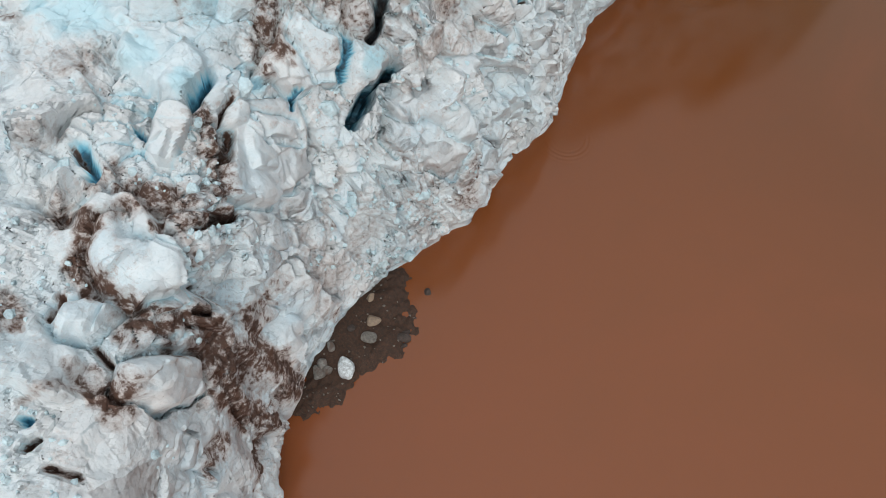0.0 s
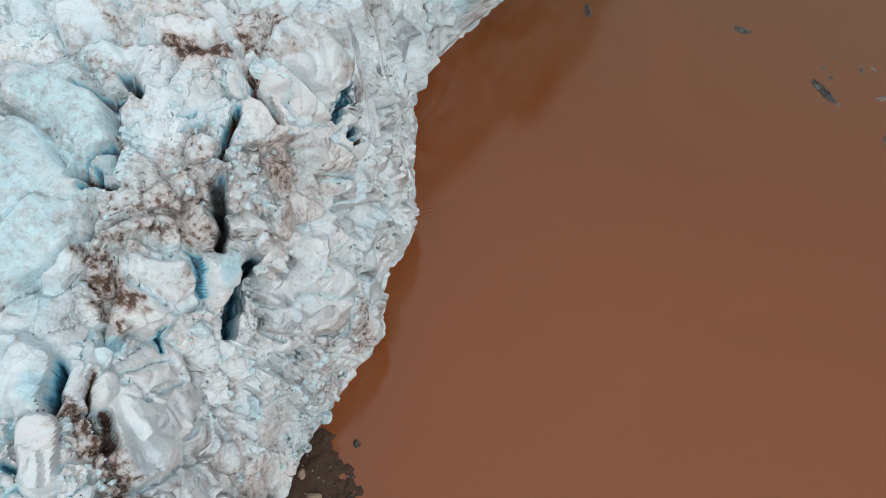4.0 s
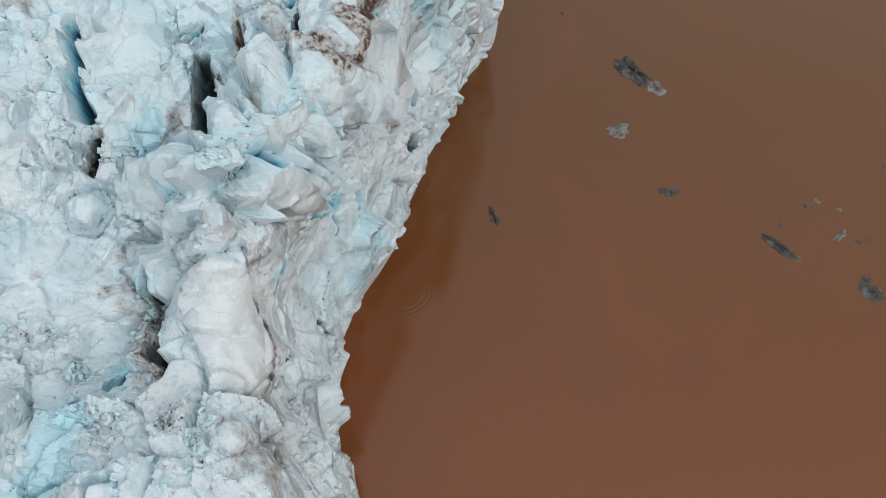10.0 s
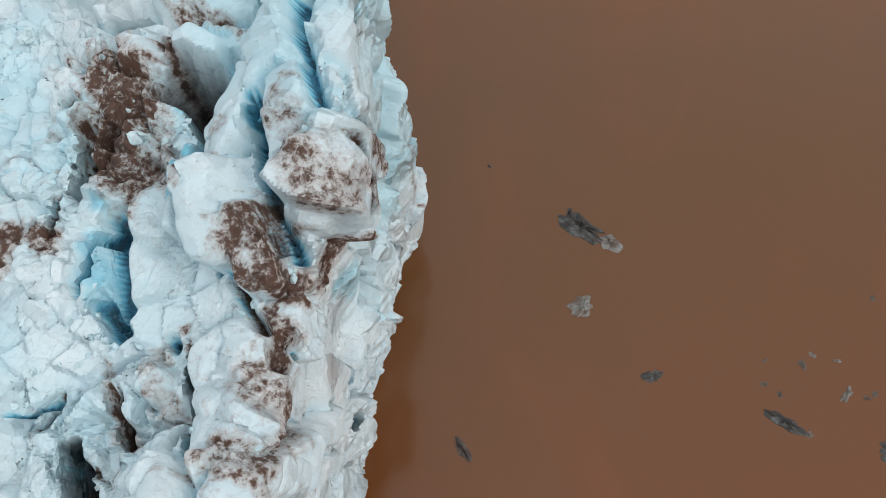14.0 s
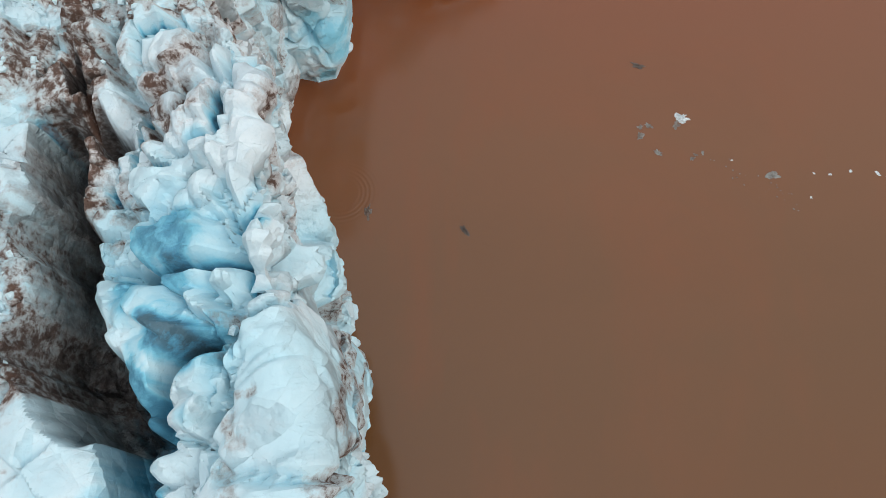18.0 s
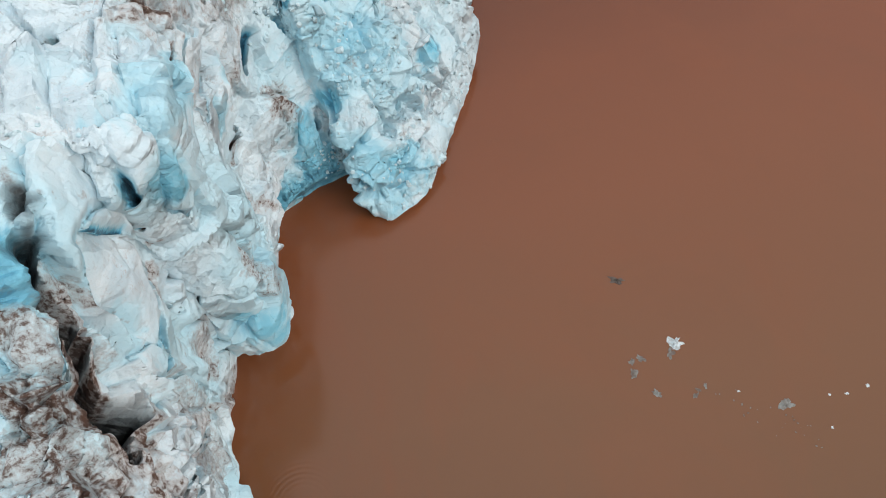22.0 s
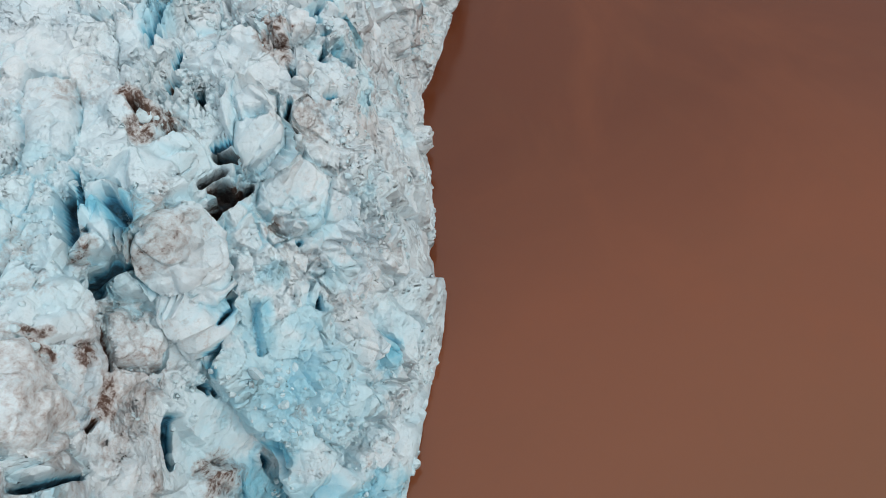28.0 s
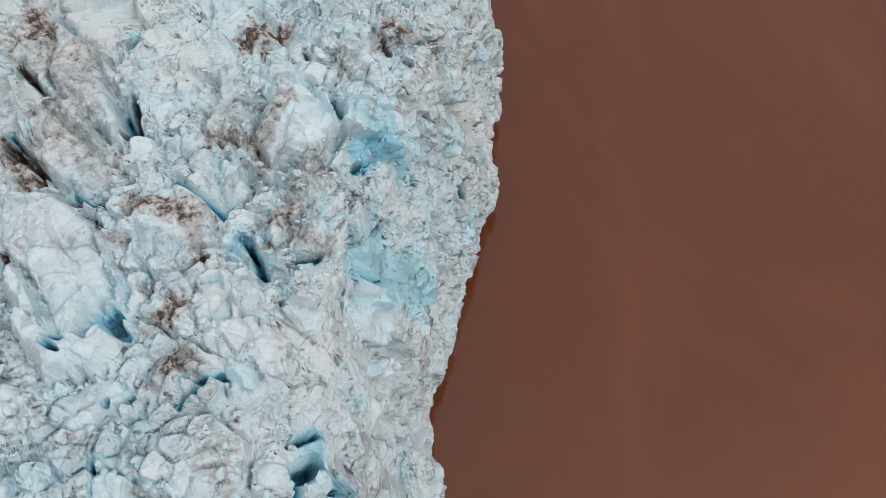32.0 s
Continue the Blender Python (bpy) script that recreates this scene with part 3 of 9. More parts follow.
dirt(0.9, 0.5, (-35.4, -14.8, 38.9), (-35.4, -13.4, 38.6))
dirt(1.9, 0.8, (-43.4, -10.7, 40.5), (-41.3, -11.4, 40.0))
dirt(1.8, 0.6, (-57.3, 25.6, 39.5), (-55.9, 23.5, 37.8))
dirt(2.2, 0.5, (-62.3, 6.2, 41.9), (-60.9, 6.4, 41.5))
dirt(2.6, 0.4, (-54.9, -1.8, 42.0), (-54.8, 0.7, 41.5))
dirt(1.7, 0.4, (-47.9, 24.1, 21.7), (-45.9, 19.4, 18.6), (-42.9, 15.0, 16.7))
dirt(3.8, 0.3, (-46.7, 25.5, 18.2), (-45.5, 29.8, 14.1))
dirt(1.7, 0.6, (-71.0, 4.0, 42.8), (-69.5, 4.2, 42.8))
dirt(1.9, 0.3, (-46.1, 34.2, 17.1), (-45.0, 35.1, 13.6))
dirt(2.0, 0.5, (-39.0, 6.8, 21.7), (-40.9, 10.7, 19.2))
dirt(1.4, 0.4, (-42.7, 13.7, 18.6), (-44.1, 16.9, 17.2))
block(4.6, 3, (-45.6, -1.1, 38.7), (-41.1, -1.2, 37.3))
block(4.1, 3, (-40.2, 0.2, 37.1))
block(4.4, 3, (-39.4, -7.2, 38.0))
block(4.7, 2, (-37.4, -11.1, 38.5))
block(3.3, 2, (-52.1, 10.1, 38.8), (-49.5, 7.3, 38.3))
block(4.9, 3, (-52.3, 17.8, 33.6))
block(4.5, 2, (-50.7, 20.2, 29.4))
block(3.2, 2, (-32.3, -4.5, 28.9))
block(4.6, 3, (-52.2, 33.2, 32.8))
block(7.3, 2, (-48.0, 36.4, 23.8), (-44.6, 39.7, 21.1))
calm(11.4, (-67.1, 9.2, 42.5))
calm(5.7, (-58.7, 12.3, 39.8))
calm(4.2, (-59.3, 0.7, 42.3))
calm(6.0, (-46.7, 12.3, 30.8))
calm(9.0, (-44.8, 24.1, 12.6))
blue(3.9, 0.35, (-52.2, 33.2, 32.8))
blue(9.1, 0.25, (-67.1, 9.2, 42.5))
blue(3.4, 0.3, (-54.4, 12.9, 38.8))
blue(5.7, 0.2, (-59.8, 11.7, 40.1))
blue(2.4, 0.3, (-53.9, 20.0, 35.2))
# southern blocks
crack(0.6, 6, 0.2, (-54.0, 44.6, 43.2), (-52.8, 40.2, 41.4))
crack(1.0, 8, 0.2, (-53.1, 38.1, 39.8), (-52.7, 36.7, 36.7), (-52.8, 34.3, 34.4))
crack(1.0, 6, 0, (-55.5, 49.7, 43.8), (-53.3, 48.1, 42.8), (-51.8, 47.1, 40.7))
crack(0.5, 3, 0.8, (-50.1, 57.0, 35.3), (-50.1, 54.1, 34.5))
crack(0.7, 3, 0.2, (-48.8, 56.0, 30.3), (-49.0, 54.0, 30.7))
crack(0.4, 2, 0.7, (-57.6, 42.6, 43.2), (-58.1, 40.6, 42.9))
crack(1.0, 4, 0.7, (-67.3, 43.9, 43.0), (-64.0, 42.5, 43.1))
crack(0.5, 3, 0.4, (-66.4, 39.7, 43.0), (-65.3, 41.1, 43.0))
crack(0.5, 3, 0.1, (-63.6, 32.0, 42.1), (-60.1, 32.5, 41.8))
crack(0.6, 2, 0.3, (-48.4, 48.9, 31.0), (-47.9, 51.4, 27.1))
crack(1.2, 2, 0.7, (-78.1, 35.1, 43.2), (-76.7, 35.0, 43.1))
crack(1.3, 4, 0.7, (-55.3, 15.9, 38.2), (-53.5, 12.8, 38.4))
dirt(0.8, 0.7, (-62.6, 35.3, 42.5), (-61.5, 35.9, 42.5))
dirt(1.5, 0.5, (-55.6, 38.2, 42.5), (-54.0, 39.1, 42.1), (-53.2, 41.9, 42.2))
dirt(4.3, 0.6, (-55.9, 34.4, 39.6), (-55.9, 31.2, 38.7), (-53.4, 34.4, 35.5))
dirt(2.6, 0.6, (-50.1, 43.8, 37.6), (-48.8, 44.4, 34.3))
dirt(2.0, 0.4, (-47.8, 45.9, 31.0))
dirt(2.0, 0.7, (-57.3, 25.1, 39.4), (-56.1, 22.2, 38.1), (-54.5, 21.8, 35.9))
dirt(1.8, 0.4, (-77.1, 35.2, 43.1), (-71.9, 34.8, 43.0), (-66.8, 33.8, 42.7))
dirt(1.4, 0.35, (-70.7, 22.2, 42.8), (-67.3, 20.9, 42.1), (-64.2, 19.7, 41.3))
dirt(2.7, 0.5, (-48.0, 38.1, 27.7))
dirt(1.8, 0.4, (-50.8, 44.0, 39.0), (-51.7, 41.3, 40.2))
dirt(2.4, 0.3, (-42.5, 48.7, 5.8), (-40.4, 41.5, 7.2))
block(11.3, 4, (-68.6, 29.2, 42.6), (-66.8, 24.0, 42.1))
block(5.3, 2, (-76.3, 28.0, 43.0))
calm(8.1, (-62.6, 21.1, 41.0), (-62.0, 14.9, 40.6))
block(4.9, 3, (-68.8, 38.9, 43.0))
block(2.9, 1.5, (-55.1, 39.2, 42.7))
block(1.2, 2, (-54.5, 49.8, 43.7))
block(4.9, 2, (-52.0, 46.0, 41.1))
block(5.2, 2, (-51.7, 56.0, 39.7))
block(10.6, 2, (-47.0, 35.9, 20.5))
block(4.7, 2, (-55.5, 27.8, 37.6))
block(3.6, 1.5, (-40.4, 41.5, 7.2))
block(6.4, 2, (-56.0, 13.6, 39.4), (-59.9, 12.8, 40.1))
# long crack
crack(1.4, 3, 0.8, (-72.7, 53.3, 42.4), (-72.0, 54.5, 42.1))
crack(1.6, 2, 0.7, (-68.5, 56.1, 41.8), (-68.2, 56.8, 41.6))
crack(0.9, 3, 0.9, (-72.1, 64.5, 39.6), (-71.6, 64.7, 39.5))
crack(0.4, 2, 0.1, (-60.3, 86.0, 35.5), (-58.9, 82.1, 32.3), (-57.4, 81.4, 26.2))
crack(0.5, 2, 0, (-57.2, 92.9, 15.7), (-56.5, 92.2, 7.6))
crack(0.7, 3, 0.3, (-52.3, 67.8, 30.3), (-51.2, 65.6, 30.0))
crack(0.6, 3, 0.8, (-50.4, 58.3, 36.2), (-50.2, 54.3, 35.0))
crack(1.0, 4, 0.3, (-49.2, 56.0, 32.0), (-49.3, 54.2, 32.0))
crack(0.7, 6, 0, (-54.5, 49.1, 43.7), (-52.4, 47.5, 41.7))
crack(0.9, 4, 0.7, (-66.8, 43.7, 43.0), (-64.9, 42.6, 43.0))
crack(0.7, 4, 0.6, (-68.7, 39.7, 43.0), (-65.8, 41.5, 43.0))
crack(0.5, 5, 0.1, (-53.8, 44.9, 43.1), (-53.2, 41.6, 42.1))
crack(1.3, 4, 0, (-68.4, 81.4, 34.5), (-66.3, 77.4, 36.1))
dirt(1.8, 0.85, (-64.8, 48.8, 43.1), (-58.0, 49.8, 43.7))
dirt(2.9, 0.4, (-80.7, 54.7, 42.6))
dirt(1.8, 0.4, (-84.6, 64.4, 41.1), (-82.7, 63.9, 40.9))
dirt(1.6, 0.8, (-58.9, 53.7, 43.4), (-56.2, 51.7, 43.7))
dirt(1.7, 0.4, (-57.6, 58.0, 42.8))
dirt(4.4, 0.5, (-55.5, 34.0, 38.9), (-54.5, 36.6, 39.7))
dirt(3.3, 0.55, (-50.4, 44.7, 38.1), (-48.7, 45.1, 33.8))
dirt(2.7, 0.35, (-71.8, 49.9, 42.9), (-73.9, 49.5, 42.9), (-67.9, 51.3, 42.8))
dirt(1.8, 0.7, (-57.3, 26.3, 39.6), (-58.3, 25.2, 40.3))
dirt(2.7, 0.6, (-70.4, 82.2, 32.9), (-67.3, 77.6, 35.6))
dirt(1.4, 0.4, (-54.7, 68.9, 36.5), (-54.8, 73.1, 29.8))
dirt(2.6, 0.3, (-83.3, 71.1, 37.9))
dirt(1.8, 0.4, (-48.0, 47.4, 30.6))
dirt(1.0, 0.9, (-56.3, 51.0, 43.8))
block(7.5, 4, (-52.7, 56.4, 41.7), (-52.6, 52.6, 41.0))
block(4.9, 3, (-65.0, 52.3, 42.8), (-71.8, 49.9, 42.9))
block(3.7, 1.5, (-47.9, 51.4, 26.9))
block(1.5, 2, (-54.5, 49.8, 43.7))
block(2.0, 2, (-56.7, 47.8, 43.6))
block(3.4, 1.5, (-54.6, 39.7, 42.7))
block(5.3, 3, (-65.1, 35.1, 42.7))
block(4.7, 3, (-62.8, 28.9, 41.7))
block(2.8, 2, (-57.0, 71.7, 38.6))
block(4.5, 2, (-72.1, 54.9, 42.0))
block(3.9, 1, (-73.3, 69.8, 37.3))
calm(4.7, (-64.6, 61.2, 41.1))
calm(8.0, (-62.3, 80.2, 37.7))
blue(6.1, 0.3, (-71.8, 66.0, 39.0), (-73.2, 73.5, 35.4))
blue(6.6, 0.25, (-71.1, 86.6, 32.5))
# hollow behind the bend
crack(1.7, 6, 0.2, (-97.2, 127.9, 38.9), (-94.8, 124.5, 38.4))
crack(1.3, 6, 0.4, (-90.9, 119.3, 37.7), (-85.9, 109.2, 37.0), (-83.4, 105.8, 36.3))
crack(1.5, 4, 0.1, (-82.2, 103.9, 35.3), (-82.5, 100.8, 33.4))
crack(1.4, 7, 0.4, (-71.8, 112.8, 38.7), (-69.2, 105.1, 37.2))
crack(1.2, 6, 0, (-71.3, 88.9, 32.6), (-69.4, 82.7, 33.6))
crack(1.0, 4, 0.4, (-63.4, 122.6, 40.6), (-59.8, 111.2, 43.8))
crack(0.4, 3, 0, (-60.0, 86.0, 34.4), (-58.1, 79.3, 31.9))
crack(0.4, 2, 0.8, (-59.3, 91.6, 33.9), (-59.2, 89.3, 31.6))
crack(0.7, 3, 0.3, (-50.2, 124.0, 24.2), (-50.2, 123.8, 22.8))
crack(1.4, 5, 0.2, (-50.5, 121.2, 17.8), (-50.5, 120.9, 16.8))
crack(0.3, 2, 0.3, (-54.3, 108.3, 26.0), (-54.4, 106.8, 23.0))
crack(0.4, 2, 0.9, (-59.5, 97.9, 45.6), (-60.3, 96.3, 46.9))
crack(1.0, 3, 0.8, (-71.8, 79.0, 33.0), (-72.7, 77.6, 33.3))
crack(0.8, 3, 0.5, (-72.7, 81.3, 31.7), (-72.7, 81.0, 31.8))
crack(1.0, 3, 0.6, (-90.0, 123.0, 38.2), (-92.9, 122.8, 38.1))
crack(1.9, 3, 0.7, (-70.1, 126.4, 41.3), (-68.3, 123.7, 40.5))
crack(0.6, 3, 0.2, (-73.9, 117.3, 39.2), (-74.8, 116.1, 39.0))
crack(0.6, 3, 0, (-53.9, 118.3, 42.9), (-53.1, 122.0, 42.7))
crack(0.9, 3, 0.7, (-57.4, 127.2, 43.6), (-55.9, 124.7, 43.0))
dirt(1.2, 0.8, (-62.1, 123.3, 41.0))
dirt(1.6, 0.75, (-54.7, 115.9, 43.7), (-54.1, 114.8, 40.5), (-56.5, 109.0, 45.5))
dirt(3.1, 0.9, (-53.2, 127.1, 44.7), (-51.5, 125.9, 42.8))
dirt(2.9, 0.9, (-49.6, 130.4, 42.8), (-50.6, 127.4, 40.6))
dirt(1.5, 0.6, (-68.3, 118.2, 39.4), (-67.9, 114.6, 39.1))
dirt(2.4, 0.3, (-64.6, 116.5, 40.1))
dirt(2.6, 0.7, (-81.4, 129.9, 40.2))
dirt(1.7, 0.6, (-85.4, 128.1, 39.3))
dirt(3.2, 0.4, (-95.8, 120.2, 37.7))
dirt(3.3, 0.4, (-75.5, 93.6, 28.6), (-74.7, 88.0, 28.9), (-71.6, 84.5, 31.7))
dirt(1.8, 0.5, (-78.4, 87.7, 28.4))
dirt(1.2, 0.4, (-85.0, 88.2, 30.0))
dirt(0.8, 0.6, (-52.2, 116.8, 26.3))
dirt(2.0, 0.6, (-91.9, 129.3, 39.1))
dirt(1.6, 0.5, (-56.0, 91.1, -0.0))
dirt(1.3, 0.3, (-58.1, 92.7, 25.3), (-57.7, 92.3, 21.1))
dirt(1.0, 0.4, (-65.5, 88.2, 40.5))
block(6.9, 5, (-59.8, 95.2, 42.3), (-58.7, 97.6, 40.4))
block(2.7, 5, (-70.3, 103.4, 35.8))
block(3.3, 5, (-61.6, 109.3, 43.3))
block(5.1, 4, (-55.1, 111.2, 41.8))
block(2.3, 3, (-52.3, 118.1, 30.5))
block(6.6, 3, (-75.4, 100.2, 32.4))
block(6.4, 3, (-57.2, 116.3, 43.3))
block(3.7, 3, (-64.4, 118.8, 40.1))
block(2.9, 3, (-63.8, 90.9, 44.8))
block(4.2, 1.5, (-82.5, 96.9, 30.8))
block(2.3, 4, (-62.0, 93.9, 48.1))
calm(11.4, (-81.5, 118.8, 38.6))
calm(11.6, (-86.0, 91.6, 30.3), (-80.1, 86.8, 28.7))
calm(7.0, (-57.7, 83.6, 24.7))
blue(3.5, 0.45, (-70.7, 103.2, 35.4))
blue(3.0, 0.4, (-66.1, 92.3, 43.3))
blue(7.2, 0.25, (-75.4, 104.1, 35.4))
blue(3.2, 0.45, (-55.8, 102.9, 27.0))
blue(2.2, 0.3, (-59.4, 90.5, 33.6))
blue(4.7, 0.35, (-72.1, 79.4, 32.7))
blue(3.8, 0.4, (-69.3, 126.4, 41.3))
blue(5.9, 0.15, (-54.0, 107.9, 20.3), (-55.1, 100.9, 10.8))
# brown fins
crack(2.4, 12, 0.1, (-61.2, 145.5, 46.4), (-60.0, 142.5, 45.9))
crack(0.9, 8, 1, (-59.3, 134.3, 45.0), (-58.8, 127.8, 43.4))
crack(0.8, 8, 0.7, (-53.9, 142.0, 49.2), (-54.2, 137.8, 48.8), (-52.9, 132.9, 48.0), (-51.7, 128.4, 45.7))
crack(0.8, 4, 0.8, (-48.2, 139.1, 51.9), (-47.5, 138.7, 50.4))
crack(0.7, 5, 0, (-57.5, 126.6, 43.4), (-55.1, 122.6, 42.7), (-53.4, 119.6, 41.9))
crack(2.0, 4, 0.6, (-68.8, 134.4, 43.8), (-67.9, 125.8, 41.1))
crack(0.3, 2, 0, (-48.2, 136.3, 49.3), (-48.7, 133.5, 45.1))
crack(0.6, 3, 0.2, (-74.2, 136.9, 43.0), (-74.4, 133.1, 42.4))
crack(1.0, 4, 0, (-72.8, 140.6, 43.8), (-72.7, 145.0, 44.1))
crack(1.1, 5, 0.1, (-61.3, 121.0, 41.0), (-61.0, 115.1, 42.0))
crack(0.5, 3, 0, (-68.8, 119.2, 39.6), (-67.6, 114.0, 39.1))
crack(1.1, 7, 0.2, (-70.8, 112.6, 38.7), (-69.1, 106.0, 37.5), (-68.8, 100.9, 36.9))
crack(0.4, 3, 0.2, (-66.8, 108.7, 39.4), (-69.9, 112.1, 38.6))
crack(1.1, 4, 1, (-59.6, 97.4, 45.8), (-59.5, 97.4, 45.0))
crack(0.4, 2, 0.8, (-54.3, 107.9, 24.9), (-54.4, 106.6, 22.1))
crack(0.5, 3, 0.2, (-73.5, 118.9, 39.4), (-73.9, 117.3, 39.2))
dirt(2.4, 0.9, (-54.7, 131.3, 46.5), (-55.6, 127.7, 44.5), (-54.1, 125.8, 43.8))
dirt(2.2, 0.95, (-52.5, 125.6, 43.9), (-51.8, 125.0, 42.4))
dirt(2.8, 0.95, (-49.3, 131.1, 42.4), (-50.3, 128.3, 41.5))
dirt(2.4, 0.7, (-49.8, 136.0, 50.5), (-49.9, 132.4, 48.3))
dirt(2.8, 0.8, (-46.5, 140.0, 43.8), (-46.3, 140.0, 40.2), (-47.3, 138.5, 47.9))
dirt(4.7, 1, (-69.2, 146.1, 45.3), (-67.5, 140.6, 45.1), (-69.4, 139.6, 44.6))
dirt(2.9, 0.6, (-64.9, 145.2, 46.1), (-63.9, 136.9, 44.8))
dirt(2.6, 1, (-83.3, 135.9, 40.4), (-80.2, 132.4, 40.8), (-82.1, 130.9, 40.2))
dirt(2.0, 0.9, (-76.3, 133.4, 41.9), (-74.1, 133.1, 42.4))
dirt(2.5, 0.8, (-85.4, 146.7, 41.1))
dirt(1.1, 0.7, (-61.7, 121.6, 40.9))
dirt(2.2, 0.6, (-55.1, 115.9, 43.8), (-54.1, 114.6, 40.1), (-56.5, 110.5, 45.1))
dirt(1.4, 0.6, (-57.5, 110.1, 45.1), (-58.7, 109.3, 45.0))
dirt(1.1, 0.5, (-69.5, 121.0, 39.9), (-67.7, 115.7, 39.2))
dirt(1.8, 0.6, (-80.6, 142.6, 41.5))
dirt(2.4, 0.5, (-76.0, 144.2, 43.0))
dirt(1.1, 0.7, (-53.7, 121.5, 42.7))
dirt(1.5, 0.6, (-64.6, 110.8, 40.7))
dirt(1.4, 0.5, (-57.1, 139.0, 46.9), (-55.8, 139.7, 47.8))
block(2.8, 6, (-61.7, 136.4, 44.6), (-60.9, 131.7, 43.7))
block(3.3, 8, (-57.2, 141.4, 46.9), (-57.7, 134.8, 46.0), (-57.4, 128.9, 44.4))
block(4.3, 5, (-54.7, 130.9, 46.3), (-54.0, 126.4, 44.2))
block(6.2, 6, (-50.1, 134.1, 49.4), (-48.8, 133.0, 44.4))
block(6.9, 4, (-58.3, 119.5, 42.1))
block(3.8, 4, (-63.9, 118.4, 40.2))
block(4.9, 2, (-83.4, 143.3, 41.0))
block(2.9, 2, (-76.8, 130.5, 41.3))
block(3.7, 3, (-73.3, 145.5, 44.0))
block(2.8, 3, (-52.5, 115.7, 27.0))
block(6.2, 2, (-65.8, 128.6, 42.1))
calm(8.3, (-79.1, 123.1, 39.5))
calm(9.3, (-77.2, 108.7, 37.7))
calm(4.6, (-52.1, 121.3, 36.6))
calm(4.0, (-46.3, 138.1, 32.8))
blue(2.3, 0.5, (-61.2, 134.9, 44.4))
blue(3.4, 0.45, (-69.6, 128.9, 42.1))
blue(2.9, 0.4, (-55.9, 102.0, 25.3))
blue(4.3, 0.2, (-47.4, 132.9, 22.4))
# tall fins
crack(2.2, 10, 0.1, (-64.4, 174.1, 49.0), (-61.7, 170.5, 48.8))
crack(0.8, 10, 0.6, (-49.7, 152.1, 51.1), (-49.7, 146.6, 51.9), (-48.8, 141.5, 52.1), (-48.3, 138.9, 51.8))
crack(0.8, 10, 0.5, (-54.3, 138.0, 48.7), (-54.1, 135.0, 48.3), (-53.1, 131.4, 47.2), (-52.3, 128.2, 45.5))
crack(0.3, 2, 0.4, (-51.3, 157.6, 50.9), (-48.0, 156.0, 52.7), (-44.3, 153.8, 53.9))
crack(2.4, 14, 0, (-59.2, 144.8, 46.4), (-61.2, 145.7, 46.4), (-64.6, 147.1, 46.5))
crack(1.5, 10, 1, (-56.4, 162.6, 48.9), (-55.6, 158.7, 48.7))
crack(3.4, 8, 0.9, (-58.4, 164.4, 48.6), (-59.6, 167.8, 48.7), (-61.0, 173.7, 49.0))
crack(0.7, 8, 0.8, (-59.4, 136.5, 45.3), (-59.0, 132.8, 44.8))
crack(0.4, 3, 0, (-48.6, 134.8, 47.9), (-49.0, 132.4, 43.8))
crack(0.2, 2, 0.3, (-51.4, 130.6, 47.1), (-48.6, 132.4, 39.1))
crack(0.6, 5, 0.8, (-53.4, 142.2, 49.5), (-53.5, 138.4, 49.3))
crack(1.2, 6, 0.1, (-75.1, 148.5, 43.5), (-73.9, 146.5, 43.8))
crack(0.8, 5, 0, (-70.9, 167.2, 46.8), (-70.3, 168.3, 47.1))
crack(1.9, 5, 0, (-67.6, 145.1, 45.6), (-69.1, 141.9, 44.9))
dirt(3.9, 0.7, (-75.0, 170.7, 45.9), (-77.4, 176.0, 46.0), (-72.4, 171.7, 46.9))
dirt(3.3, 1, (-67.8, 149.7, 46.0), (-68.0, 144.6, 45.5), (-69.8, 142.6, 44.8), (-66.0, 145.2, 46.0))
dirt(2.9, 0.8, (-65.0, 146.6, 46.3))
dirt(1.2, 0.85, (-63.4, 154.8, 47.6), (-61.4, 154.7, 47.9), (-64.4, 153.4, 47.1))
dirt(1.5, 0.6, (-58.1, 152.9, 47.8), (-56.3, 152.1, 47.8))
dirt(1.5, 0.5, (-69.2, 155.6, 45.9))
dirt(1.4, 0.6, (-49.1, 158.6, 52.4), (-46.0, 159.5, 54.1), (-47.0, 191.8, 23.7), (-44.0, 156.7, 54.3))
dirt(1.3, 0.45, (-49.5, 166.4, 53.4), (-50.0, 167.9, 53.4))
dirt(0.7, 0.5, (-44.8, 150.5, 53.6), (-45.6, 146.9, 51.4), (-46.1, 142.0, 44.8))
dirt(1.1, 0.6, (-51.2, 140.3, 51.0), (-52.4, 138.3, 50.0))
dirt(0.9, 0.6, (-50.4, 141.4, 51.5), (-47.0, 140.9, 51.3))
dirt(1.9, 0.7, (-49.7, 135.1, 50.1), (-50.2, 131.7, 47.9))
dirt(3.4, 0.75, (-46.9, 137.6, 39.8), (-48.1, 135.0, 44.8), (-45.7, 140.1, 30.3))
dirt(0.9, 0.7, (-56.8, 136.6, 46.8), (-57.5, 134.2, 45.9))
dirt(1.3, 0.7, (-51.2, 129.9, 46.7))
dirt(2.1, 0.6, (-55.1, 129.4, 45.5))
dirt(1.8, 0.6, (-49.8, 129.6, 40.9))
dirt(1.6, 0.7, (-74.1, 163.3, 45.1))
dirt(1.8, 0.6, (-62.8, 137.0, 44.8))
dirt(2.3, 0.5, (-47.2, 191.1, 27.0))
dirt(0.7, 0.6, (-51.3, 156.6, 50.7))
dirt(0.7, 0.5, (-41.5, 151.6, 30.9), (-40.7, 151.8, 13.9))
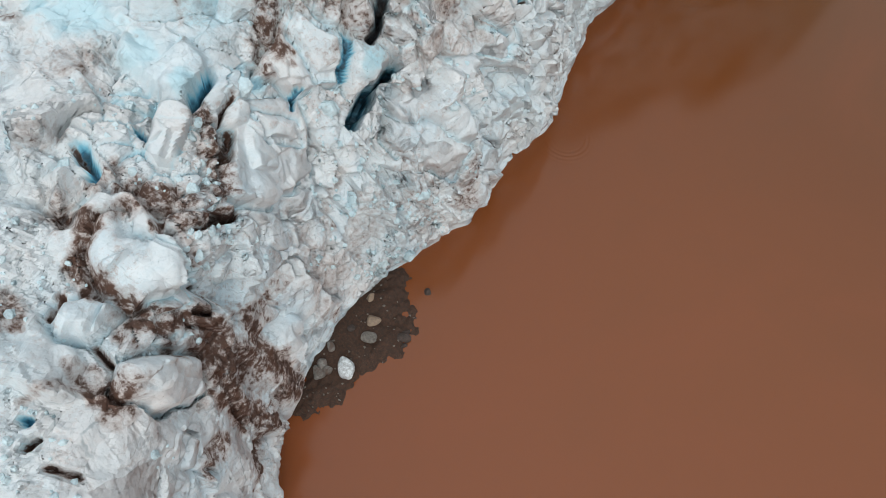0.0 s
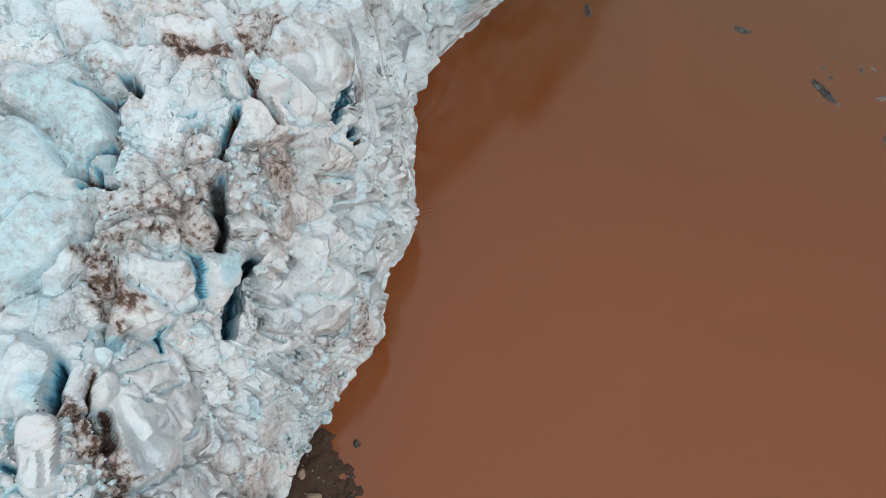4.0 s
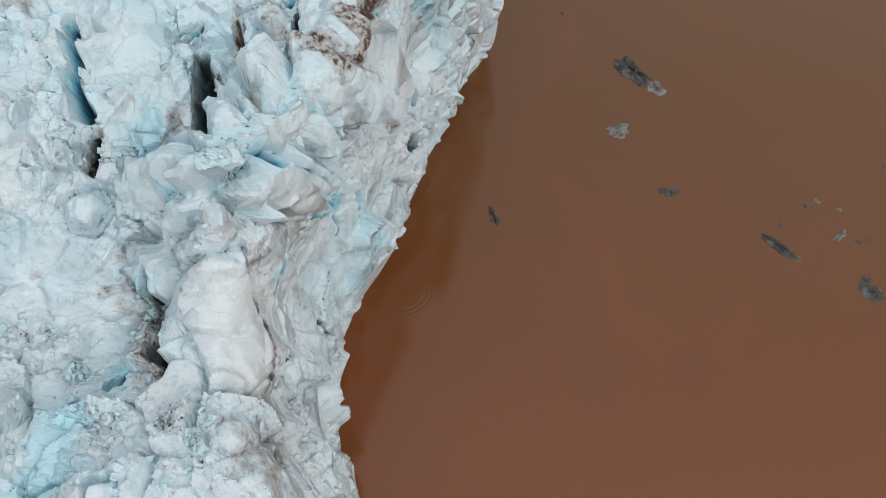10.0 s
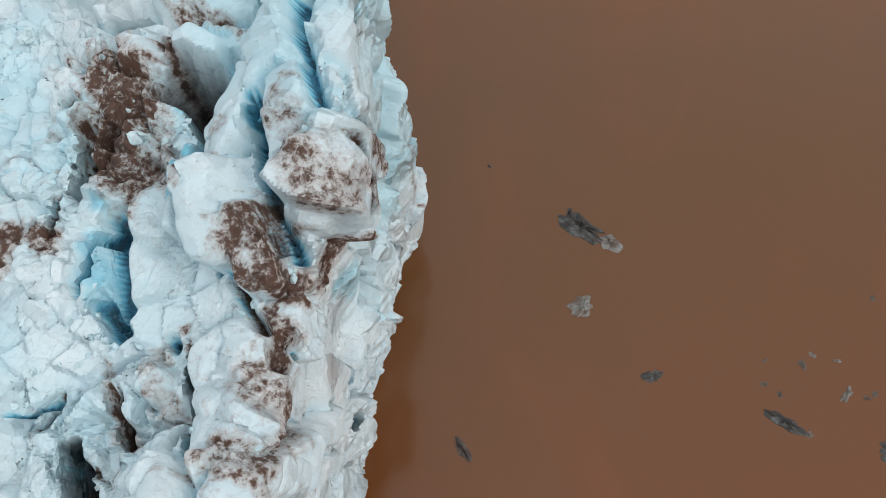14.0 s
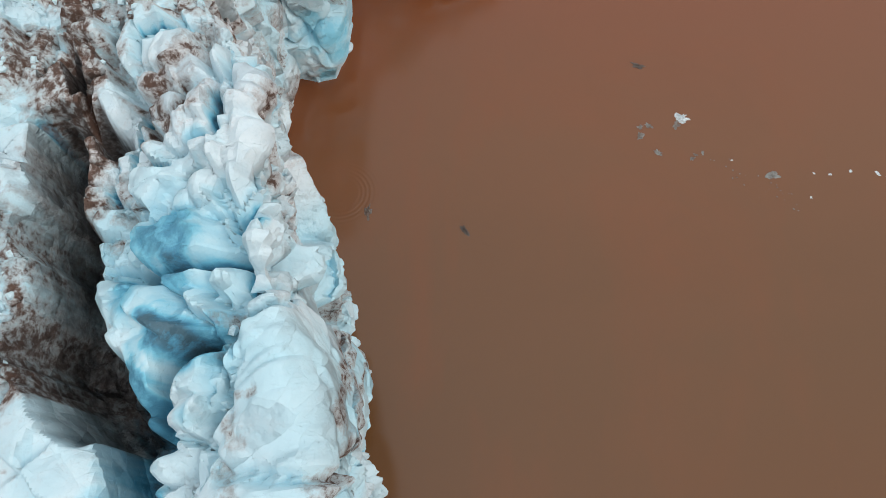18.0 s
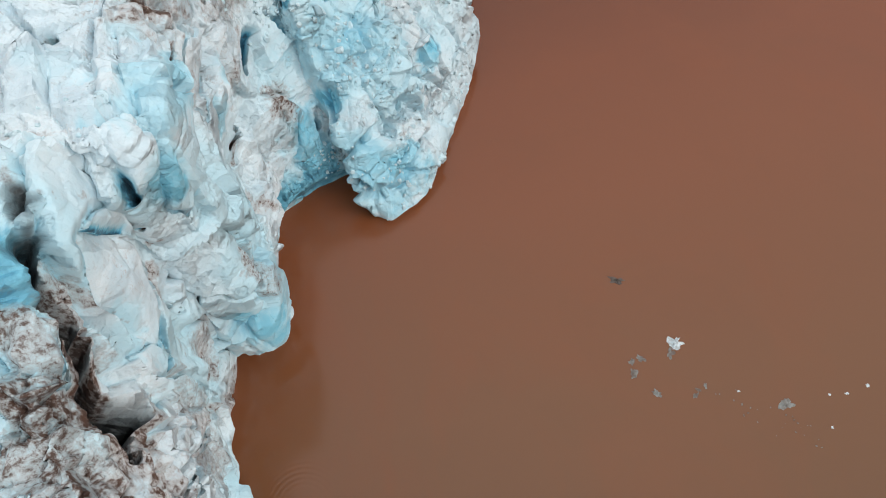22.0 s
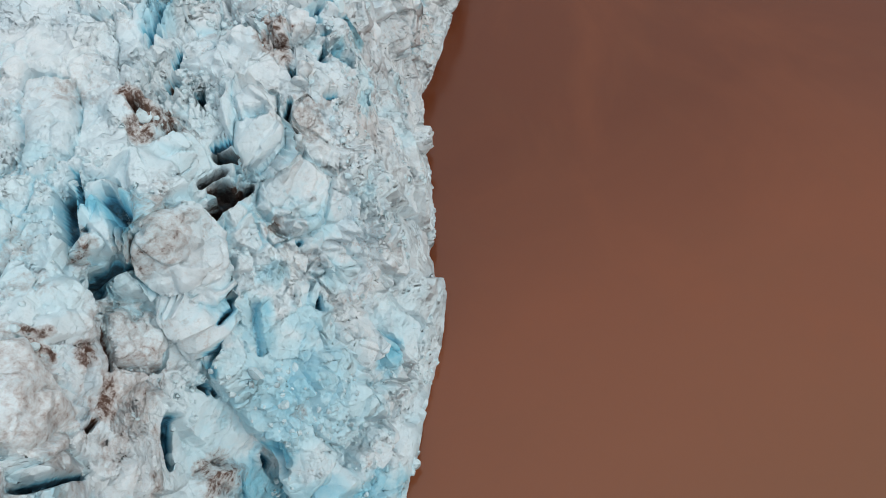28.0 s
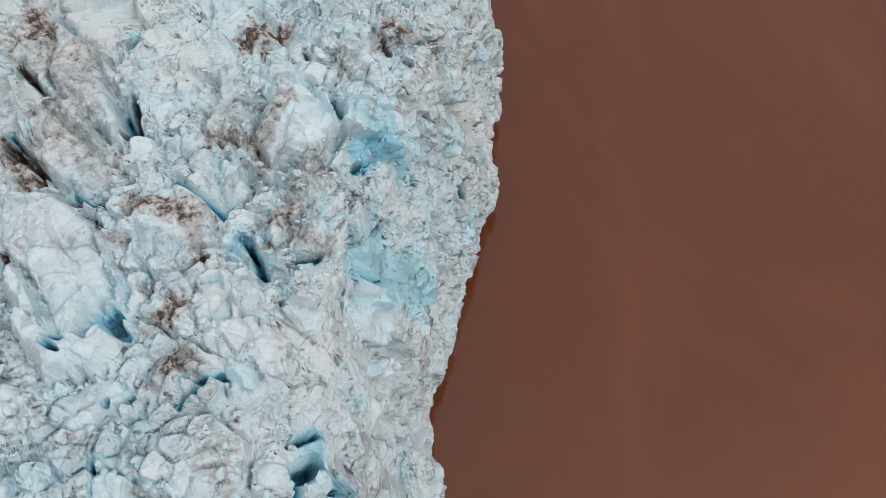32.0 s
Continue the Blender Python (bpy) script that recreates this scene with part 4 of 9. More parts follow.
dirt(1.8, 0.5, (-64.6, 139.3, 45.3))
block(9.2, 6, (-66.6, 168.4, 48.1), (-63.3, 159.4, 48.0))
block(3.9, 5, (-68.2, 172.9, 48.3))
block(4.5, 4, (-67.1, 152.4, 46.3))
block(5.8, 4, (-61.4, 150.6, 47.4))
block(3.7, 6, (-52.5, 152.4, 49.4), (-53.3, 147.4, 49.5))
block(3.9, 6, (-56.0, 142.8, 47.7), (-57.2, 138.1, 46.8), (-56.7, 133.6, 46.3))
block(3.4, 6, (-51.1, 143.2, 51.1), (-51.6, 138.7, 50.6))
block(3.9, 6, (-47.2, 149.5, 52.9), (-47.0, 144.4, 52.7))
block(2.3, 6, (-47.4, 140.9, 52.3))
block(5.3, 5, (-48.8, 136.7, 50.9), (-46.5, 139.8, 42.4))
block(1.8, 4, (-54.4, 158.2, 49.2))
block(2.4, 5, (-55.3, 165.7, 49.7))
block(4.0, 3, (-72.9, 149.5, 44.2))
block(3.2, 2, (-67.5, 139.4, 45.0))
block(2.3, 4, (-61.4, 139.0, 45.2))
block(4.5, 2, (-70.5, 135.4, 43.7))
block(6.7, 2, (-64.2, 134.1, 44.0))
blue(5.4, 0.75, (-57.9, 171.4, 49.4), (-59.1, 167.1, 48.7))
blue(2.1, 0.9, (-56.6, 163.9, 48.9))
blue(3.1, 0.5, (-57.0, 158.4, 48.4))
blue(2.4, 0.35, (-49.1, 154.9, 51.9))
blue(1.8, 0.5, (-61.4, 139.0, 45.2), (-61.0, 135.5, 44.6))
blue(2.4, 0.35, (-57.6, 148.1, 47.1))
blue(0.9, 0.6, (-53.3, 140.9, 49.7))
blue(1.8, 0.4, (-70.2, 135.6, 43.8))
blue(2.8, 0.25, (-62.5, 144.8, 46.2))
# blue cleft
crack(2.9, 14, 0, (-68.5, 187.2, 49.8), (-68.4, 181.0, 49.2), (-65.4, 175.3, 49.0), (-62.7, 171.7, 48.9))
crack(2.1, 10, 0, (-69.0, 190.4, 50.2), (-68.6, 186.5, 49.7))
crack(1.8, 9, 1, (-53.1, 174.5, 52.7), (-54.9, 173.3, 51.3), (-56.5, 167.0, 49.4))
crack(0.5, 4, 0.9, (-50.0, 180.5, 55.0), (-49.8, 177.7, 54.8))
crack(0.4, 2, 0.5, (-52.1, 186.7, 54.9), (-50.4, 183.2, 55.1))
dirt(2.4, 0.8, (-71.3, 182.9, 48.7), (-70.3, 178.6, 48.4), (-71.9, 177.5, 47.9), (-67.8, 174.2, 48.5))
dirt(2.7, 0.7, (-65.2, 190.9, 50.5), (-66.3, 193.7, 50.8))
dirt(2.0, 0.9, (-73.0, 177.1, 47.5), (-71.7, 174.6, 47.6))
dirt(0.9, 0.7, (-51.0, 175.6, 54.0), (-51.2, 173.2, 53.6))
dirt(3.1, 0.6, (-54.7, 237.0, 5.0), (-52.8, 244.9, 3.0))
dirt(0.9, 0.65, (-47.0, 194.2, 21.0), (-46.2, 183.3, 21.8), (-44.2, 161.8, 54.3), (-45.7, 159.7, 54.2), (-47.4, 158.0, 53.3))
dirt(1.7, 0.8, (-49.8, 157.7, 51.8))
dirt(1.3, 0.4, (-50.6, 164.8, 52.5), (-49.2, 162.1, 52.9))
dirt(0.9, 0.4, (-48.3, 169.3, 54.4), (-50.0, 169.6, 53.6))
dirt(1.0, 0.5, (-43.6, 159.3, 53.6), (-44.3, 156.5, 54.2))
dirt(1.7, 0.6, (-54.3, 156.6, 49.0))
dirt(2.1, 0.9, (-63.0, 153.8, 47.5), (-64.6, 152.6, 47.0))
dirt(1.3, 0.5, (-61.6, 187.8, 50.4))
block(7.9, 4, (-46.7, 171.6, 54.9), (-45.9, 165.6, 54.6), (-48.3, 160.1, 53.1))
block(6.3, 6, (-61.2, 178.9, 49.4), (-59.4, 173.4, 49.2))
block(6.5, 4, (-54.2, 181.5, 53.1), (-55.5, 183.9, 52.7))
block(1.9, 5, (-48.5, 179.7, 55.2))
block(2.8, 4, (-53.1, 177.1, 53.1))
block(2.7, 4, (-54.3, 168.8, 50.8))
block(1.7, 4, (-54.4, 160.5, 49.4))
block(4.9, 4, (-72.9, 191.9, 49.6))
blue(4.2, 0.75, (-55.3, 176.0, 51.5), (-53.1, 173.9, 52.6))
blue(2.8, 0.9, (-56.0, 169.2, 49.9))
blue(5.5, 0.5, (-55.5, 183.3, 52.6))
blue(3.4, 0.4, (-57.6, 174.6, 50.0))
blue(4.0, 0.35, (-58.5, 179.1, 50.3))
blue(2.3, 0.35, (-53.2, 169.1, 51.6))
blue(6.4, 0.6, (-48.2, 245.3, 2.1))
dirt(4.7, 0.65, (-74.1, 191.7, 49.2), (-71.0, 184.6, 49.0))
dirt(1.9, 0.6, (-65.4, 175.9, 49.0), (-62.0, 174.5, 49.0))
# striped ridge
crack(1.8, 12, 0, (-59.2, 231.6, 49.7), (-58.2, 228.3, 45.1), (-57.2, 223.4, 42.2), (-56.6, 221.5, 40.8))
crack(0.3, 3, 0.6, (-60.5, 200.5, 52.3), (-61.0, 197.0, 51.7))
crack(0.4, 4, 0.8, (-61.2, 196.5, 51.6), (-60.6, 192.4, 51.3))
crack(0.3, 3, 0.4, (-57.5, 190.9, 52.6), (-55.8, 189.8, 53.5))
crack(0.4, 4, 0.8, (-51.5, 191.2, 55.5), (-51.9, 194.6, 55.5), (-51.5, 200.2, 53.9))
crack(0.3, 3, 0.5, (-62.9, 191.4, 50.6), (-62.5, 189.4, 50.4))
crack(1.0, 6, 1, (-63.2, 182.0, 49.6), (-58.2, 181.2, 50.7), (-53.5, 180.5, 53.4), (-50.2, 180.7, 54.9))
crack(1.3, 6, 1, (-49.7, 183.0, 55.2), (-48.9, 184.5, 55.4))
crack(2.3, 12, 0, (-68.0, 195.0, 50.8), (-68.0, 190.6, 50.3), (-68.7, 188.3, 49.9))
crack(2.2, 10, 0, (-65.0, 182.2, 49.6), (-66.1, 184.5, 49.8))
crack(1.0, 6, 0, (-66.3, 196.9, 50.9), (-65.5, 201.8, 50.8))
crack(0.7, 5, 0, (-48.4, 191.7, 45.5), (-48.2, 189.7, 43.8))
crack(0.4, 3, 0, (-48.4, 193.1, 45.1), (-48.3, 195.1, 41.3))
crack(0.5, 4, 0, (-70.6, 204.7, 50.6), (-71.1, 207.9, 50.5))
crack(1.2, 3, 0.7, (-71.2, 200.2, 50.6), (-70.5, 200.0, 50.7))
dirt(3.3, 0.75, (-72.0, 226.2, 52.4), (-69.7, 224.8, 52.0), (-69.6, 218.6, 50.4), (-71.7, 216.2, 50.2))
dirt(2.3, 0.7, (-67.4, 222.8, 51.5))
dirt(2.3, 0.7, (-59.6, 223.3, 51.6), (-60.2, 224.8, 52.5))
dirt(2.3, 0.55, (-62.7, 219.3, 51.3), (-58.4, 218.4, 51.0))
dirt(1.6, 0.6, (-57.0, 215.1, 51.2), (-59.4, 211.7, 52.5))
dirt(1.6, 0.8, (-62.7, 211.3, 51.8), (-61.6, 208.5, 52.1))
dirt(2.1, 0.75, (-57.5, 199.5, 53.6), (-59.0, 197.2, 52.7), (-56.4, 199.5, 54.0))
dirt(1.2, 0.6, (-60.1, 197.2, 52.1), (-58.3, 193.1, 52.5))
dirt(2.1, 0.5, (-55.6, 212.4, 50.2), (-54.2, 208.6, 50.7))
dirt(2.9, 0.8, (-56.2, 221.3, 38.5), (-55.2, 217.4, 39.0))
dirt(2.2, 0.85, (-49.0, 195.1, 49.5), (-48.7, 192.6, 48.7))
dirt(2.8, 0.5, (-61.4, 191.2, 50.9))
dirt(1.4, 0.6, (-61.7, 185.3, 50.0))
dirt(2.3, 0.8, (-66.3, 192.8, 50.7), (-65.3, 189.8, 50.3), (-66.1, 189.1, 50.2))
dirt(3.6, 0.5, (-51.3, 208.0, 29.9), (-52.9, 215.2, 25.5), (-53.7, 216.9, 28.4))
dirt(3.2, 0.5, (-48.0, 194.5, 38.4), (-48.0, 189.7, 41.8))
dirt(2.7, 0.4, (-46.9, 192.2, 21.3))
dirt(3.0, 0.7, (-69.2, 202.7, 50.7), (-69.6, 207.1, 50.5), (-66.8, 202.6, 50.7))
dirt(2.0, 0.5, (-65.3, 204.0, 50.9))
dirt(1.9, 0.5, (-69.7, 191.3, 50.2), (-67.7, 191.1, 50.4))
dirt(1.8, 0.6, (-55.9, 233.4, 14.8), (-55.2, 235.9, 9.4))
dirt(1.8, 0.5, (-54.5, 240.3, 15.0))
dirt(2.2, 0.5, (-46.5, 247.5, 20.1))
dirt(2.0, 0.6, (-54.0, 213.6, 38.8), (-55.1, 218.1, 36.9))
dirt(2.0, 0.7, (-71.0, 204.3, 50.6))
dirt(2.5, 0.4, (-49.2, 200.0, 34.3))
block(7.6, 3, (-59.7, 205.8, 52.8), (-55.5, 196.1, 54.3), (-54.3, 191.8, 54.5))
block(3.9, 3, (-63.1, 199.0, 51.2))
block(3.5, 4, (-50.1, 195.5, 55.4), (-50.0, 189.0, 55.6))
block(2.4, 2, (-52.3, 201.7, 54.4))
block(4.3, 4, (-57.0, 188.6, 52.6), (-54.6, 186.6, 53.7))
block(1.1, 2, (-58.6, 186.3, 51.4))
block(2.0, 6, (-48.7, 180.8, 55.2))
block(4.4, 6, (-47.5, 184.1, 44.7))
block(2.4, 4, (-51.2, 178.8, 54.3))
block(4.8, 3, (-67.1, 209.7, 50.7), (-68.3, 210.8, 50.5))
block(2.6, 2, (-65.1, 223.1, 51.8))
block(4.4, 3, (-62.7, 181.2, 49.5))
block(2.8, 2, (-62.7, 187.6, 50.1))
block(2.3, 1.5, (-60.1, 222.8, 51.9))
blue(4.3, 0.5, (-53.7, 182.2, 53.5), (-55.3, 184.1, 52.9))
blue(2.5, 0.7, (-48.9, 183.6, 55.3))
blue(3.8, 0.6, (-54.2, 180.7, 53.0))
blue(1.4, 0.5, (-61.0, 194.2, 51.4))
blue(2.7, 0.4, (-53.4, 191.6, 54.9))
blue(2.6, 0.55, (-58.2, 180.6, 50.6))
blue(2.3, 0.4, (-73.7, 224.1, 51.6))
blue(3.5, 0.3, (-72.6, 226.3, 52.4))
blue(1.2, 0.5, (-56.6, 232.2, 26.4))
blue(9.8, 0.6, (-41.0, 269.9, 5.9), (-34.6, 273.0, 3.6))
blue(12.6, 0.45, (-20.8, 269.3, 7.1))
blue(8.2, 0.35, (-48.7, 245.4, 13.8))
blue(8.4, 0.25, (-57.6, 235.1, 40.1))
blue(4.7, 0.35, (-46.7, 245.8, 8.7))
dirt(5.0, 0.65, (-72.2, 207.5, 50.5), (-68.1, 200.9, 50.8))
dirt(3.6, 0.55, (-68.1, 185.6, 49.7), (-67.0, 183.6, 49.6))
dirt(2.8, 0.5, (-70.0, 196.2, 50.6), (-68.8, 193.2, 50.5))
dirt(3.1, 0.5, (-53.1, 195.5, 55.2), (-54.4, 214.6, 39.6))
# dark gash
crack(0.8, 6, 1, (-67.6, 236.1, 55.8), (-66.8, 232.7, 55.3))
crack(0.8, 6, 1, (-64.9, 231.9, 55.3), (-64.6, 228.8, 54.1))
crack(1.2, 5, 1, (-52.5, 245.7, 52.0), (-52.7, 245.5, 49.6))
crack(0.5, 3, 0.9, (-56.8, 241.1, 51.4), (-56.0, 243.1, 46.8), (-54.4, 245.1, 43.2))
crack(1.5, 10, 0, (-59.1, 240.9, 58.8), (-59.3, 235.7, 55.4), (-58.9, 232.0, 48.0))
dirt(2.1, 0.6, (-61.4, 229.4, 54.5), (-60.2, 226.1, 53.0))
dirt(1.6, 0.5, (-61.1, 248.8, 55.5), (-59.9, 242.2, 58.8))
dirt(1.2, 0.6, (-58.1, 236.1, 48.2), (-58.1, 235.5, 46.2))
dirt(1.0, 0.6, (-54.1, 245.1, 39.6), (-54.9, 244.1, 35.1))
dirt(4.5, 0.5, (-38.5, 277.4, 23.7))
dirt(1.8, 0.5, (-46.1, 260.6, 23.9), (-45.4, 261.9, 17.0))
dirt(2.6, 0.7, (-69.9, 224.1, 51.7))
dirt(3.1, 0.7, (-59.6, 223.5, 51.6), (-61.3, 223.5, 52.1))
dirt(2.5, 0.6, (-54.5, 240.3, 15.0))
dirt(3.0, 0.6, (-69.8, 219.0, 50.4))
block(3.7, 4, (-65.0, 239.7, 57.1), (-63.3, 235.2, 56.6))
block(6.6, 5, (-56.9, 242.2, 54.8), (-56.3, 242.5, 49.5))
block(4.4, 4, (-56.9, 243.4, 56.6))
block(3.7, 4, (-69.3, 232.6, 54.8))
block(2.1, 3, (-65.6, 230.9, 54.8))
block(2.1, 3, (-60.1, 235.2, 56.8))
block(6.0, 3, (-57.2, 236.7, 41.3), (-57.2, 234.5, 34.0))
block(3.6, 3, (-60.3, 230.1, 54.3), (-61.3, 231.9, 55.5))
block(2.3, 2, (-65.1, 222.8, 51.7))
block(4.7, 2, (-67.4, 209.9, 50.6))
dirt(6.8, 0.6, (-54.5, 219.5, 29.8), (-53.0, 214.5, 28.1), (-51.8, 207.6, 35.8))
dirt(3.2, 0.75, (-57.0, 217.7, 47.6), (-55.1, 214.2, 44.8))
dirt(4.8, 0.55, (-67.7, 219.8, 50.8), (-64.6, 212.9, 51.2))
dirt(4.5, 0.75, (-67.1, 205.6, 50.6), (-65.3, 203.6, 50.9))
dirt(1.9, 0.65, (-62.6, 207.6, 51.8), (-61.9, 212.2, 51.9))
dirt(2.9, 0.8, (-58.1, 222.8, 47.0), (-56.8, 221.4, 42.0))
dirt(2.3, 0.7, (-56.9, 211.4, 52.8), (-57.9, 208.6, 53.1))
# bay walls
crack(2.4, 16, 0, (-59.1, 236.6, 56.0), (-59.3, 234.4, 52.4), (-58.8, 231.2, 47.5), (-58.0, 227.7, 44.2))
crack(3.9, 18, 0, (-57.8, 226.6, 43.8), (-57.3, 225.1, 41.5), (-56.9, 224.9, 38.9))
dirt(3.8, 0.8, (-62.0, 225.0, 52.7), (-58.7, 223.6, 49.3))
dirt(5.0, 0.8, (-56.5, 222.8, 38.2), (-55.7, 220.9, 36.0))
dirt(3.5, 0.8, (-57.8, 216.5, 51.5))
dirt(2.7, 0.6, (-62.9, 220.8, 51.4))
dirt(2.3, 0.9, (-59.5, 232.0, 51.5), (-58.5, 226.7, 47.4), (-57.4, 222.5, 44.3))
blue(2.7, 0.5, (-58.3, 229.7, 45.1), (-57.7, 227.5, 42.7))
blue(4.2, 0.45, (-59.9, 235.9, 57.0), (-60.4, 233.2, 55.4))
crack(0.5, 3, 0.2, (-53.6, 245.2, 43.4), (-55.1, 244.5, 39.0))
crack(0.8, 2, 0.8, (-57.5, 262.2, 55.6), (-57.1, 261.6, 55.4))
crack(1.5, 4, 0.7, (-40.0, 280.4, 33.4), (-40.9, 276.7, 30.1))
crack(1.0, 4, 0.9, (-34.5, 285.4, 33.1), (-35.5, 284.5, 30.7))
crack(1.1, 3, 0.1, (-43.5, 271.3, 30.3), (-45.3, 265.9, 27.5))
crack(2.2, 2, 0.9, (-30.9, 277.7, 22.0), (-30.3, 276.1, 19.7))
dirt(2.1, 0.5, (-58.8, 248.9, 55.4))
dirt(3.5, 0.6, (-38.8, 277.3, 24.0), (-37.9, 277.3, 21.9))
dirt(1.1, 0.6, (-44.9, 266.9, 27.2), (-45.3, 265.1, 24.6))
dirt(0.9, 0.6, (-55.0, 243.9, 34.9), (-55.6, 241.1, 35.4))
dirt(0.6, 0.7, (-52.8, 245.2, 39.5))
dirt(1.3, 0.5, (-57.0, 233.7, 29.9))
dirt(2.4, 0.5, (-46.0, 249.4, 22.5), (-45.7, 249.1, 17.1))
dirt(2.3, 0.7, (-54.8, 238.8, 13.9))
dirt(3.4, 0.8, (-56.9, 223.6, 39.9), (-56.1, 222.6, 36.1))
dirt(0.7, 0.5, (-56.6, 243.1, 53.2))
dirt(1.4, 0.6, (-45.2, 263.3, 17.3), (-44.4, 264.7, 12.7))
dirt(2.7, 0.8, (-61.4, 222.0, 51.7))
dirt(2.4, 0.8, (-59.3, 225.1, 50.9))
dirt(1.7, 0.6, (-55.3, 219.0, 36.1))
dirt(2.8, 0.4, (-60.9, 228.6, 54.2))
dirt(2.3, 0.6, (-57.7, 217.6, 50.3))
block(4.6, 3, (-48.7, 265.1, 50.5), (-49.4, 254.0, 52.4))
block(3.2, 2, (-51.1, 246.6, 54.9))
block(2.9, 2, (-43.7, 274.4, 40.0), (-46.2, 266.2, 36.6))
block(6.4, 2, (-46.9, 245.7, 8.9), (-45.3, 250.4, 17.8))
block(3.1, 2, (-57.6, 238.6, 51.1))
blue(6.7, 0.4, (-49.0, 260.1, 48.9), (-49.3, 251.2, 52.9))
blue(5.1, 0.4, (-49.4, 246.8, 47.0), (-49.5, 247.7, 50.0))
blue(4.5, 0.55, (-32.1, 278.3, 18.9))
blue(8.6, 0.5, (-36.6, 276.1, 15.9), (-34.5, 274.1, 7.2))
blue(4.8, 0.55, (-12.2, 287.1, 16.1))
blue(9.1, 0.35, (-29.0, 272.4, 13.7))
blue(10.2, 0.35, (-23.8, 266.1, 4.1), (-26.4, 269.7, 10.1))
blue(4.7, 0.4, (-49.3, 245.4, 17.0))
blue(3.7, 0.35, (-46.5, 264.4, 33.6))
blue(5.6, 0.25, (-56.6, 258.4, 54.8), (-59.1, 257.9, 55.1))
blue(18.5, 0.22, (-27.2, 282.6, 28.0), (-19.8, 279.7, 17.6))
blue(7.5, 0.35, (-39.7, 271.2, 8.1))
# broken apron
crack(1.4, 5, 0, (-25.1, 304.7, 47.4), (-24.2, 304.8, 46.8))
crack(2.1, 7, 0.1, (-24.3, 301.9, 44.4), (-26.9, 299.2, 44.9))
crack(0.9, 5, 1, (-32.6, 286.8, 37.2), (-35.6, 284.1, 30.1))
crack(1.1, 4, 0.7, (-39.6, 281.1, 33.4), (-40.7, 277.5, 30.7))
crack(1.9, 7, 0.4, (-38.5, 293.5, 48.4), (-39.8, 291.8, 47.9))
crack(2.5, 4, 0.8, (-40.8, 301.4, 52.7), (-41.2, 296.5, 52.4))
crack(2.5, 4, 0.8, (-37.0, 300.4, 52.2), (-35.7, 297.3, 51.8))
crack(0.9, 3, 0.9, (-19.5, 297.2, 36.3), (-19.3, 297.0, 36.0))
crack(0.6, 3, 0.4, (-19.4, 291.5, 29.6), (-19.6, 290.8, 29.1))
crack(1.8, 2, 0.8, (-26.0, 290.5, 35.7), (-27.6, 285.9, 32.2))
crack(2.0, 2, 0.9, (-31.4, 277.4, 19.2), (-30.8, 275.9, 17.9))
crack(0.5, 3, 0, (-44.6, 276.4, 46.9), (-43.7, 279.0, 45.1))
crack(0.7, 4, 0, (-48.8, 264.0, 49.7), (-48.8, 262.7, 49.0))
dirt(1.5, 0.85, (-45.6, 285.1, 53.4), (-44.9, 283.8, 51.4))
dirt(1.8, 0.8, (-43.3, 285.5, 48.4))
dirt(1.9, 0.9, (-42.7, 282.5, 44.2))
dirt(2.5, 0.9, (-48.3, 269.4, 56.0), (-48.8, 266.0, 52.5))
dirt(1.5, 0.7, (-47.5, 271.9, 55.3), (-48.5, 270.4, 57.5))
dirt(3.4, 0.6, (-38.8, 277.2, 23.8))
dirt(1.4, 0.5, (-39.1, 285.5, 38.8))
dirt(1.4, 0.7, (-33.1, 308.7, 52.0), (-32.3, 307.1, 51.5))
dirt(1.1, 0.5, (-25.6, 280.2, 23.7))
dirt(0.8, 0.7, (-39.9, 297.0, 52.2))
dirt(1.1, 0.4, (-46.7, 277.7, 55.7))
dirt(1.2, 0.4, (-48.1, 300.7, 54.4))
dirt(1.3, 0.4, (-43.3, 272.3, 32.9), (-44.4, 269.5, 31.0))
dirt(2.7, 0.35, (-39.7, 289.1, 44.6), (-39.4, 286.6, 40.9))
dirt(2.2, 0.4, (-21.4, 298.0, 38.4))
dirt(1.0, 0.5, (-49.8, 261.1, 53.2))
dirt(2.7, 0.3, (-31.1, 297.5, 48.2))
block(8.8, 5, (-33.4, 295.0, 48.3), (-32.6, 291.0, 43.0))
block(5.6, 4, (-34.3, 287.7, 38.1))
block(6.4, 5, (-19.3, 305.6, 46.3), (-21.4, 305.6, 47.0))
block(3.8, 4, (-39.0, 296.4, 52.0))
block(4.9, 2, (-42.7, 290.3, 50.9))
block(2.9, 2, (-43.0, 287.7, 49.4), (-44.5, 286.4, 51.7))
block(5.3, 3, (-39.6, 287.3, 42.1))
block(6.4, 3, (-46.7, 279.5, 55.6))
block(4.4, 3, (-46.5, 271.0, 49.8))
block(5.9, 3, (-49.5, 262.5, 52.6))
block(2.5, 3, (-36.3, 297.4, 52.0))
block(3.4, 2, (-47.6, 266.0, 46.1), (-46.5, 268.5, 45.3))
blue(3.2, 0.6, (-40.7, 299.8, 52.5))
blue(3.8, 0.55, (-36.0, 297.6, 52.0))
blue(2.9, 0.7, (-33.4, 285.0, 33.5))
blue(4.4, 0.5, (-25.6, 290.0, 34.9))
blue(3.9, 0.45, (-12.1, 286.6, 15.3))
blue(4.5, 0.35, (-23.0, 293.8, 35.7))
blue(4.7, 0.5, (-30.5, 276.5, 20.3))
blue(4.4, 0.3, (-44.8, 270.5, 36.8))
blue(4.4, 0.4, (-46.2, 265.7, 34.9))
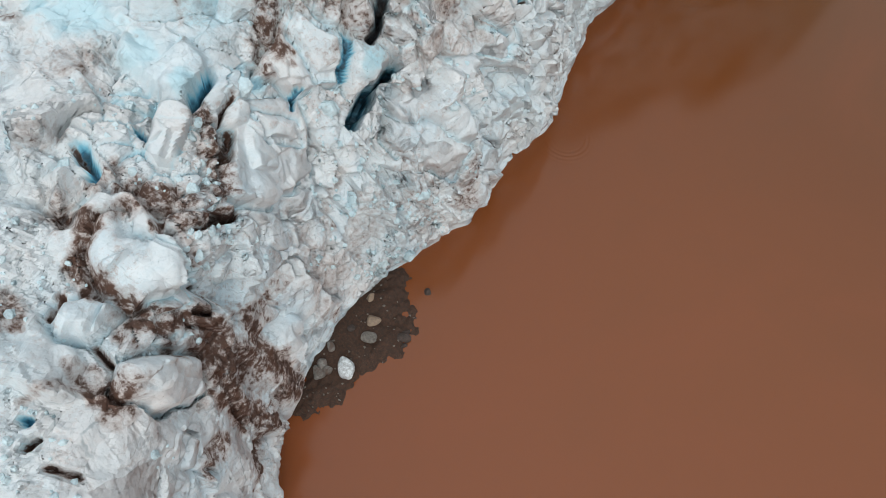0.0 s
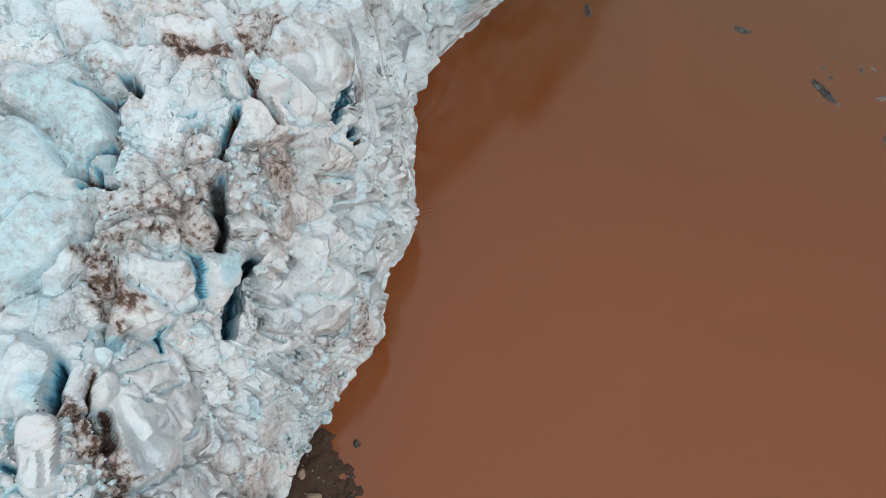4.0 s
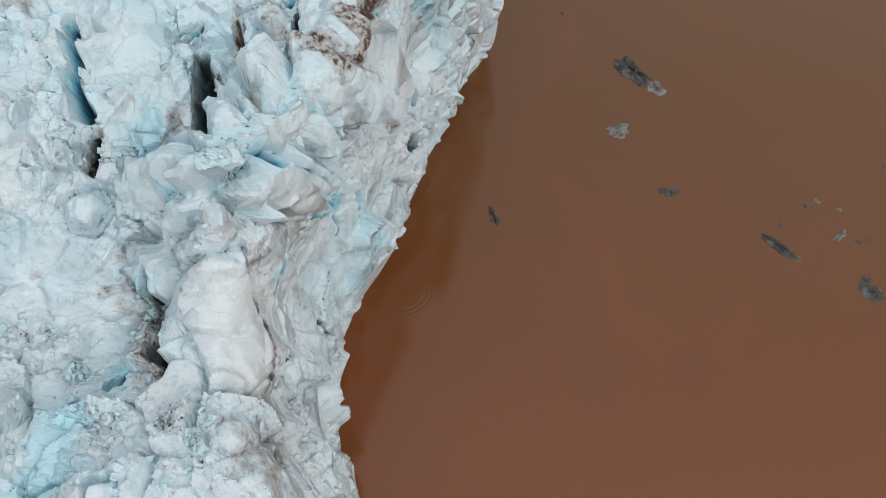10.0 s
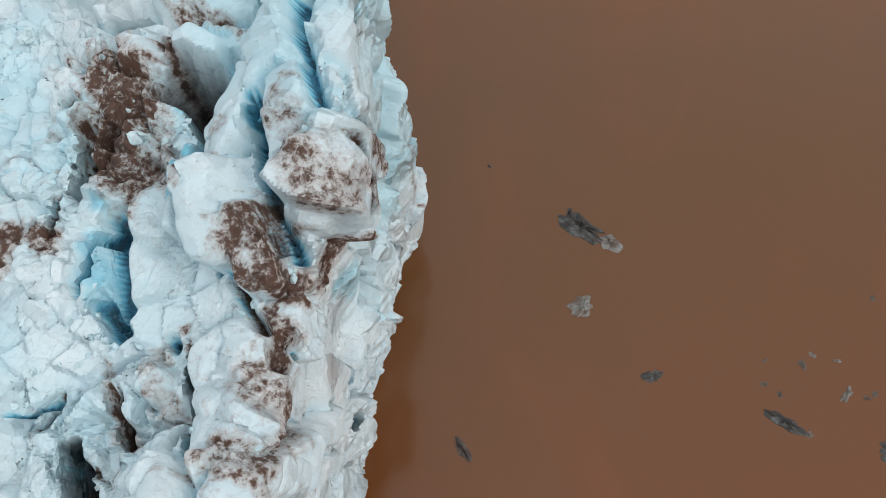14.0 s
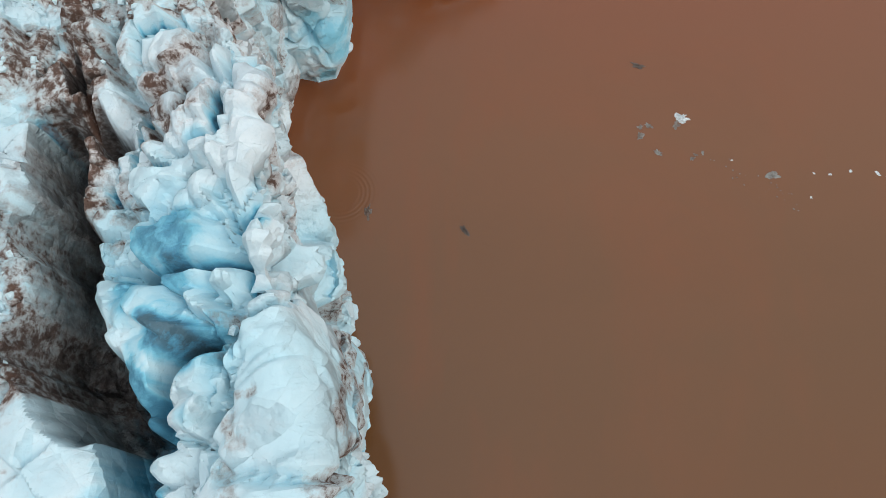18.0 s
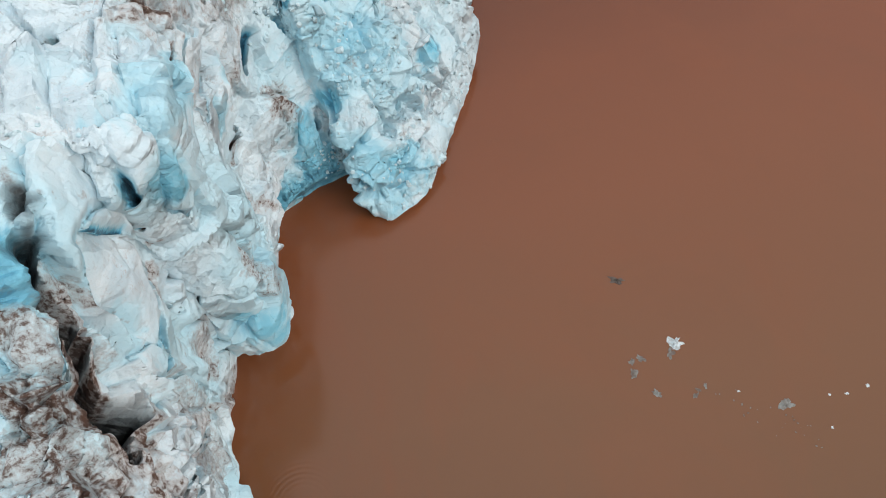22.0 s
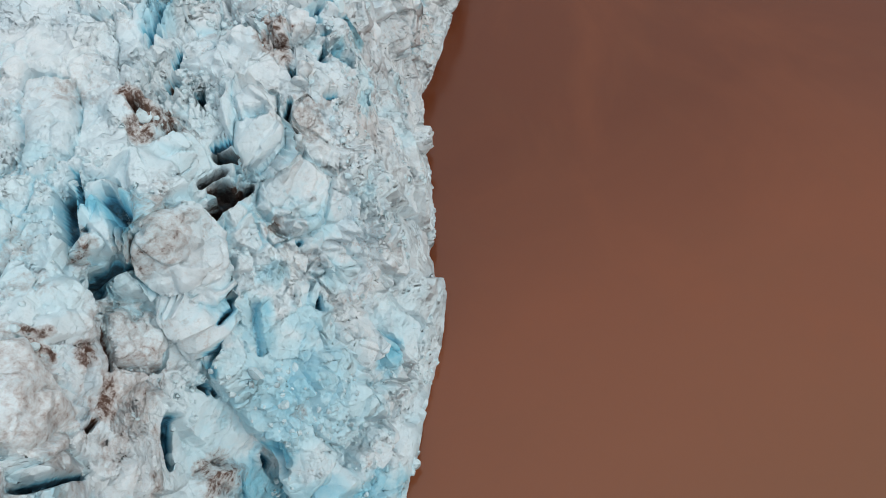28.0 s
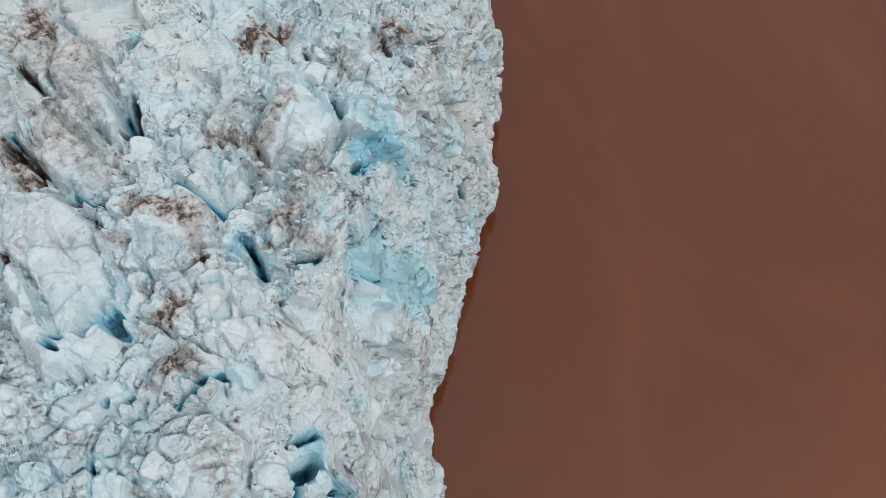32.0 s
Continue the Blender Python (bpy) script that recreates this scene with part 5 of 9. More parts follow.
blue(3.9, 0.2, (-42.7, 306.5, 53.6))
blue(2.1, 0.6, (-29.4, 290.7, 39.5))
blue(7.1, 0.25, (-16.0, 294.2, 29.8))
blue(8.0, 0.2, (-8.6, 302.8, 35.2))
blue(2.1, 0.3, (-46.8, 271.0, 51.4))
blue(2.8, 0.25, (-50.6, 260.6, 54.7))
# caves
crack(1.0, 5, 0.1, (-27.9, 314.8, 51.1), (-27.6, 314.5, 51.0))
crack(0.9, 3, 0.8, (-24.7, 312.4, 50.3), (-24.9, 311.7, 50.2))
crack(1.3, 5, 0, (-24.9, 302.2, 45.1), (-26.4, 301.5, 46.1))
crack(1.8, 4, 0.7, (-27.7, 324.2, 51.4), (-25.5, 325.9, 50.8))
crack(1.2, 4, 0.9, (-8.6, 319.8, 46.5), (-8.4, 318.6, 45.4))
crack(1.1, 3, 0.9, (-10.2, 311.2, 45.4), (-9.3, 312.3, 43.7))
crack(0.8, 3, 0.9, (-4.6, 317.2, 35.8), (-4.8, 316.4, 35.5))
crack(0.8, 4, 0.1, (-15.7, 307.8, 46.9), (-16.1, 306.9, 46.1))
crack(0.9, 3, 0.8, (-13.8, 314.8, 49.9), (-13.6, 312.0, 50.0))
dirt(1.3, 0.8, (-32.7, 313.2, 52.2), (-31.8, 310.9, 51.6), (-29.7, 307.5, 50.5))
dirt(2.1, 0.5, (-14.5, 322.0, 49.5), (-14.6, 319.1, 49.7))
dirt(2.7, 0.35, (-12.4, 308.6, 46.9), (-14.6, 306.8, 45.3))
dirt(2.0, 0.3, (-16.3, 311.2, 50.0))
block(5.6, 5, (-19.3, 308.8, 49.5), (-21.1, 304.7, 45.9))
block(3.5, 2, (-11.3, 321.1, 49.3))
block(3.4, 2, (-12.4, 312.1, 49.4))
block(4.1, 2, (-18.1, 319.0, 50.1))
block(1.6, 2, (-31.3, 309.9, 51.3))
block(6.2, 3, (-16.2, 303.0, 41.5))
block(6.3, 2, (-33.6, 331.5, 52.1))
block(4.0, 1, (-30.9, 323.0, 52.0))
blue(5.5, 0.55, (-4.2, 324.8, 40.3))
blue(5.5, 0.4, (-27.2, 324.1, 51.2))
blue(2.2, 0.5, (-7.7, 323.1, 46.9))
blue(8.3, 0.35, (14.4, 352.7, 19.2))
blue(7.1, 0.25, (-4.0, 319.0, 35.8))
blue(10.5, 0.2, (-0.4, 319.6, 24.9))
# wide serac
crack(1.2, 5, 0.6, (-27.2, 324.5, 51.2), (-26.0, 326.1, 50.8))
crack(1.0, 3, 0.7, (-13.8, 338.1, 48.7), (-11.4, 338.3, 48.4))
crack(1.3, 5, 1, (-8.7, 320.5, 46.9), (-8.0, 321.0, 46.2))
crack(2.0, 3, 0.8, (-7.5, 326.8, 47.7), (-7.6, 325.3, 47.5))
crack(1.0, 4, 0.1, (2.9, 346.9, 37.0), (3.1, 346.8, 36.3))
crack(0.7, 3, 0.7, (-28.5, 322.2, 51.8), (-28.9, 319.6, 51.9))
crack(0.7, 3, 0.2, (-30.9, 359.6, 49.6), (-30.6, 357.4, 49.5))
crack(0.5, 3, 0.2, (-35.8, 359.0, 49.9), (-35.6, 356.0, 49.9))
crack(1.1, 4, 0.4, (-21.4, 347.6, 49.0), (-19.9, 348.0, 49.0))
crack(1.0, 3, 0.8, (25.8, 368.9, 21.4), (25.9, 368.6, 20.3))
crack(0.9, 3, 0.3, (-5.7, 352.7, 47.4), (-5.0, 351.8, 47.3))
dirt(1.8, 0.6, (-14.5, 347.3, 48.7), (-17.3, 346.2, 49.0))
dirt(2.7, 0.6, (-15.7, 341.0, 48.9))
dirt(2.4, 0.6, (-14.7, 319.7, 49.6), (-15.6, 318.5, 49.8))
dirt(0.8, 0.8, (-10.8, 334.1, 48.6))
dirt(2.6, 0.5, (-10.8, 358.2, 48.9), (-10.8, 352.4, 48.3))
dirt(2.3, 0.5, (-14.7, 360.5, 49.0))
dirt(1.2, 0.8, (-3.3, 351.9, 47.1))
dirt(3.1, 0.4, (0.2, 357.2, 47.1))
dirt(1.9, 0.4, (13.1, 351.0, 19.1))
dirt(1.8, 0.5, (-19.5, 358.1, 49.0))
dirt(3.9, 0.25, (-13.1, 330.4, 48.9))
block(10.5, 5, (-25.8, 355.0, 49.2), (-24.2, 347.6, 49.1))
block(3.1, 2, (-12.2, 319.6, 49.4))
block(5.5, 2, (-32.8, 330.2, 52.0))
block(2.5, 1, (-29.5, 332.9, 51.1))
block(2.9, 2, (-9.0, 326.4, 48.9))
block(5.4, 1, (-23.4, 339.2, 49.1))
block(3.7, 1, (-14.5, 357.2, 49.0))
blue(4.8, 0.6, (-5.0, 325.1, 42.3))
blue(2.6, 0.4, (-6.8, 326.4, 46.5))
blue(4.3, 0.45, (-26.2, 326.9, 50.8))
blue(10.4, 0.3, (9.7, 353.1, 31.7), (13.7, 352.7, 20.9))
blue(6.4, 0.2, (27.7, 368.0, 12.0))
blue(3.5, 0.3, (-4.1, 318.4, 35.6))
blue(2.8, 0.4, (-22.0, 347.8, 49.0))
blue(4.4, 0.4, (16.5, 364.2, 36.1))
blue(8.2, 0.15, (1.2, 325.7, 24.2))
# north end
crack(1.8, 8, 0.1, (-14.4, 373.8, 49.4), (-15.5, 371.4, 49.3))
crack(0.9, 5, 0.3, (-23.7, 364.6, 49.4), (-19.4, 363.1, 49.2))
crack(1.3, 6, 0, (-26.3, 368.2, 49.7), (-26.7, 369.9, 49.8))
crack(0.9, 3, 0.7, (-0.5, 349.5, 45.3), (-2.2, 349.6, 46.8))
crack(0.7, 3, 0.6, (1.8, 350.6, 43.5), (2.2, 351.1, 43.3))
crack(1.5, 4, 0.6, (-5.4, 353.8, 47.5), (-5.2, 350.1, 47.1))
crack(1.0, 3, 0.7, (-10.5, 362.1, 49.0), (-7.0, 357.9, 48.3))
crack(1.2, 4, 0.3, (9.5, 371.2, 47.2), (10.0, 368.9, 46.8))
crack(1.1, 5, 0.2, (18.8, 379.0, 47.1), (18.7, 376.4, 46.6))
crack(0.9, 4, 0.2, (21.9, 374.6, 45.4), (20.8, 374.9, 46.2))
crack(0.7, 3, 0.2, (8.1, 378.2, 49.0), (8.1, 377.3, 48.9))
crack(0.8, 3, 0.2, (22.3, 371.5, 38.6), (22.2, 371.0, 37.1))
crack(1.1, 4, 0.8, (26.3, 368.9, 20.1), (26.2, 368.6, 19.0))
crack(1.1, 3, 0.8, (17.5, 364.1, 33.6), (18.2, 364.3, 32.4))
crack(0.7, 3, 0.3, (3.4, 348.4, 38.1), (4.3, 348.9, 36.8))
crack(0.6, 3, 0.9, (-2.7, 346.4, 45.5), (-2.5, 346.3, 45.1))
crack(0.8, 3, 0.7, (-13.0, 337.4, 48.7), (-14.8, 336.4, 48.9))
crack(0.8, 3, 0.5, (-22.6, 339.4, 49.1), (-22.6, 338.8, 49.1))
crack(1.5, 3, 0.8, (-12.3, 386.2, 50.0), (-13.2, 385.6, 50.0))
crack(0.9, 4, 0.1, (-27.7, 388.8, 50.0), (-25.3, 384.9, 50.0))
crack(1.1, 5, 0, (-29.4, 375.1, 50.0), (-28.3, 372.2, 49.9))
crack(0.8, 3, 0.6, (-26.7, 347.1, 49.2), (-25.6, 346.5, 49.2))
crack(2.4, 3, 0.5, (-21.0, 347.7, 49.0), (-20.3, 346.0, 49.0))
crack(2.9, 5, 0.7, (-6.8, 326.6, 46.5), (-5.5, 327.6, 44.4))
crack(1.4, 2, 0.9, (10.1, 361.5, 43.5), (11.0, 362.1, 43.0))
crack(0.5, 2, 0.2, (-7.5, 367.0, 49.0), (-5.6, 366.8, 49.0))
dirt(3.7, 0.8, (-24.3, 395.1, 50.4), (-23.0, 392.0, 50.2))
dirt(3.6, 0.4, (-20.4, 390.1, 50.1), (-17.8, 384.2, 50.0))
dirt(3.4, 0.85, (3.4, 383.6, 49.2), (0.7, 382.3, 49.2), (5.7, 381.7, 49.1))
dirt(2.2, 0.6, (7.4, 382.1, 49.1))
dirt(2.5, 0.6, (1.0, 368.8, 48.5), (-2.2, 367.2, 48.8), (2.6, 370.3, 48.5))
dirt(2.0, 0.5, (-2.9, 364.8, 48.5), (-1.4, 362.9, 48.0))
dirt(1.4, 0.7, (-7.4, 377.9, 49.3))
dirt(3.2, 0.75, (-14.0, 360.8, 49.0), (-10.8, 357.5, 48.8))
dirt(1.3, 0.8, (-3.4, 351.7, 47.1))
dirt(1.3, 0.7, (-11.2, 352.0, 48.3))
dirt(1.6, 0.8, (-14.7, 346.9, 48.7), (-15.3, 345.7, 48.8))
dirt(2.3, 0.7, (-15.1, 340.9, 48.8), (-16.9, 340.2, 48.9))
dirt(0.6, 0.9, (-10.9, 332.9, 48.6))
dirt(3.3, 0.5, (1.6, 358.3, 47.0), (-0.5, 354.7, 47.0))
dirt(2.7, 0.75, (20.2, 381.0, 47.0), (22.1, 379.6, 46.4))
dirt(4.5, 0.35, (14.3, 372.6, 46.6), (13.0, 375.4, 47.5))
dirt(2.7, 0.4, (1.4, 352.5, 45.5), (3.5, 352.7, 43.1))
dirt(2.1, 0.4, (-20.2, 375.6, 49.8), (-18.8, 376.9, 49.8))
dirt(1.7, 0.6, (-25.3, 377.2, 50.0))
dirt(2.6, 0.7, (-29.0, 373.2, 50.0), (-28.0, 369.6, 49.8))
dirt(1.2, 0.4, (-28.6, 358.8, 49.4))
dirt(2.8, 0.5, (-5.6, 369.1, 49.0))
dirt(1.6, 0.4, (-21.1, 333.1, 49.3))
dirt(1.1, 0.4, (-26.0, 336.6, 49.7))
dirt(0.9, 0.4, (10.5, 345.1, 13.9), (10.6, 343.0, 8.9))
dirt(2.2, 0.3, (-14.7, 329.3, 49.1))
dirt(2.8, 0.4, (2.3, 361.3, 47.2), (5.7, 361.1, 46.9))
dirt(1.2, 0.5, (-12.0, 349.1, 48.3))
block(10.9, 4, (-25.5, 358.7, 49.3), (-24.3, 352.3, 49.1))
block(7.3, 4, (-23.0, 373.9, 49.8), (-21.3, 368.2, 49.4))
block(4.9, 4, (-21.2, 385.4, 50.0), (-18.8, 376.9, 49.8))
block(4.5, 1.5, (3.6, 382.4, 49.2))
block(7.7, 1.5, (3.8, 366.7, 47.6))
block(3.3, 2, (-5.4, 362.2, 48.6))
block(2.8, 1.5, (-7.6, 377.0, 49.2))
block(3.2, 1.5, (-15.3, 357.4, 49.0))
block(3.0, 2, (-18.1, 349.4, 49.0))
block(2.6, 1.5, (-9.6, 337.8, 48.2))
block(3.9, 1, (-24.9, 338.7, 49.3))
block(5.4, 1, (-10.3, 342.2, 48.1))
block(3.1, 1, (-29.4, 333.6, 51.0))
block(4.4, 1, (-9.5, 386.4, 50.0))
block(7.4, 3, (5.5, 346.8, 31.0))
blue(5.9, 0.55, (13.1, 365.1, 43.6))
blue(2.9, 0.6, (11.3, 362.2, 42.5))
blue(8.7, 0.35, (10.1, 353.6, 31.8), (7.5, 353.7, 37.4))
blue(4.9, 0.35, (12.1, 351.1, 22.2))
blue(3.9, 0.35, (-6.2, 353.3, 47.6))
blue(5.2, 0.5, (-5.4, 328.8, 44.6))
blue(6.2, 0.25, (17.3, 366.7, 38.8))
blue(3.0, 0.35, (-21.1, 347.0, 49.0))
blue(3.7, 0.3, (-12.3, 387.3, 50.1))
blue(3.9, 0.3, (27.2, 367.2, 11.4))
blue(2.4, 0.5, (-4.5, 330.6, 43.3))
blue(8.6, 0.15, (25.7, 371.5, 30.4))
# gash and ridge
crack(1.8, 14, 0, (-59.7, 233.7, 53.4), (-59.0, 231.1, 49.0), (-58.4, 228.5, 46.6))
crack(3.1, 20, 0, (-58.3, 227.4, 46.1), (-57.5, 225.5, 42.4), (-56.8, 223.9, 39.3))
crack(0.5, 8, 0.9, (-67.5, 234.5, 55.5), (-67.6, 230.1, 54.3))
crack(0.9, 10, 1, (-65.4, 231.3, 55.0), (-64.6, 228.8, 54.1))
crack(0.8, 6, 0.9, (-66.1, 236.1, 56.2), (-65.6, 233.5, 55.7))
crack(1.3, 4, 0.95, (-52.6, 245.6, 51.9), (-52.6, 245.5, 48.9))
crack(0.9, 3, 0.6, (-70.9, 222.8, 51.2), (-68.5, 222.4, 51.3), (-66.8, 225.0, 52.4))
block(3.4, 3, (-71.1, 228.1, 53.1), (-69.6, 237.9, 55.5))
block(3.8, 3, (-65.3, 237.7, 56.7), (-63.1, 232.6, 55.7))
block(2.2, 3, (-60.9, 235.5, 56.9), (-60.7, 232.5, 55.6))
block(3.8, 2.5, (-62.1, 230.9, 55.1), (-60.1, 225.9, 52.8))
block(4.6, 3, (-57.3, 240.0, 52.7), (-56.9, 239.8, 48.1), (-56.8, 238.1, 41.5))
dirt(1.4, 0.7, (-61.6, 231.0, 55.1), (-62.1, 229.4, 54.5))
dirt(2.2, 0.35, (-60.0, 227.4, 53.1))
dirt(3.2, 0.35, (-60.4, 229.4, 54.3))
dirt(2.1, 0.9, (-70.1, 224.5, 51.9), (-68.9, 224.1, 51.8))
dirt(2.1, 0.8, (-62.0, 223.4, 52.1), (-60.1, 223.0, 52.0))
dirt(1.6, 0.9, (-59.3, 224.9, 50.8))
dirt(1.6, 0.9, (-65.0, 220.7, 51.2), (-67.1, 219.5, 50.8))
dirt(4.6, 0.5, (-63.2, 217.6, 51.3), (-61.3, 216.5, 51.6))
dirt(3.1, 0.4, (-61.1, 218.4, 51.4))
dirt(2.1, 0.9, (-58.3, 218.4, 50.8), (-57.3, 215.9, 50.9))
dirt(3.7, 0.7, (-71.5, 218.4, 50.2))
dirt(3.6, 0.95, (-69.5, 215.8, 50.3))
dirt(1.6, 0.8, (-58.6, 233.2, 45.2), (-58.3, 229.9, 44.7))
dirt(1.0, 0.6, (-54.9, 244.5, 36.4), (-55.6, 240.4, 33.4))
dirt(2.5, 0.5, (-46.6, 248.2, 24.8), (-46.3, 247.7, 18.5))
dirt(0.9, 0.5, (-57.5, 238.9, 51.7))
dirt(3.4, 0.6, (-55.2, 237.8, 18.1), (-54.6, 239.7, 13.3))
dirt(5.1, 0.5, (-54.1, 212.3, 43.0), (-51.3, 203.9, 42.7), (-50.4, 202.8, 37.1))
dirt(3.2, 0.6, (-56.5, 219.9, 42.0), (-55.7, 221.1, 35.8))
dirt(3.8, 0.55, (-55.5, 209.6, 53.1))
dirt(1.8, 0.6, (-54.9, 205.5, 53.9), (-53.4, 203.4, 54.4))
dirt(2.5, 0.85, (-57.4, 196.8, 53.4), (-56.3, 194.5, 53.7))
dirt(1.3, 0.9, (-58.2, 199.7, 53.2), (-56.9, 198.6, 53.8))
dirt(2.6, 0.9, (-49.1, 194.2, 51.5))
dirt(2.4, 0.85, (-62.6, 207.2, 51.8), (-61.6, 208.1, 52.1))
dirt(4.7, 0.85, (-67.1, 205.2, 50.6), (-64.7, 202.8, 51.0))
dirt(2.7, 0.7, (-69.3, 206.0, 50.6), (-67.9, 198.7, 50.8))
dirt(1.3, 0.6, (-59.9, 201.0, 52.5), (-61.3, 199.4, 51.9))
dirt(1.7, 0.85, (-59.4, 195.2, 52.2))
dirt(2.3, 0.5, (-62.2, 204.7, 51.8))
dirt(2.6, 0.45, (-55.1, 198.4, 54.6))
dirt(3.0, 0.4, (-61.0, 214.0, 52.0))
dirt(2.6, 0.4, (-55.1, 212.0, 49.0))
crack(1.2, 12, 0, (-67.9, 206.2, 50.6), (-67.1, 203.2, 50.7), (-66.8, 202.2, 50.7))
crack(1.8, 12, 0, (-67.6, 196.4, 50.9), (-64.7, 198.7, 50.9), (-63.0, 195.8, 51.0))
crack(0.7, 8, 0, (-66.1, 203.0, 50.7), (-64.3, 203.2, 51.1))
crack(0.9, 8, 0, (-64.3, 211.9, 51.3), (-64.1, 208.6, 51.4))
crack(0.4, 3, 0.5, (-59.9, 206.7, 52.7), (-57.4, 206.5, 53.4), (-55.4, 205.9, 53.8))
crack(0.5, 4, 0.7, (-51.6, 200.6, 53.4), (-51.6, 197.3, 55.5))
crack(0.4, 4, 0.7, (-51.7, 196.2, 55.5), (-51.7, 192.3, 55.5))
crack(0.5, 5, 0.4, (-60.8, 197.6, 51.9), (-60.4, 199.7, 52.2), (-60.4, 201.0, 52.4))
crack(0.6, 3, 0.6, (-48.9, 196.9, 42.6), (-48.6, 194.4, 45.7))
crack(0.3, 3, 0.2, (-55.3, 198.2, 54.5), (-54.9, 195.0, 54.4))
block(3.4, 2.5, (-69.0, 210.2, 50.4), (-65.0, 209.2, 51.1))
block(2.2, 2, (-52.3, 200.8, 54.9))
block(3.8, 2, (-49.8, 193.5, 55.6), (-51.0, 200.8, 49.8))
block(4.4, 1.5, (-56.7, 204.8, 53.7), (-56.1, 201.0, 54.1))
# stained southern blocks
calm(15.0, (-70.0, 21.5, 42.7), (-68.2, 27.3, 42.5))
calm(11.3, (-66.7, 15.5, 41.9))
block(6.5, 2.5, (-45.6, -0.6, 38.6), (-40.3, 0.1, 37.2))
block(4.2, 2, (-40.5, -7.6, 38.4))
calm(6.3, (-50.4, 16.5, 31.4), (-48.1, 16.9, 26.9))
calm(5.5, (-58.7, 11.4, 39.9))
block(3.9, 1.5, (-53.6, 30.3, 34.9), (-51.9, 34.3, 32.5))
block(5.4, 2, (-37.9, 7.7, 13.6))
block(2.9, 1.5, (-45.8, -4.4, 39.7))
crack(0.6, 6, 0.9, (-53.5, 44.0, 42.8), (-52.7, 40.5, 41.4))
crack(0.8, 6, 0.9, (-53.0, 37.7, 39.0), (-52.7, 35.2, 34.7))
crack(1.1, 8, 0.95, (-50.7, 35.9, 30.7), (-50.5, 31.8, 28.6), (-50.1, 28.5, 27.0))
crack(0.4, 3, 0.7, (-53.7, 32.0, 35.3), (-53.1, 30.7, 34.1))
crack(0.9, 3, 0.8, (-53.0, 23.6, 33.3), (-52.4, 23.1, 32.2))
crack(0.8, 5, 0.8, (-54.9, 14.7, 38.4), (-53.1, 13.0, 38.0))
crack(0.4, 3, 0.6, (-49.9, 56.8, 34.8), (-50.0, 53.9, 34.3))
crack(0.9, 4, 0.8, (-49.0, 54.9, 31.0), (-49.0, 54.2, 30.7))
crack(0.3, 2, 0.3, (-64.3, 33.5, 42.4), (-64.0, 31.4, 42.1))
crack(0.4, 3, 0.3, (-62.6, 30.9, 41.9), (-62.5, 33.3, 42.1))
crack(0.7, 4, 0.1, (-43.7, 8.5, 32.1), (-42.6, 5.4, 35.9), (-42.3, 2.6, 37.2))
crack(0.3, 4, 0.1, (-50.8, 14.0, 34.7), (-48.1, 11.2, 34.7))
crack(1.0, 4, 0.2, (-53.5, 1.0, 41.0), (-52.0, 0.8, 40.6))
crack(0.9, 6, 0, (-38.1, 1.9, 30.9), (-38.8, 3.1, 30.7))
dirt(5.5, 0.5, (-55.6, 34.4, 39.2), (-55.9, 32.1, 38.9))
dirt(2.2, 0.75, (-50.4, 12.4, 36.0), (-48.5, 11.2, 35.3))
dirt(2.4, 0.7, (-56.4, 24.3, 38.5))
dirt(1.5, 0.8, (-44.6, 4.7, 37.5), (-47.3, 3.9, 38.1))
dirt(3.1, 0.75, (-42.7, 4.5, 36.9))
dirt(1.9, 0.7, (-46.3, 0.1, 38.7), (-45.8, -2.9, 39.3))
dirt(1.9, 0.85, (-43.3, -4.6, 38.6), (-40.9, -4.7, 37.8))
dirt(2.6, 0.85, (-37.8, -3.3, 37.1), (-37.2, -1.0, 32.8))
dirt(2.1, 0.9, (-37.8, 0.6, 32.0))
dirt(5.7, 0.8, (-36.3, -0.2, 28.4), (-35.4, 2.6, 16.5))
dirt(1.9, 0.8, (-38.1, 5.0, 23.2), (-39.3, 7.8, 20.7))
dirt(5.4, 0.85, (-34.4, 2.9, 9.5))
dirt(2.4, 0.8, (-36.5, -5.6, 37.3))
dirt(2.5, 0.7, (-35.1, -3.4, 33.1))
dirt(2.0, 0.6, (-49.8, 2.7, 39.2), (-49.2, -0.1, 39.9))
dirt(2.9, 0.7, (-48.0, -3.0, 40.3))
dirt(2.4, 0.6, (-42.3, 41.0, 14.8), (-40.9, 40.2, 7.9))
dirt(1.4, 0.7, (-45.3, 19.3, 17.3))
dirt(5.8, 0.35, (-43.5, 14.4, 19.7), (-41.8, 16.8, 10.2))
dirt(2.7, 0.4, (-49.6, 43.2, 36.5), (-48.6, 43.7, 34.0))
dirt(0.8, 0.45, (-72.6, 23.1, 43.0), (-66.5, 20.3, 41.9), (-60.8, 17.1, 40.4))
dirt(6.0, 0.3, (-44.6, 24.6, 12.0))
dirt(4.5, 0.3, (-45.7, 33.2, 15.6))
dirt(3.0, 0.7, (-40.0, 14.9, 6.3))
dirt(0.8, 0.6, (-41.8, 10.8, 22.3), (-40.0, 9.1, 20.0))
# cracked ground
block(7.3, 2.5, (-67.7, 35.5, 42.9), (-70.1, 37.0, 43.0))
block(5.7, 2.5, (-63.7, 28.2, 41.8), (-60.2, 23.6, 41.0))
block(3.4, 1.5, (-52.7, 32.2, 33.5), (-51.4, 34.1, 31.3))
calm(6.7, (-67.3, 51.1, 42.8), (-61.6, 52.6, 43.2))
calm(7.1, (-53.4, 54.8, 42.7), (-51.0, 55.8, 37.9))
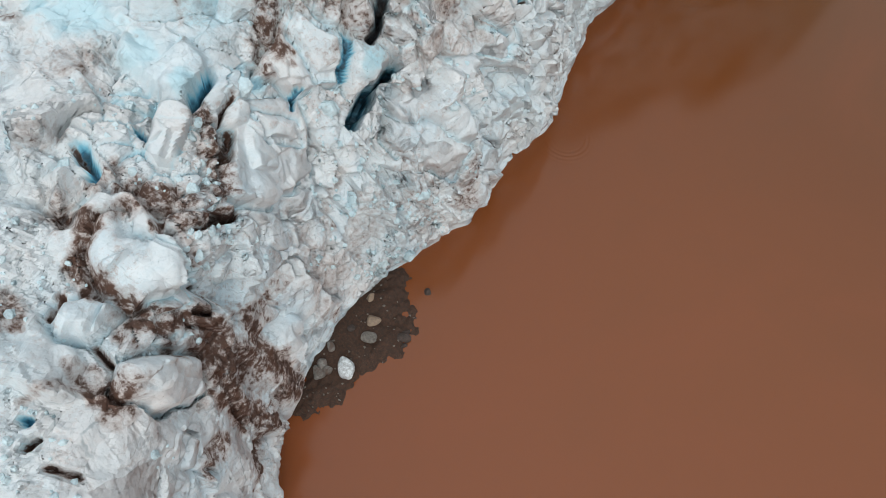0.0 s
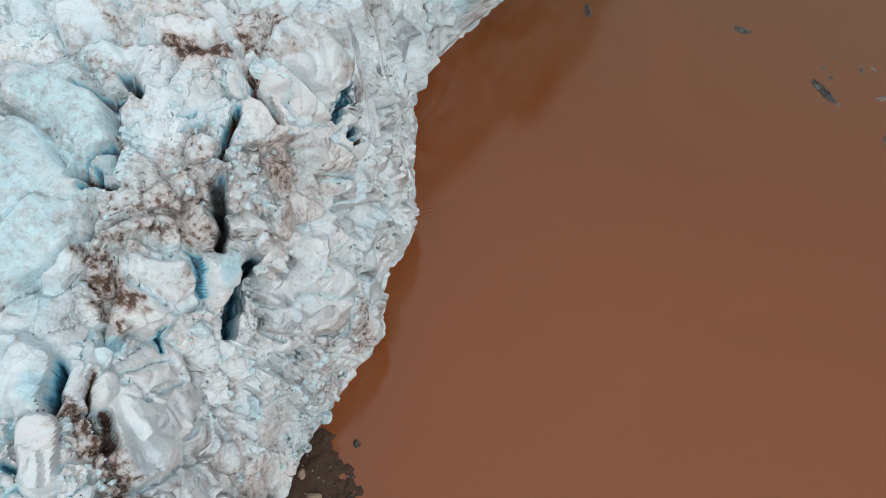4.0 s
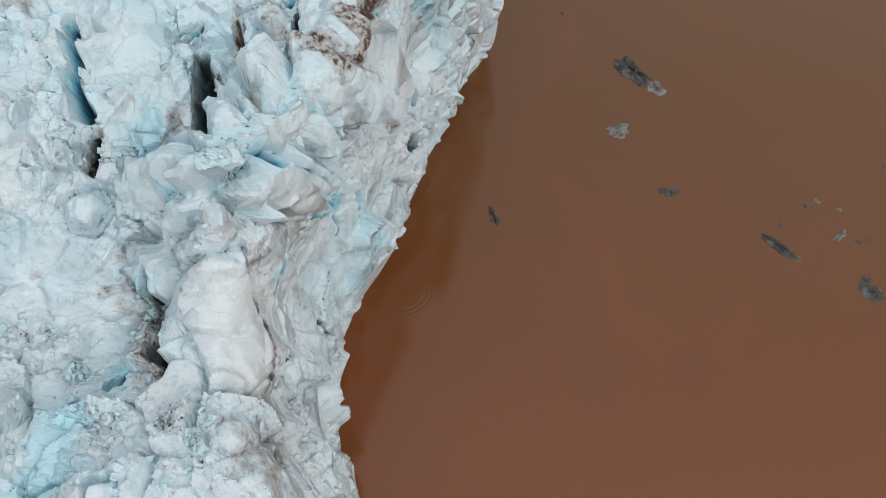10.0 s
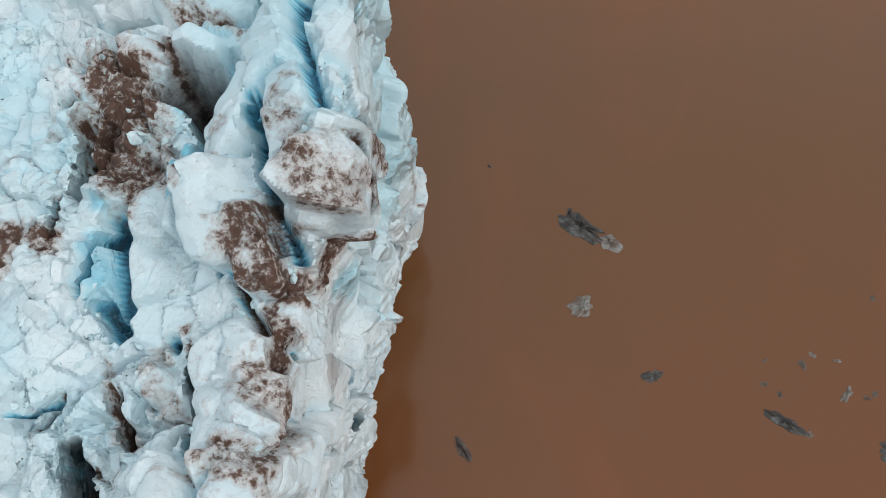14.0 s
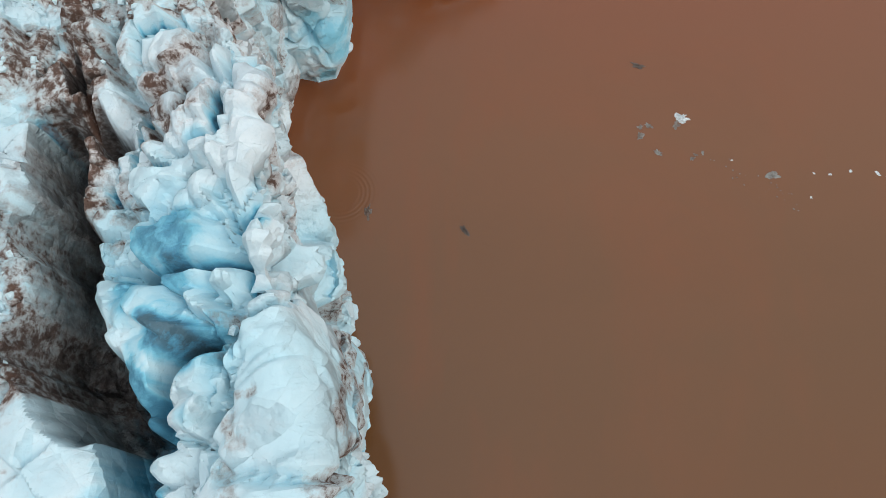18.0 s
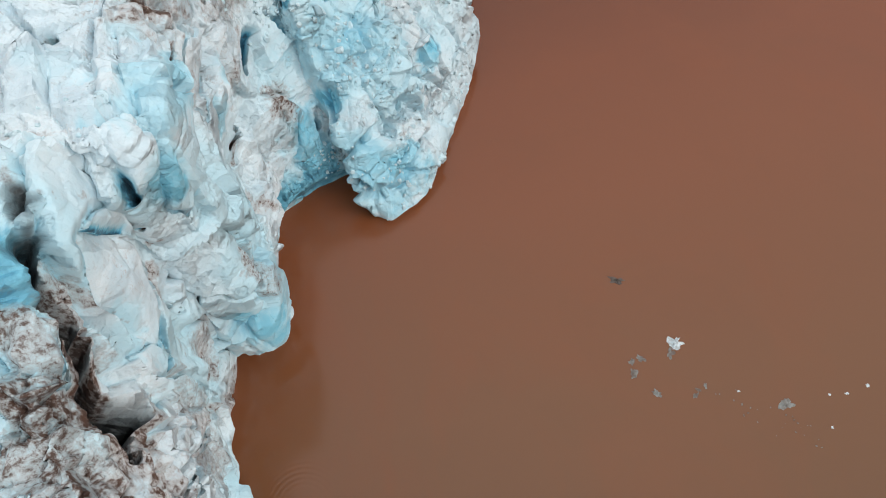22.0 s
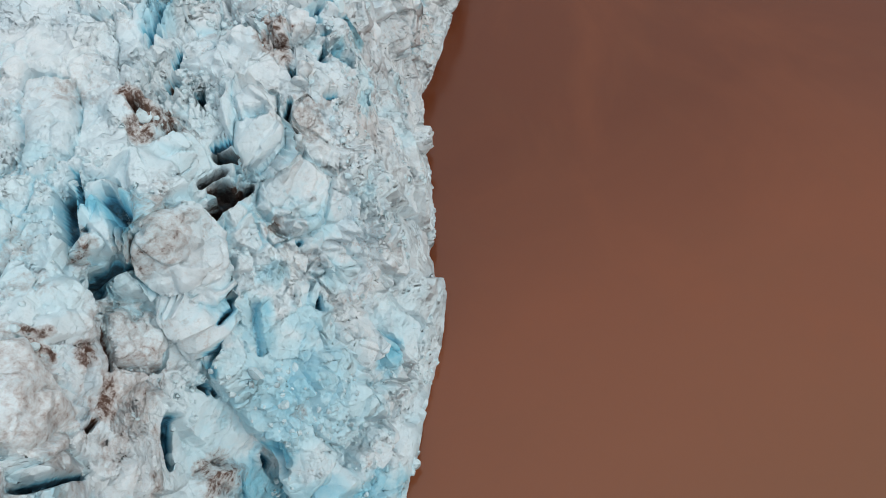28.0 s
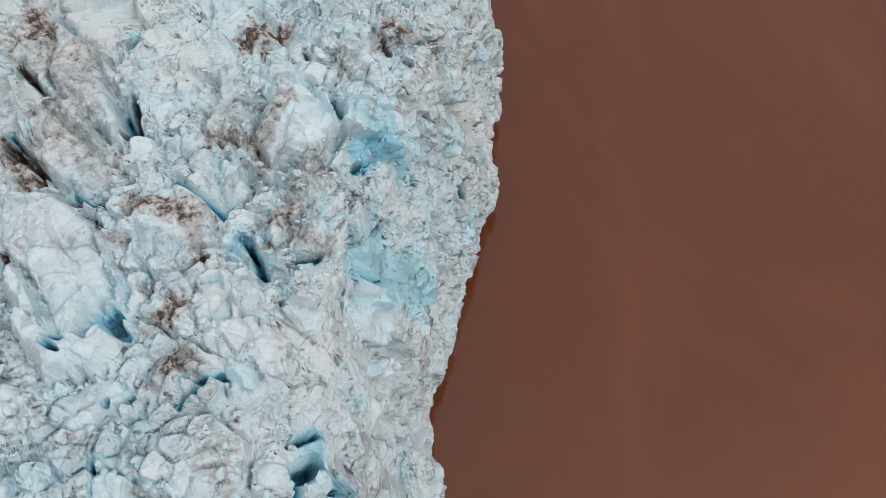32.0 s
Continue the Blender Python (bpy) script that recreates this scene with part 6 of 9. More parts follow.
calm(9.2, (-46.2, 36.3, 18.1), (-44.6, 38.6, 17.6))
block(3.0, 1.5, (-56.1, 28.4, 38.5))
block(3.0, 1, (-54.4, 39.8, 42.6))
calm(7.2, (-58.9, 86.2, 28.7), (-57.3, 78.2, 30.3))
crack(0.5, 6, 0.9, (-54.1, 45.5, 43.4), (-53.5, 42.3, 42.6), (-53.1, 40.9, 41.9))
crack(0.9, 9, 0.98, (-52.9, 38.7, 40.6), (-52.9, 35.2, 35.1))
crack(1.1, 10, 0.98, (-50.7, 36.1, 31.0), (-50.4, 32.3, 28.4), (-50.1, 27.9, 26.9))
crack(0.8, 7, 0.9, (-55.2, 49.3, 43.8), (-53.6, 48.1, 43.1), (-52.2, 47.5, 41.3))
crack(0.6, 5, 0.85, (-69.0, 39.6, 43.0), (-66.9, 40.1, 43.0), (-65.7, 42.1, 43.0))
crack(0.7, 5, 0.85, (-67.5, 43.6, 43.0), (-64.7, 42.7, 43.0))
crack(0.5, 4, 0.8, (-59.0, 42.2, 43.1), (-58.3, 43.5, 43.2))
crack(0.5, 3, 0.7, (-50.2, 57.7, 35.9), (-50.1, 54.6, 34.8))
crack(1.0, 4, 0.9, (-49.1, 56.0, 31.8), (-49.3, 54.4, 32.0))
crack(0.3, 3, 0.7, (-53.3, 31.3, 34.5), (-52.6, 29.9, 32.9))
crack(0.5, 5, 0.85, (-52.7, 23.7, 32.8), (-52.1, 22.2, 31.7))
crack(0.4, 3, 0.4, (-73.0, 53.7, 42.3), (-71.1, 54.3, 42.1))
crack(0.3, 3, 0.3, (-62.6, 36.0, 42.6), (-63.8, 31.7, 42.1))
crack(0.5, 3, 0.7, (-57.4, 81.2, 26.5), (-56.5, 79.7, 23.9))
crack(0.4, 2, 0.3, (-59.4, 83.1, 33.5), (-59.0, 82.1, 32.5))
dirt(1.6, 0.9, (-63.3, 49.1, 43.2), (-61.6, 49.5, 43.4))
dirt(2.2, 0.85, (-59.0, 50.6, 43.6))
dirt(2.2, 0.5, (-72.2, 48.7, 43.0), (-70.3, 48.2, 43.0))
dirt(6.7, 0.5, (-56.6, 36.5, 41.9), (-54.9, 35.9, 39.5))
dirt(3.0, 0.4, (-58.9, 35.0, 42.1))
dirt(3.3, 0.55, (-50.0, 44.8, 37.2), (-51.1, 45.4, 39.4))
dirt(1.7, 0.75, (-49.6, 43.9, 36.4))
dirt(3.0, 0.85, (-56.8, 24.2, 38.9), (-55.2, 24.0, 36.9))
dirt(1.5, 0.85, (-57.7, 26.2, 40.0))
dirt(3.7, 0.65, (-88.4, 58.3, 42.9))
dirt(3.6, 0.45, (-80.9, 54.9, 42.6))
dirt(2.2, 0.7, (-55.8, 56.8, 43.2), (-56.5, 55.6, 43.3))
dirt(1.7, 0.6, (-58.9, 53.7, 43.4))
dirt(2.1, 0.5, (-56.2, 42.0, 43.1))
dirt(3.4, 0.45, (-69.7, 52.7, 42.5))
dirt(3.4, 0.4, (-66.2, 52.5, 42.7))
dirt(5.7, 0.3, (-47.7, 41.3, 31.9))
dirt(4.0, 0.4, (-45.2, 33.0, 13.8))
dirt(1.4, 0.6, (-42.3, 39.8, 12.4))
dirt(1.4, 0.7, (-67.4, 78.7, 35.4))
dirt(1.2, 0.7, (-62.5, 36.7, 42.7))
dirt(1.1, 0.6, (-49.9, 39.4, 36.0))
dirt(1.6, 0.5, (-54.4, 52.7, 43.5))
dirt(3.8, 0.35, (-80.8, 61.9, 41.2))
dirt(4.2, 0.35, (-43.4, 33.6, 8.0))
dirt(3.0, 0.35, (-47.8, 47.7, 29.8))
blue(3.9, 0.3, (-71.0, 67.3, 38.5))
blue(3.8, 0.3, (-72.3, 42.7, 43.0))
blue(3.3, 0.2, (-52.0, 32.4, 32.1))
# fins and hollow
crack(1.4, 14, 0.1, (-71.9, 114.2, 38.9), (-71.1, 109.8, 38.3), (-69.7, 103.2, 36.2))
crack(0.9, 12, 1, (-60.5, 142.7, 45.9), (-59.8, 135.4, 45.0), (-58.8, 128.8, 43.8))
crack(0.9, 10, 0.6, (-53.5, 138.4, 49.3), (-53.1, 133.5, 48.2), (-51.5, 129.3, 46.3), (-51.4, 127.6, 45.1))
crack(1.2, 4, 0.8, (-68.1, 134.8, 44.0), (-72.2, 128.6, 41.7))
crack(0.6, 3, 0.9, (-72.2, 128.6, 41.7), (-71.9, 127.4, 41.4))
crack(0.8, 6, 0.1, (-61.1, 117.0, 41.6), (-60.1, 112.9, 43.1))
crack(0.5, 5, 0.2, (-48.1, 137.1, 50.7), (-48.2, 135.6, 47.7))
crack(0.7, 5, 0.3, (-56.8, 125.3, 43.0), (-54.4, 121.7, 42.7), (-53.4, 119.8, 41.9))
crack(0.5, 4, 0.2, (-68.1, 118.8, 39.5), (-67.6, 113.8, 39.1))
crack(0.6, 3, 0.6, (-73.8, 118.5, 39.3), (-76.5, 117.1, 39.0))
crack(1.0, 6, 0.9, (-50.0, 124.6, 24.4), (-49.9, 124.4, 22.2))
crack(1.3, 6, 0.9, (-50.5, 121.4, 17.8), (-50.4, 121.4, 16.6))
crack(0.6, 4, 1, (-59.6, 97.4, 45.5), (-59.8, 97.0, 46.1))
crack(1.0, 3, 0.9, (-55.9, 102.2, 26.2), (-55.8, 101.8, 23.3))
crack(0.5, 6, 0.9, (-71.3, 111.7, 38.6), (-70.9, 109.8, 38.3))
crack(1.9, 8, 0.3, (-72.2, 137.5, 43.6), (-72.2, 143.5, 44.2))
dirt(6.0, 0.9, (-68.3, 140.8, 45.0), (-67.5, 138.5, 44.8))
dirt(3.6, 0.85, (-81.9, 135.3, 40.7), (-79.4, 132.5, 41.0))
dirt(3.0, 0.85, (-75.6, 133.2, 42.1))
dirt(3.6, 0.85, (-81.1, 130.9, 40.4))
dirt(2.2, 0.9, (-54.3, 131.3, 46.7), (-53.0, 127.8, 45.1), (-52.2, 125.2, 43.7))
dirt(3.0, 0.95, (-49.4, 131.3, 43.3), (-49.3, 131.1, 41.6))
dirt(4.3, 0.7, (-46.5, 140.0, 44.1))
dirt(2.2, 0.5, (-50.1, 133.0, 48.7))
dirt(3.9, 0.8, (-86.6, 146.1, 41.0))
dirt(1.7, 0.6, (-55.6, 130.9, 45.9))
dirt(1.6, 0.85, (-55.2, 117.4, 43.3), (-54.5, 114.6, 42.2))
dirt(3.0, 0.7, (-56.8, 109.9, 45.3), (-56.4, 111.2, 44.9))
dirt(1.4, 0.85, (-61.6, 122.0, 41.0))
dirt(2.2, 0.5, (-64.3, 121.3, 40.3), (-62.8, 114.8, 41.1))
dirt(1.1, 0.5, (-69.5, 120.6, 39.8), (-68.8, 118.8, 39.5))
dirt(2.1, 0.6, (-67.2, 114.4, 39.2), (-67.3, 111.3, 39.1))
dirt(2.2, 0.8, (-53.9, 123.7, 43.0), (-53.5, 121.5, 42.7))
dirt(1.7, 0.8, (-51.8, 125.6, 43.4))
dirt(1.4, 0.4, (-52.7, 115.7, 28.9), (-51.7, 117.5, 21.8))
dirt(1.3, 0.5, (-61.5, 103.9, 45.5), (-60.2, 101.0, 47.8))
dirt(2.1, 0.5, (-72.9, 106.9, 37.2), (-73.0, 103.4, 35.0))
dirt(1.8, 0.7, (-41.7, 149.5, 3.7))
dirt(2.4, 0.6, (-66.4, 137.7, 44.8))
dirt(1.9, 0.4, (-78.2, 142.6, 42.2))
dirt(0.4, 0.5, (-58.1, 101.8, 44.6), (-58.1, 100.9, 42.9))
block(8.7, 3, (-56.4, 105.5, 40.8), (-55.8, 108.6, 42.0))
block(3.8, 3, (-60.8, 106.0, 45.0))
block(2.5, 2, (-52.5, 116.6, 28.4), (-52.5, 116.1, 28.0))
block(2.9, 2.5, (-69.8, 100.5, 35.6), (-67.7, 98.2, 39.4))
block(1.7, 2, (-63.1, 97.0, 47.8), (-62.6, 96.4, 48.4))
block(8.6, 2.5, (-75.6, 99.5, 31.9), (-74.0, 99.0, 31.6))
block(2.5, 2.5, (-62.2, 94.1, 48.3), (-62.4, 93.4, 47.8))
block(1.8, 3, (-61.9, 136.6, 44.7), (-61.0, 132.6, 43.9))
block(2.8, 3, (-57.4, 135.0, 46.2), (-55.4, 127.0, 44.2))
block(4.0, 2.5, (-50.2, 133.8, 49.3), (-49.8, 131.1, 46.0))
block(6.3, 2, (-56.9, 120.2, 42.3), (-54.9, 115.3, 43.9))
block(6.2, 2, (-58.9, 96.7, 40.0), (-57.5, 99.8, 36.3))
calm(10.7, (-77.2, 108.2, 37.6))
calm(6.9, (-79.0, 123.5, 39.6))
block(3.1, 1.5, (-76.6, 142.4, 42.6), (-76.2, 141.9, 42.8))
block(2.9, 1.5, (-76.6, 130.3, 41.3), (-76.2, 129.9, 41.3))
blue(4.1, 0.3, (-48.8, 130.9, 35.1), (-48.1, 131.8, 29.3))
blue(2.9, 0.4, (-70.2, 132.0, 42.9), (-69.8, 128.5, 41.9))
blue(3.1, 0.3, (-67.9, 104.9, 38.2))
blue(2.6, 0.35, (-60.1, 96.8, 46.9))
blue(3.2, 0.3, (-70.6, 99.9, 34.4))
# caves and stained blocks
calm(12.6, (-42.1, 321.3, 53.4), (-39.2, 311.4, 53.3))
block(6.1, 3, (-20.2, 308.7, 49.7), (-21.0, 305.6, 46.8))
block(9.7, 3, (-32.6, 293.9, 46.4), (-33.3, 289.3, 41.0))
block(3.0, 2, (-37.9, 301.3, 52.3), (-37.8, 300.9, 52.3))
block(1.8, 2, (-40.8, 300.6, 52.6), (-40.8, 299.1, 52.4))
block(3.0, 2, (-38.5, 297.1, 52.1), (-38.4, 296.7, 52.0))
block(2.4, 1.5, (-35.2, 299.0, 51.9), (-35.1, 298.6, 51.8))
block(4.1, 1.5, (-42.2, 289.9, 49.7), (-42.0, 290.0, 49.5))
block(3.8, 1.5, (-38.9, 288.0, 41.8), (-38.9, 287.5, 41.2))
block(2.9, 1, (-43.2, 286.9, 49.3), (-42.5, 287.4, 48.2))
block(5.5, 2, (-46.3, 275.2, 53.2), (-46.1, 275.0, 52.6))
crack(1.7, 6, 0.9, (-29.0, 322.8, 51.9), (-28.0, 321.6, 51.7))
crack(1.5, 8, 0.9, (-28.1, 314.6, 51.1), (-28.0, 313.8, 50.9))
crack(0.7, 5, 0.9, (-25.2, 312.5, 50.3), (-24.9, 311.0, 50.1))
crack(1.1, 8, 0.3, (-25.3, 305.6, 48.2), (-23.2, 306.6, 48.2))
crack(2.7, 12, 0.1, (-25.7, 301.6, 45.4), (-25.4, 300.9, 44.5))
crack(2.4, 10, 0.95, (-39.8, 291.7, 47.7), (-37.8, 293.8, 48.4))
crack(0.9, 6, 0.95, (-34.9, 284.4, 30.4), (-32.4, 286.4, 36.6), (-31.5, 287.2, 37.2))
crack(1.3, 4, 0.9, (-31.2, 289.0, 39.3), (-28.9, 291.1, 39.2))
crack(3.1, 3, 0.9, (-7.6, 319.5, 44.5), (-5.3, 320.5, 40.5))
crack(0.7, 5, 0.95, (-9.3, 316.5, 45.9), (-8.3, 318.8, 45.5))
crack(0.7, 5, 0.7, (-15.8, 307.9, 47.1), (-14.9, 309.3, 48.3))
crack(0.7, 4, 0.9, (-19.3, 297.0, 36.0), (-19.1, 297.2, 36.0))
crack(0.6, 4, 0.9, (-19.4, 291.1, 29.2), (-19.0, 291.9, 29.7))
crack(0.5, 3, 0.8, (-27.7, 293.4, 40.1), (-27.5, 292.4, 39.0))
crack(0.6, 5, 0.8, (-39.6, 296.8, 52.2), (-39.6, 303.8, 52.8))
crack(0.8, 3, 0.95, (-47.2, 271.3, 53.8), (-45.3, 273.2, 46.7))
crack(1.6, 3, 0.8, (-33.2, 277.9, 15.2), (-33.0, 277.3, 13.7))
crack(1.1, 3, 0.6, (-39.3, 281.3, 33.1), (-40.3, 278.1, 30.5))
crack(0.5, 3, 0.1, (-31.9, 309.4, 51.5), (-32.7, 311.8, 52.1))
crack(0.6, 3, 0.2, (-42.1, 284.4, 44.4), (-41.0, 288.2, 46.0))
dirt(1.5, 0.85, (-32.2, 312.0, 51.9), (-31.5, 309.2, 51.3))
dirt(1.3, 0.8, (-33.1, 313.2, 52.3))
dirt(2.1, 0.9, (-45.7, 282.8, 53.1), (-45.3, 281.5, 51.9))
dirt(3.4, 0.9, (-43.5, 284.6, 48.0))
dirt(3.5, 0.85, (-43.1, 280.5, 43.4))
dirt(1.6, 0.8, (-45.8, 286.1, 54.0), (-45.1, 285.8, 52.6))
dirt(2.3, 0.6, (-40.5, 293.8, 50.9), (-40.0, 295.4, 51.7))
dirt(4.3, 0.7, (-39.2, 276.3, 23.0))
dirt(4.4, 0.4, (-37.2, 276.8, 19.1))
dirt(2.4, 0.5, (-34.1, 294.9, 48.8))
dirt(2.6, 0.35, (-27.8, 307.3, 50.1))
dirt(2.1, 0.7, (-21.6, 298.4, 39.0))
dirt(2.9, 0.5, (-14.8, 322.3, 49.5))
dirt(2.2, 0.4, (-26.2, 280.1, 24.0))
dirt(1.9, 0.6, (-40.4, 283.1, 38.4))
dirt(3.3, 0.3, (-44.5, 291.7, 53.1))
dirt(2.1, 0.3, (-45.3, 277.3, 50.6))
dirt(3.9, 0.25, (-38.4, 314.8, 53.1))
dirt(3.4, 0.3, (-46.0, 296.2, 53.5))
dirt(2.6, 0.4, (-41.0, 279.3, 34.7))
blue(6.3, 0.4, (-26.8, 289.4, 35.1), (-26.4, 287.3, 32.6))
blue(4.6, 0.6, (-6.9, 319.5, 43.3))
blue(5.8, 0.4, (-12.7, 286.1, 15.4))
blue(6.5, 0.3, (-16.5, 299.7, 37.4))
blue(4.8, 0.35, (-5.8, 315.2, 37.0))
blue(8.9, 0.3, (-20.5, 290.0, 29.2))
blue(6.1, 0.35, (-32.6, 278.7, 17.7))
blue(3.6, 0.5, (-38.2, 299.1, 52.1))
blue(5.7, 0.3, (2.8, 329.6, 21.7))
blue(4.0, 0.4, (-29.7, 290.1, 39.3))
# northern blocks
calm(10.4, (-30.5, 362.2, 49.7), (-25.1, 352.0, 49.2))
block(8.5, 3, (-30.2, 363.8, 49.7), (-22.7, 352.0, 49.1))
block(5.0, 3, (-25.2, 376.2, 50.0), (-21.0, 368.2, 49.4))
block(8.3, 1.5, (3.3, 367.8, 47.9), (5.9, 369.4, 47.7))
calm(11.3, (2.0, 337.0, 30.0), (2.2, 341.8, 32.8))
block(3.3, 2, (-12.9, 319.6, 49.5), (-12.8, 319.1, 49.5))
block(4.3, 1, (-14.6, 369.1, 49.2), (-14.3, 369.0, 49.2))
block(8.2, 2, (-12.9, 359.1, 49.0), (-12.8, 358.1, 49.0))
block(3.6, 1, (-26.0, 339.3, 49.4), (-25.5, 339.1, 49.4))
block(4.9, 2, (-33.3, 329.2, 52.1), (-33.0, 328.5, 52.1))
crack(0.8, 8, 0.5, (-29.0, 376.6, 50.0), (-25.9, 369.8, 49.7))
crack(1.2, 8, 0.6, (-15.6, 376.2, 49.6), (-15.1, 371.1, 49.3))
crack(1.0, 5, 0.9, (-22.9, 365.2, 49.4), (-20.5, 363.0, 49.2))
crack(1.9, 4, 0.9, (-20.3, 348.0, 49.0), (-20.3, 346.4, 49.0))
crack(0.7, 4, 0.9, (-11.8, 364.3, 49.0), (-7.2, 357.6, 48.3))
crack(0.8, 5, 0.9, (-5.9, 354.6, 47.7), (-4.7, 350.6, 47.1))
crack(0.8, 5, 0.8, (9.2, 370.7, 47.2), (9.6, 368.8, 46.9))
crack(1.3, 3, 0.9, (-31.0, 358.1, 49.6), (-30.8, 356.4, 49.5))
crack(0.6, 3, 0.9, (-27.1, 346.4, 49.3), (-26.1, 345.3, 49.2))
crack(0.5, 3, 0.9, (-16.0, 335.8, 48.9), (-12.6, 338.1, 48.6), (-11.2, 338.0, 48.4))
crack(1.4, 7, 0.95, (-7.6, 325.3, 47.5), (-7.9, 322.5, 46.9))
crack(0.6, 3, 0.9, (-7.1, 329.2, 47.6), (-4.3, 330.8, 43.1))
crack(0.8, 4, 0.9, (-27.9, 328.1, 51.1), (-25.8, 328.8, 50.7), (-22.8, 328.8, 50.1))
crack(0.9, 5, 0.95, (-27.9, 323.3, 51.5), (-26.6, 326.6, 50.9))
crack(1.5, 4, 0.9, (25.8, 368.7, 20.5), (26.0, 368.6, 19.7))
crack(1.0, 3, 0.9, (17.3, 364.0, 33.9), (17.6, 364.5, 34.2))
crack(0.8, 4, 0.8, (3.2, 347.6, 37.3), (3.5, 347.5, 36.6))
crack(0.5, 4, 0.8, (-13.5, 314.1, 49.9), (-12.9, 314.4, 49.8))
crack(0.6, 3, 0.8, (-26.9, 317.0, 51.2), (-25.8, 319.4, 51.1))
crack(0.5, 3, 0.9, (-24.7, 333.1, 49.9), (-24.6, 332.6, 50.0))
crack(0.7, 3, 0.8, (-0.4, 350.3, 45.8), (2.3, 351.1, 43.1))
dirt(2.8, 0.7, (-15.9, 361.0, 49.0), (-13.4, 359.7, 49.0))
dirt(2.7, 0.6, (-11.1, 357.6, 48.8))
dirt(3.6, 0.6, (-5.2, 368.8, 49.0), (-2.2, 366.1, 48.6))
dirt(3.1, 0.7, (-15.1, 341.1, 48.8), (-14.2, 340.1, 48.7))
dirt(1.5, 0.85, (-14.9, 347.0, 48.8), (-14.5, 346.0, 48.7))
dirt(1.6, 0.8, (-10.5, 352.4, 48.2))
dirt(2.2, 0.75, (-14.6, 319.1, 49.7), (-13.8, 317.5, 49.7))
dirt(1.0, 0.8, (-11.0, 333.9, 48.6))
dirt(3.5, 0.6, (-0.8, 355.3, 47.1))
dirt(1.4, 0.9, (-3.6, 352.5, 47.1))
dirt(3.5, 0.35, (-12.3, 330.4, 48.9))
dirt(2.8, 0.5, (1.3, 353.4, 46.2))
dirt(4.4, 0.4, (-21.7, 378.2, 49.9))
dirt(5.0, 0.4, (-24.5, 373.1, 49.8))
dirt(2.9, 0.5, (-28.7, 379.6, 50.0))
dirt(2.1, 0.5, (-17.8, 367.3, 49.2))
dirt(2.7, 0.4, (11.5, 347.7, 16.9), (10.3, 344.8, 13.8))
dirt(2.2, 0.6, (-1.3, 362.5, 47.9))
dirt(3.6, 0.4, (1.3, 358.2, 47.1))
dirt(2.6, 0.4, (-16.6, 350.7, 49.0))
dirt(2.1, 0.7, (-13.6, 315.8, 49.8))
dirt(1.7, 0.4, (-21.0, 330.0, 49.5))
dirt(4.0, 0.4, (18.7, 370.7, 42.8))
dirt(1.7, 0.4, (-13.0, 326.6, 49.1))
blue(4.6, 0.5, (11.6, 363.9, 44.2))
blue(10.5, 0.4, (8.9, 353.0, 33.4), (13.6, 353.4, 22.7))
blue(4.4, 0.4, (12.4, 350.3, 19.5))
blue(3.9, 0.5, (-5.0, 325.5, 42.5), (-3.8, 324.3, 39.0))
blue(3.3, 0.4, (-27.2, 326.1, 51.1))
blue(3.9, 0.3, (-4.3, 319.0, 36.5))
blue(4.5, 0.35, (5.7, 351.6, 38.1))
# debris by the gash
dirt(7.4, 0.7, (-59.1, 233.6, 49.5), (-58.2, 227.0, 46.0))
dirt(3.2, 0.9, (-58.1, 231.3, 42.1), (-57.2, 226.0, 40.1))
dirt(4.6, 0.8, (-56.3, 225.5, 33.9))
dirt(5.2, 0.7, (-59.6, 221.6, 51.5))
dirt(3.6, 0.6, (-59.9, 228.3, 52.9))

# ---- the larger seracs, from south to north ----
# south end
slab(1.2, 0.5, 1.4, (-57.2, 27.4, 39.7), (-55.1, 29.5, 37.2), (-53.9, 30.7, 35.5), (-51.9, 28.9, 31.3), (-52.7, 23.0, 32.7), (-54.1, 22.0, 35.3), (-54.2, 19.4, 35.8), (-56.4, 25.6, 38.5))
slab(1.5, 0.3, 1.2, (-53.9, 31.7, 35.6), (-52.6, 34.4, 34.1), (-50.8, 36.1, 31.3), (-50.8, 28.8, 28.8), (-52.1, 29.8, 31.8))
slab(1, 0.4, 0.8, (-53.3, 16.3, 35.8), (-52.6, 23.5, 32.5), (-50.5, 22.9, 28.3), (-48.5, 21.0, 24.1), (-45.4, 12.6, 27.8), (-44.9, 8.8, 33.9), (-48.6, 11.6, 34.8))
slab(1.8, 0.8, 1.4, (-46.8, -1.5, 39.3), (-46.2, 0.8, 38.4), (-43.7, -0.2, 37.8), (-41.0, 2.5, 36.8), (-39.2, 1.0, 35.2), (-37.8, -3.3, 37.1), (-40.3, -4.9, 37.7), (-44.3, -3.8, 38.8))
slab(1.5, 0.6, 1.4, (-41.7, -8.6, 39.2), (-41.3, -5.7, 38.1), (-39.0, -3.7, 37.3), (-37.6, -7.5, 37.7), (-38.9, -9.2, 38.4), (-40.7, -9.5, 39.1))
slab(1.5, 0.5, 1.6, (-34.5, -5.9, 36.2), (-34.8, -2.5, 30.5), (-32.4, -3.4, 26.0), (-31.0, -6.9, 31.6), (-32.1, -8.5, 36.3), (-34.9, -7.5, 37.4))
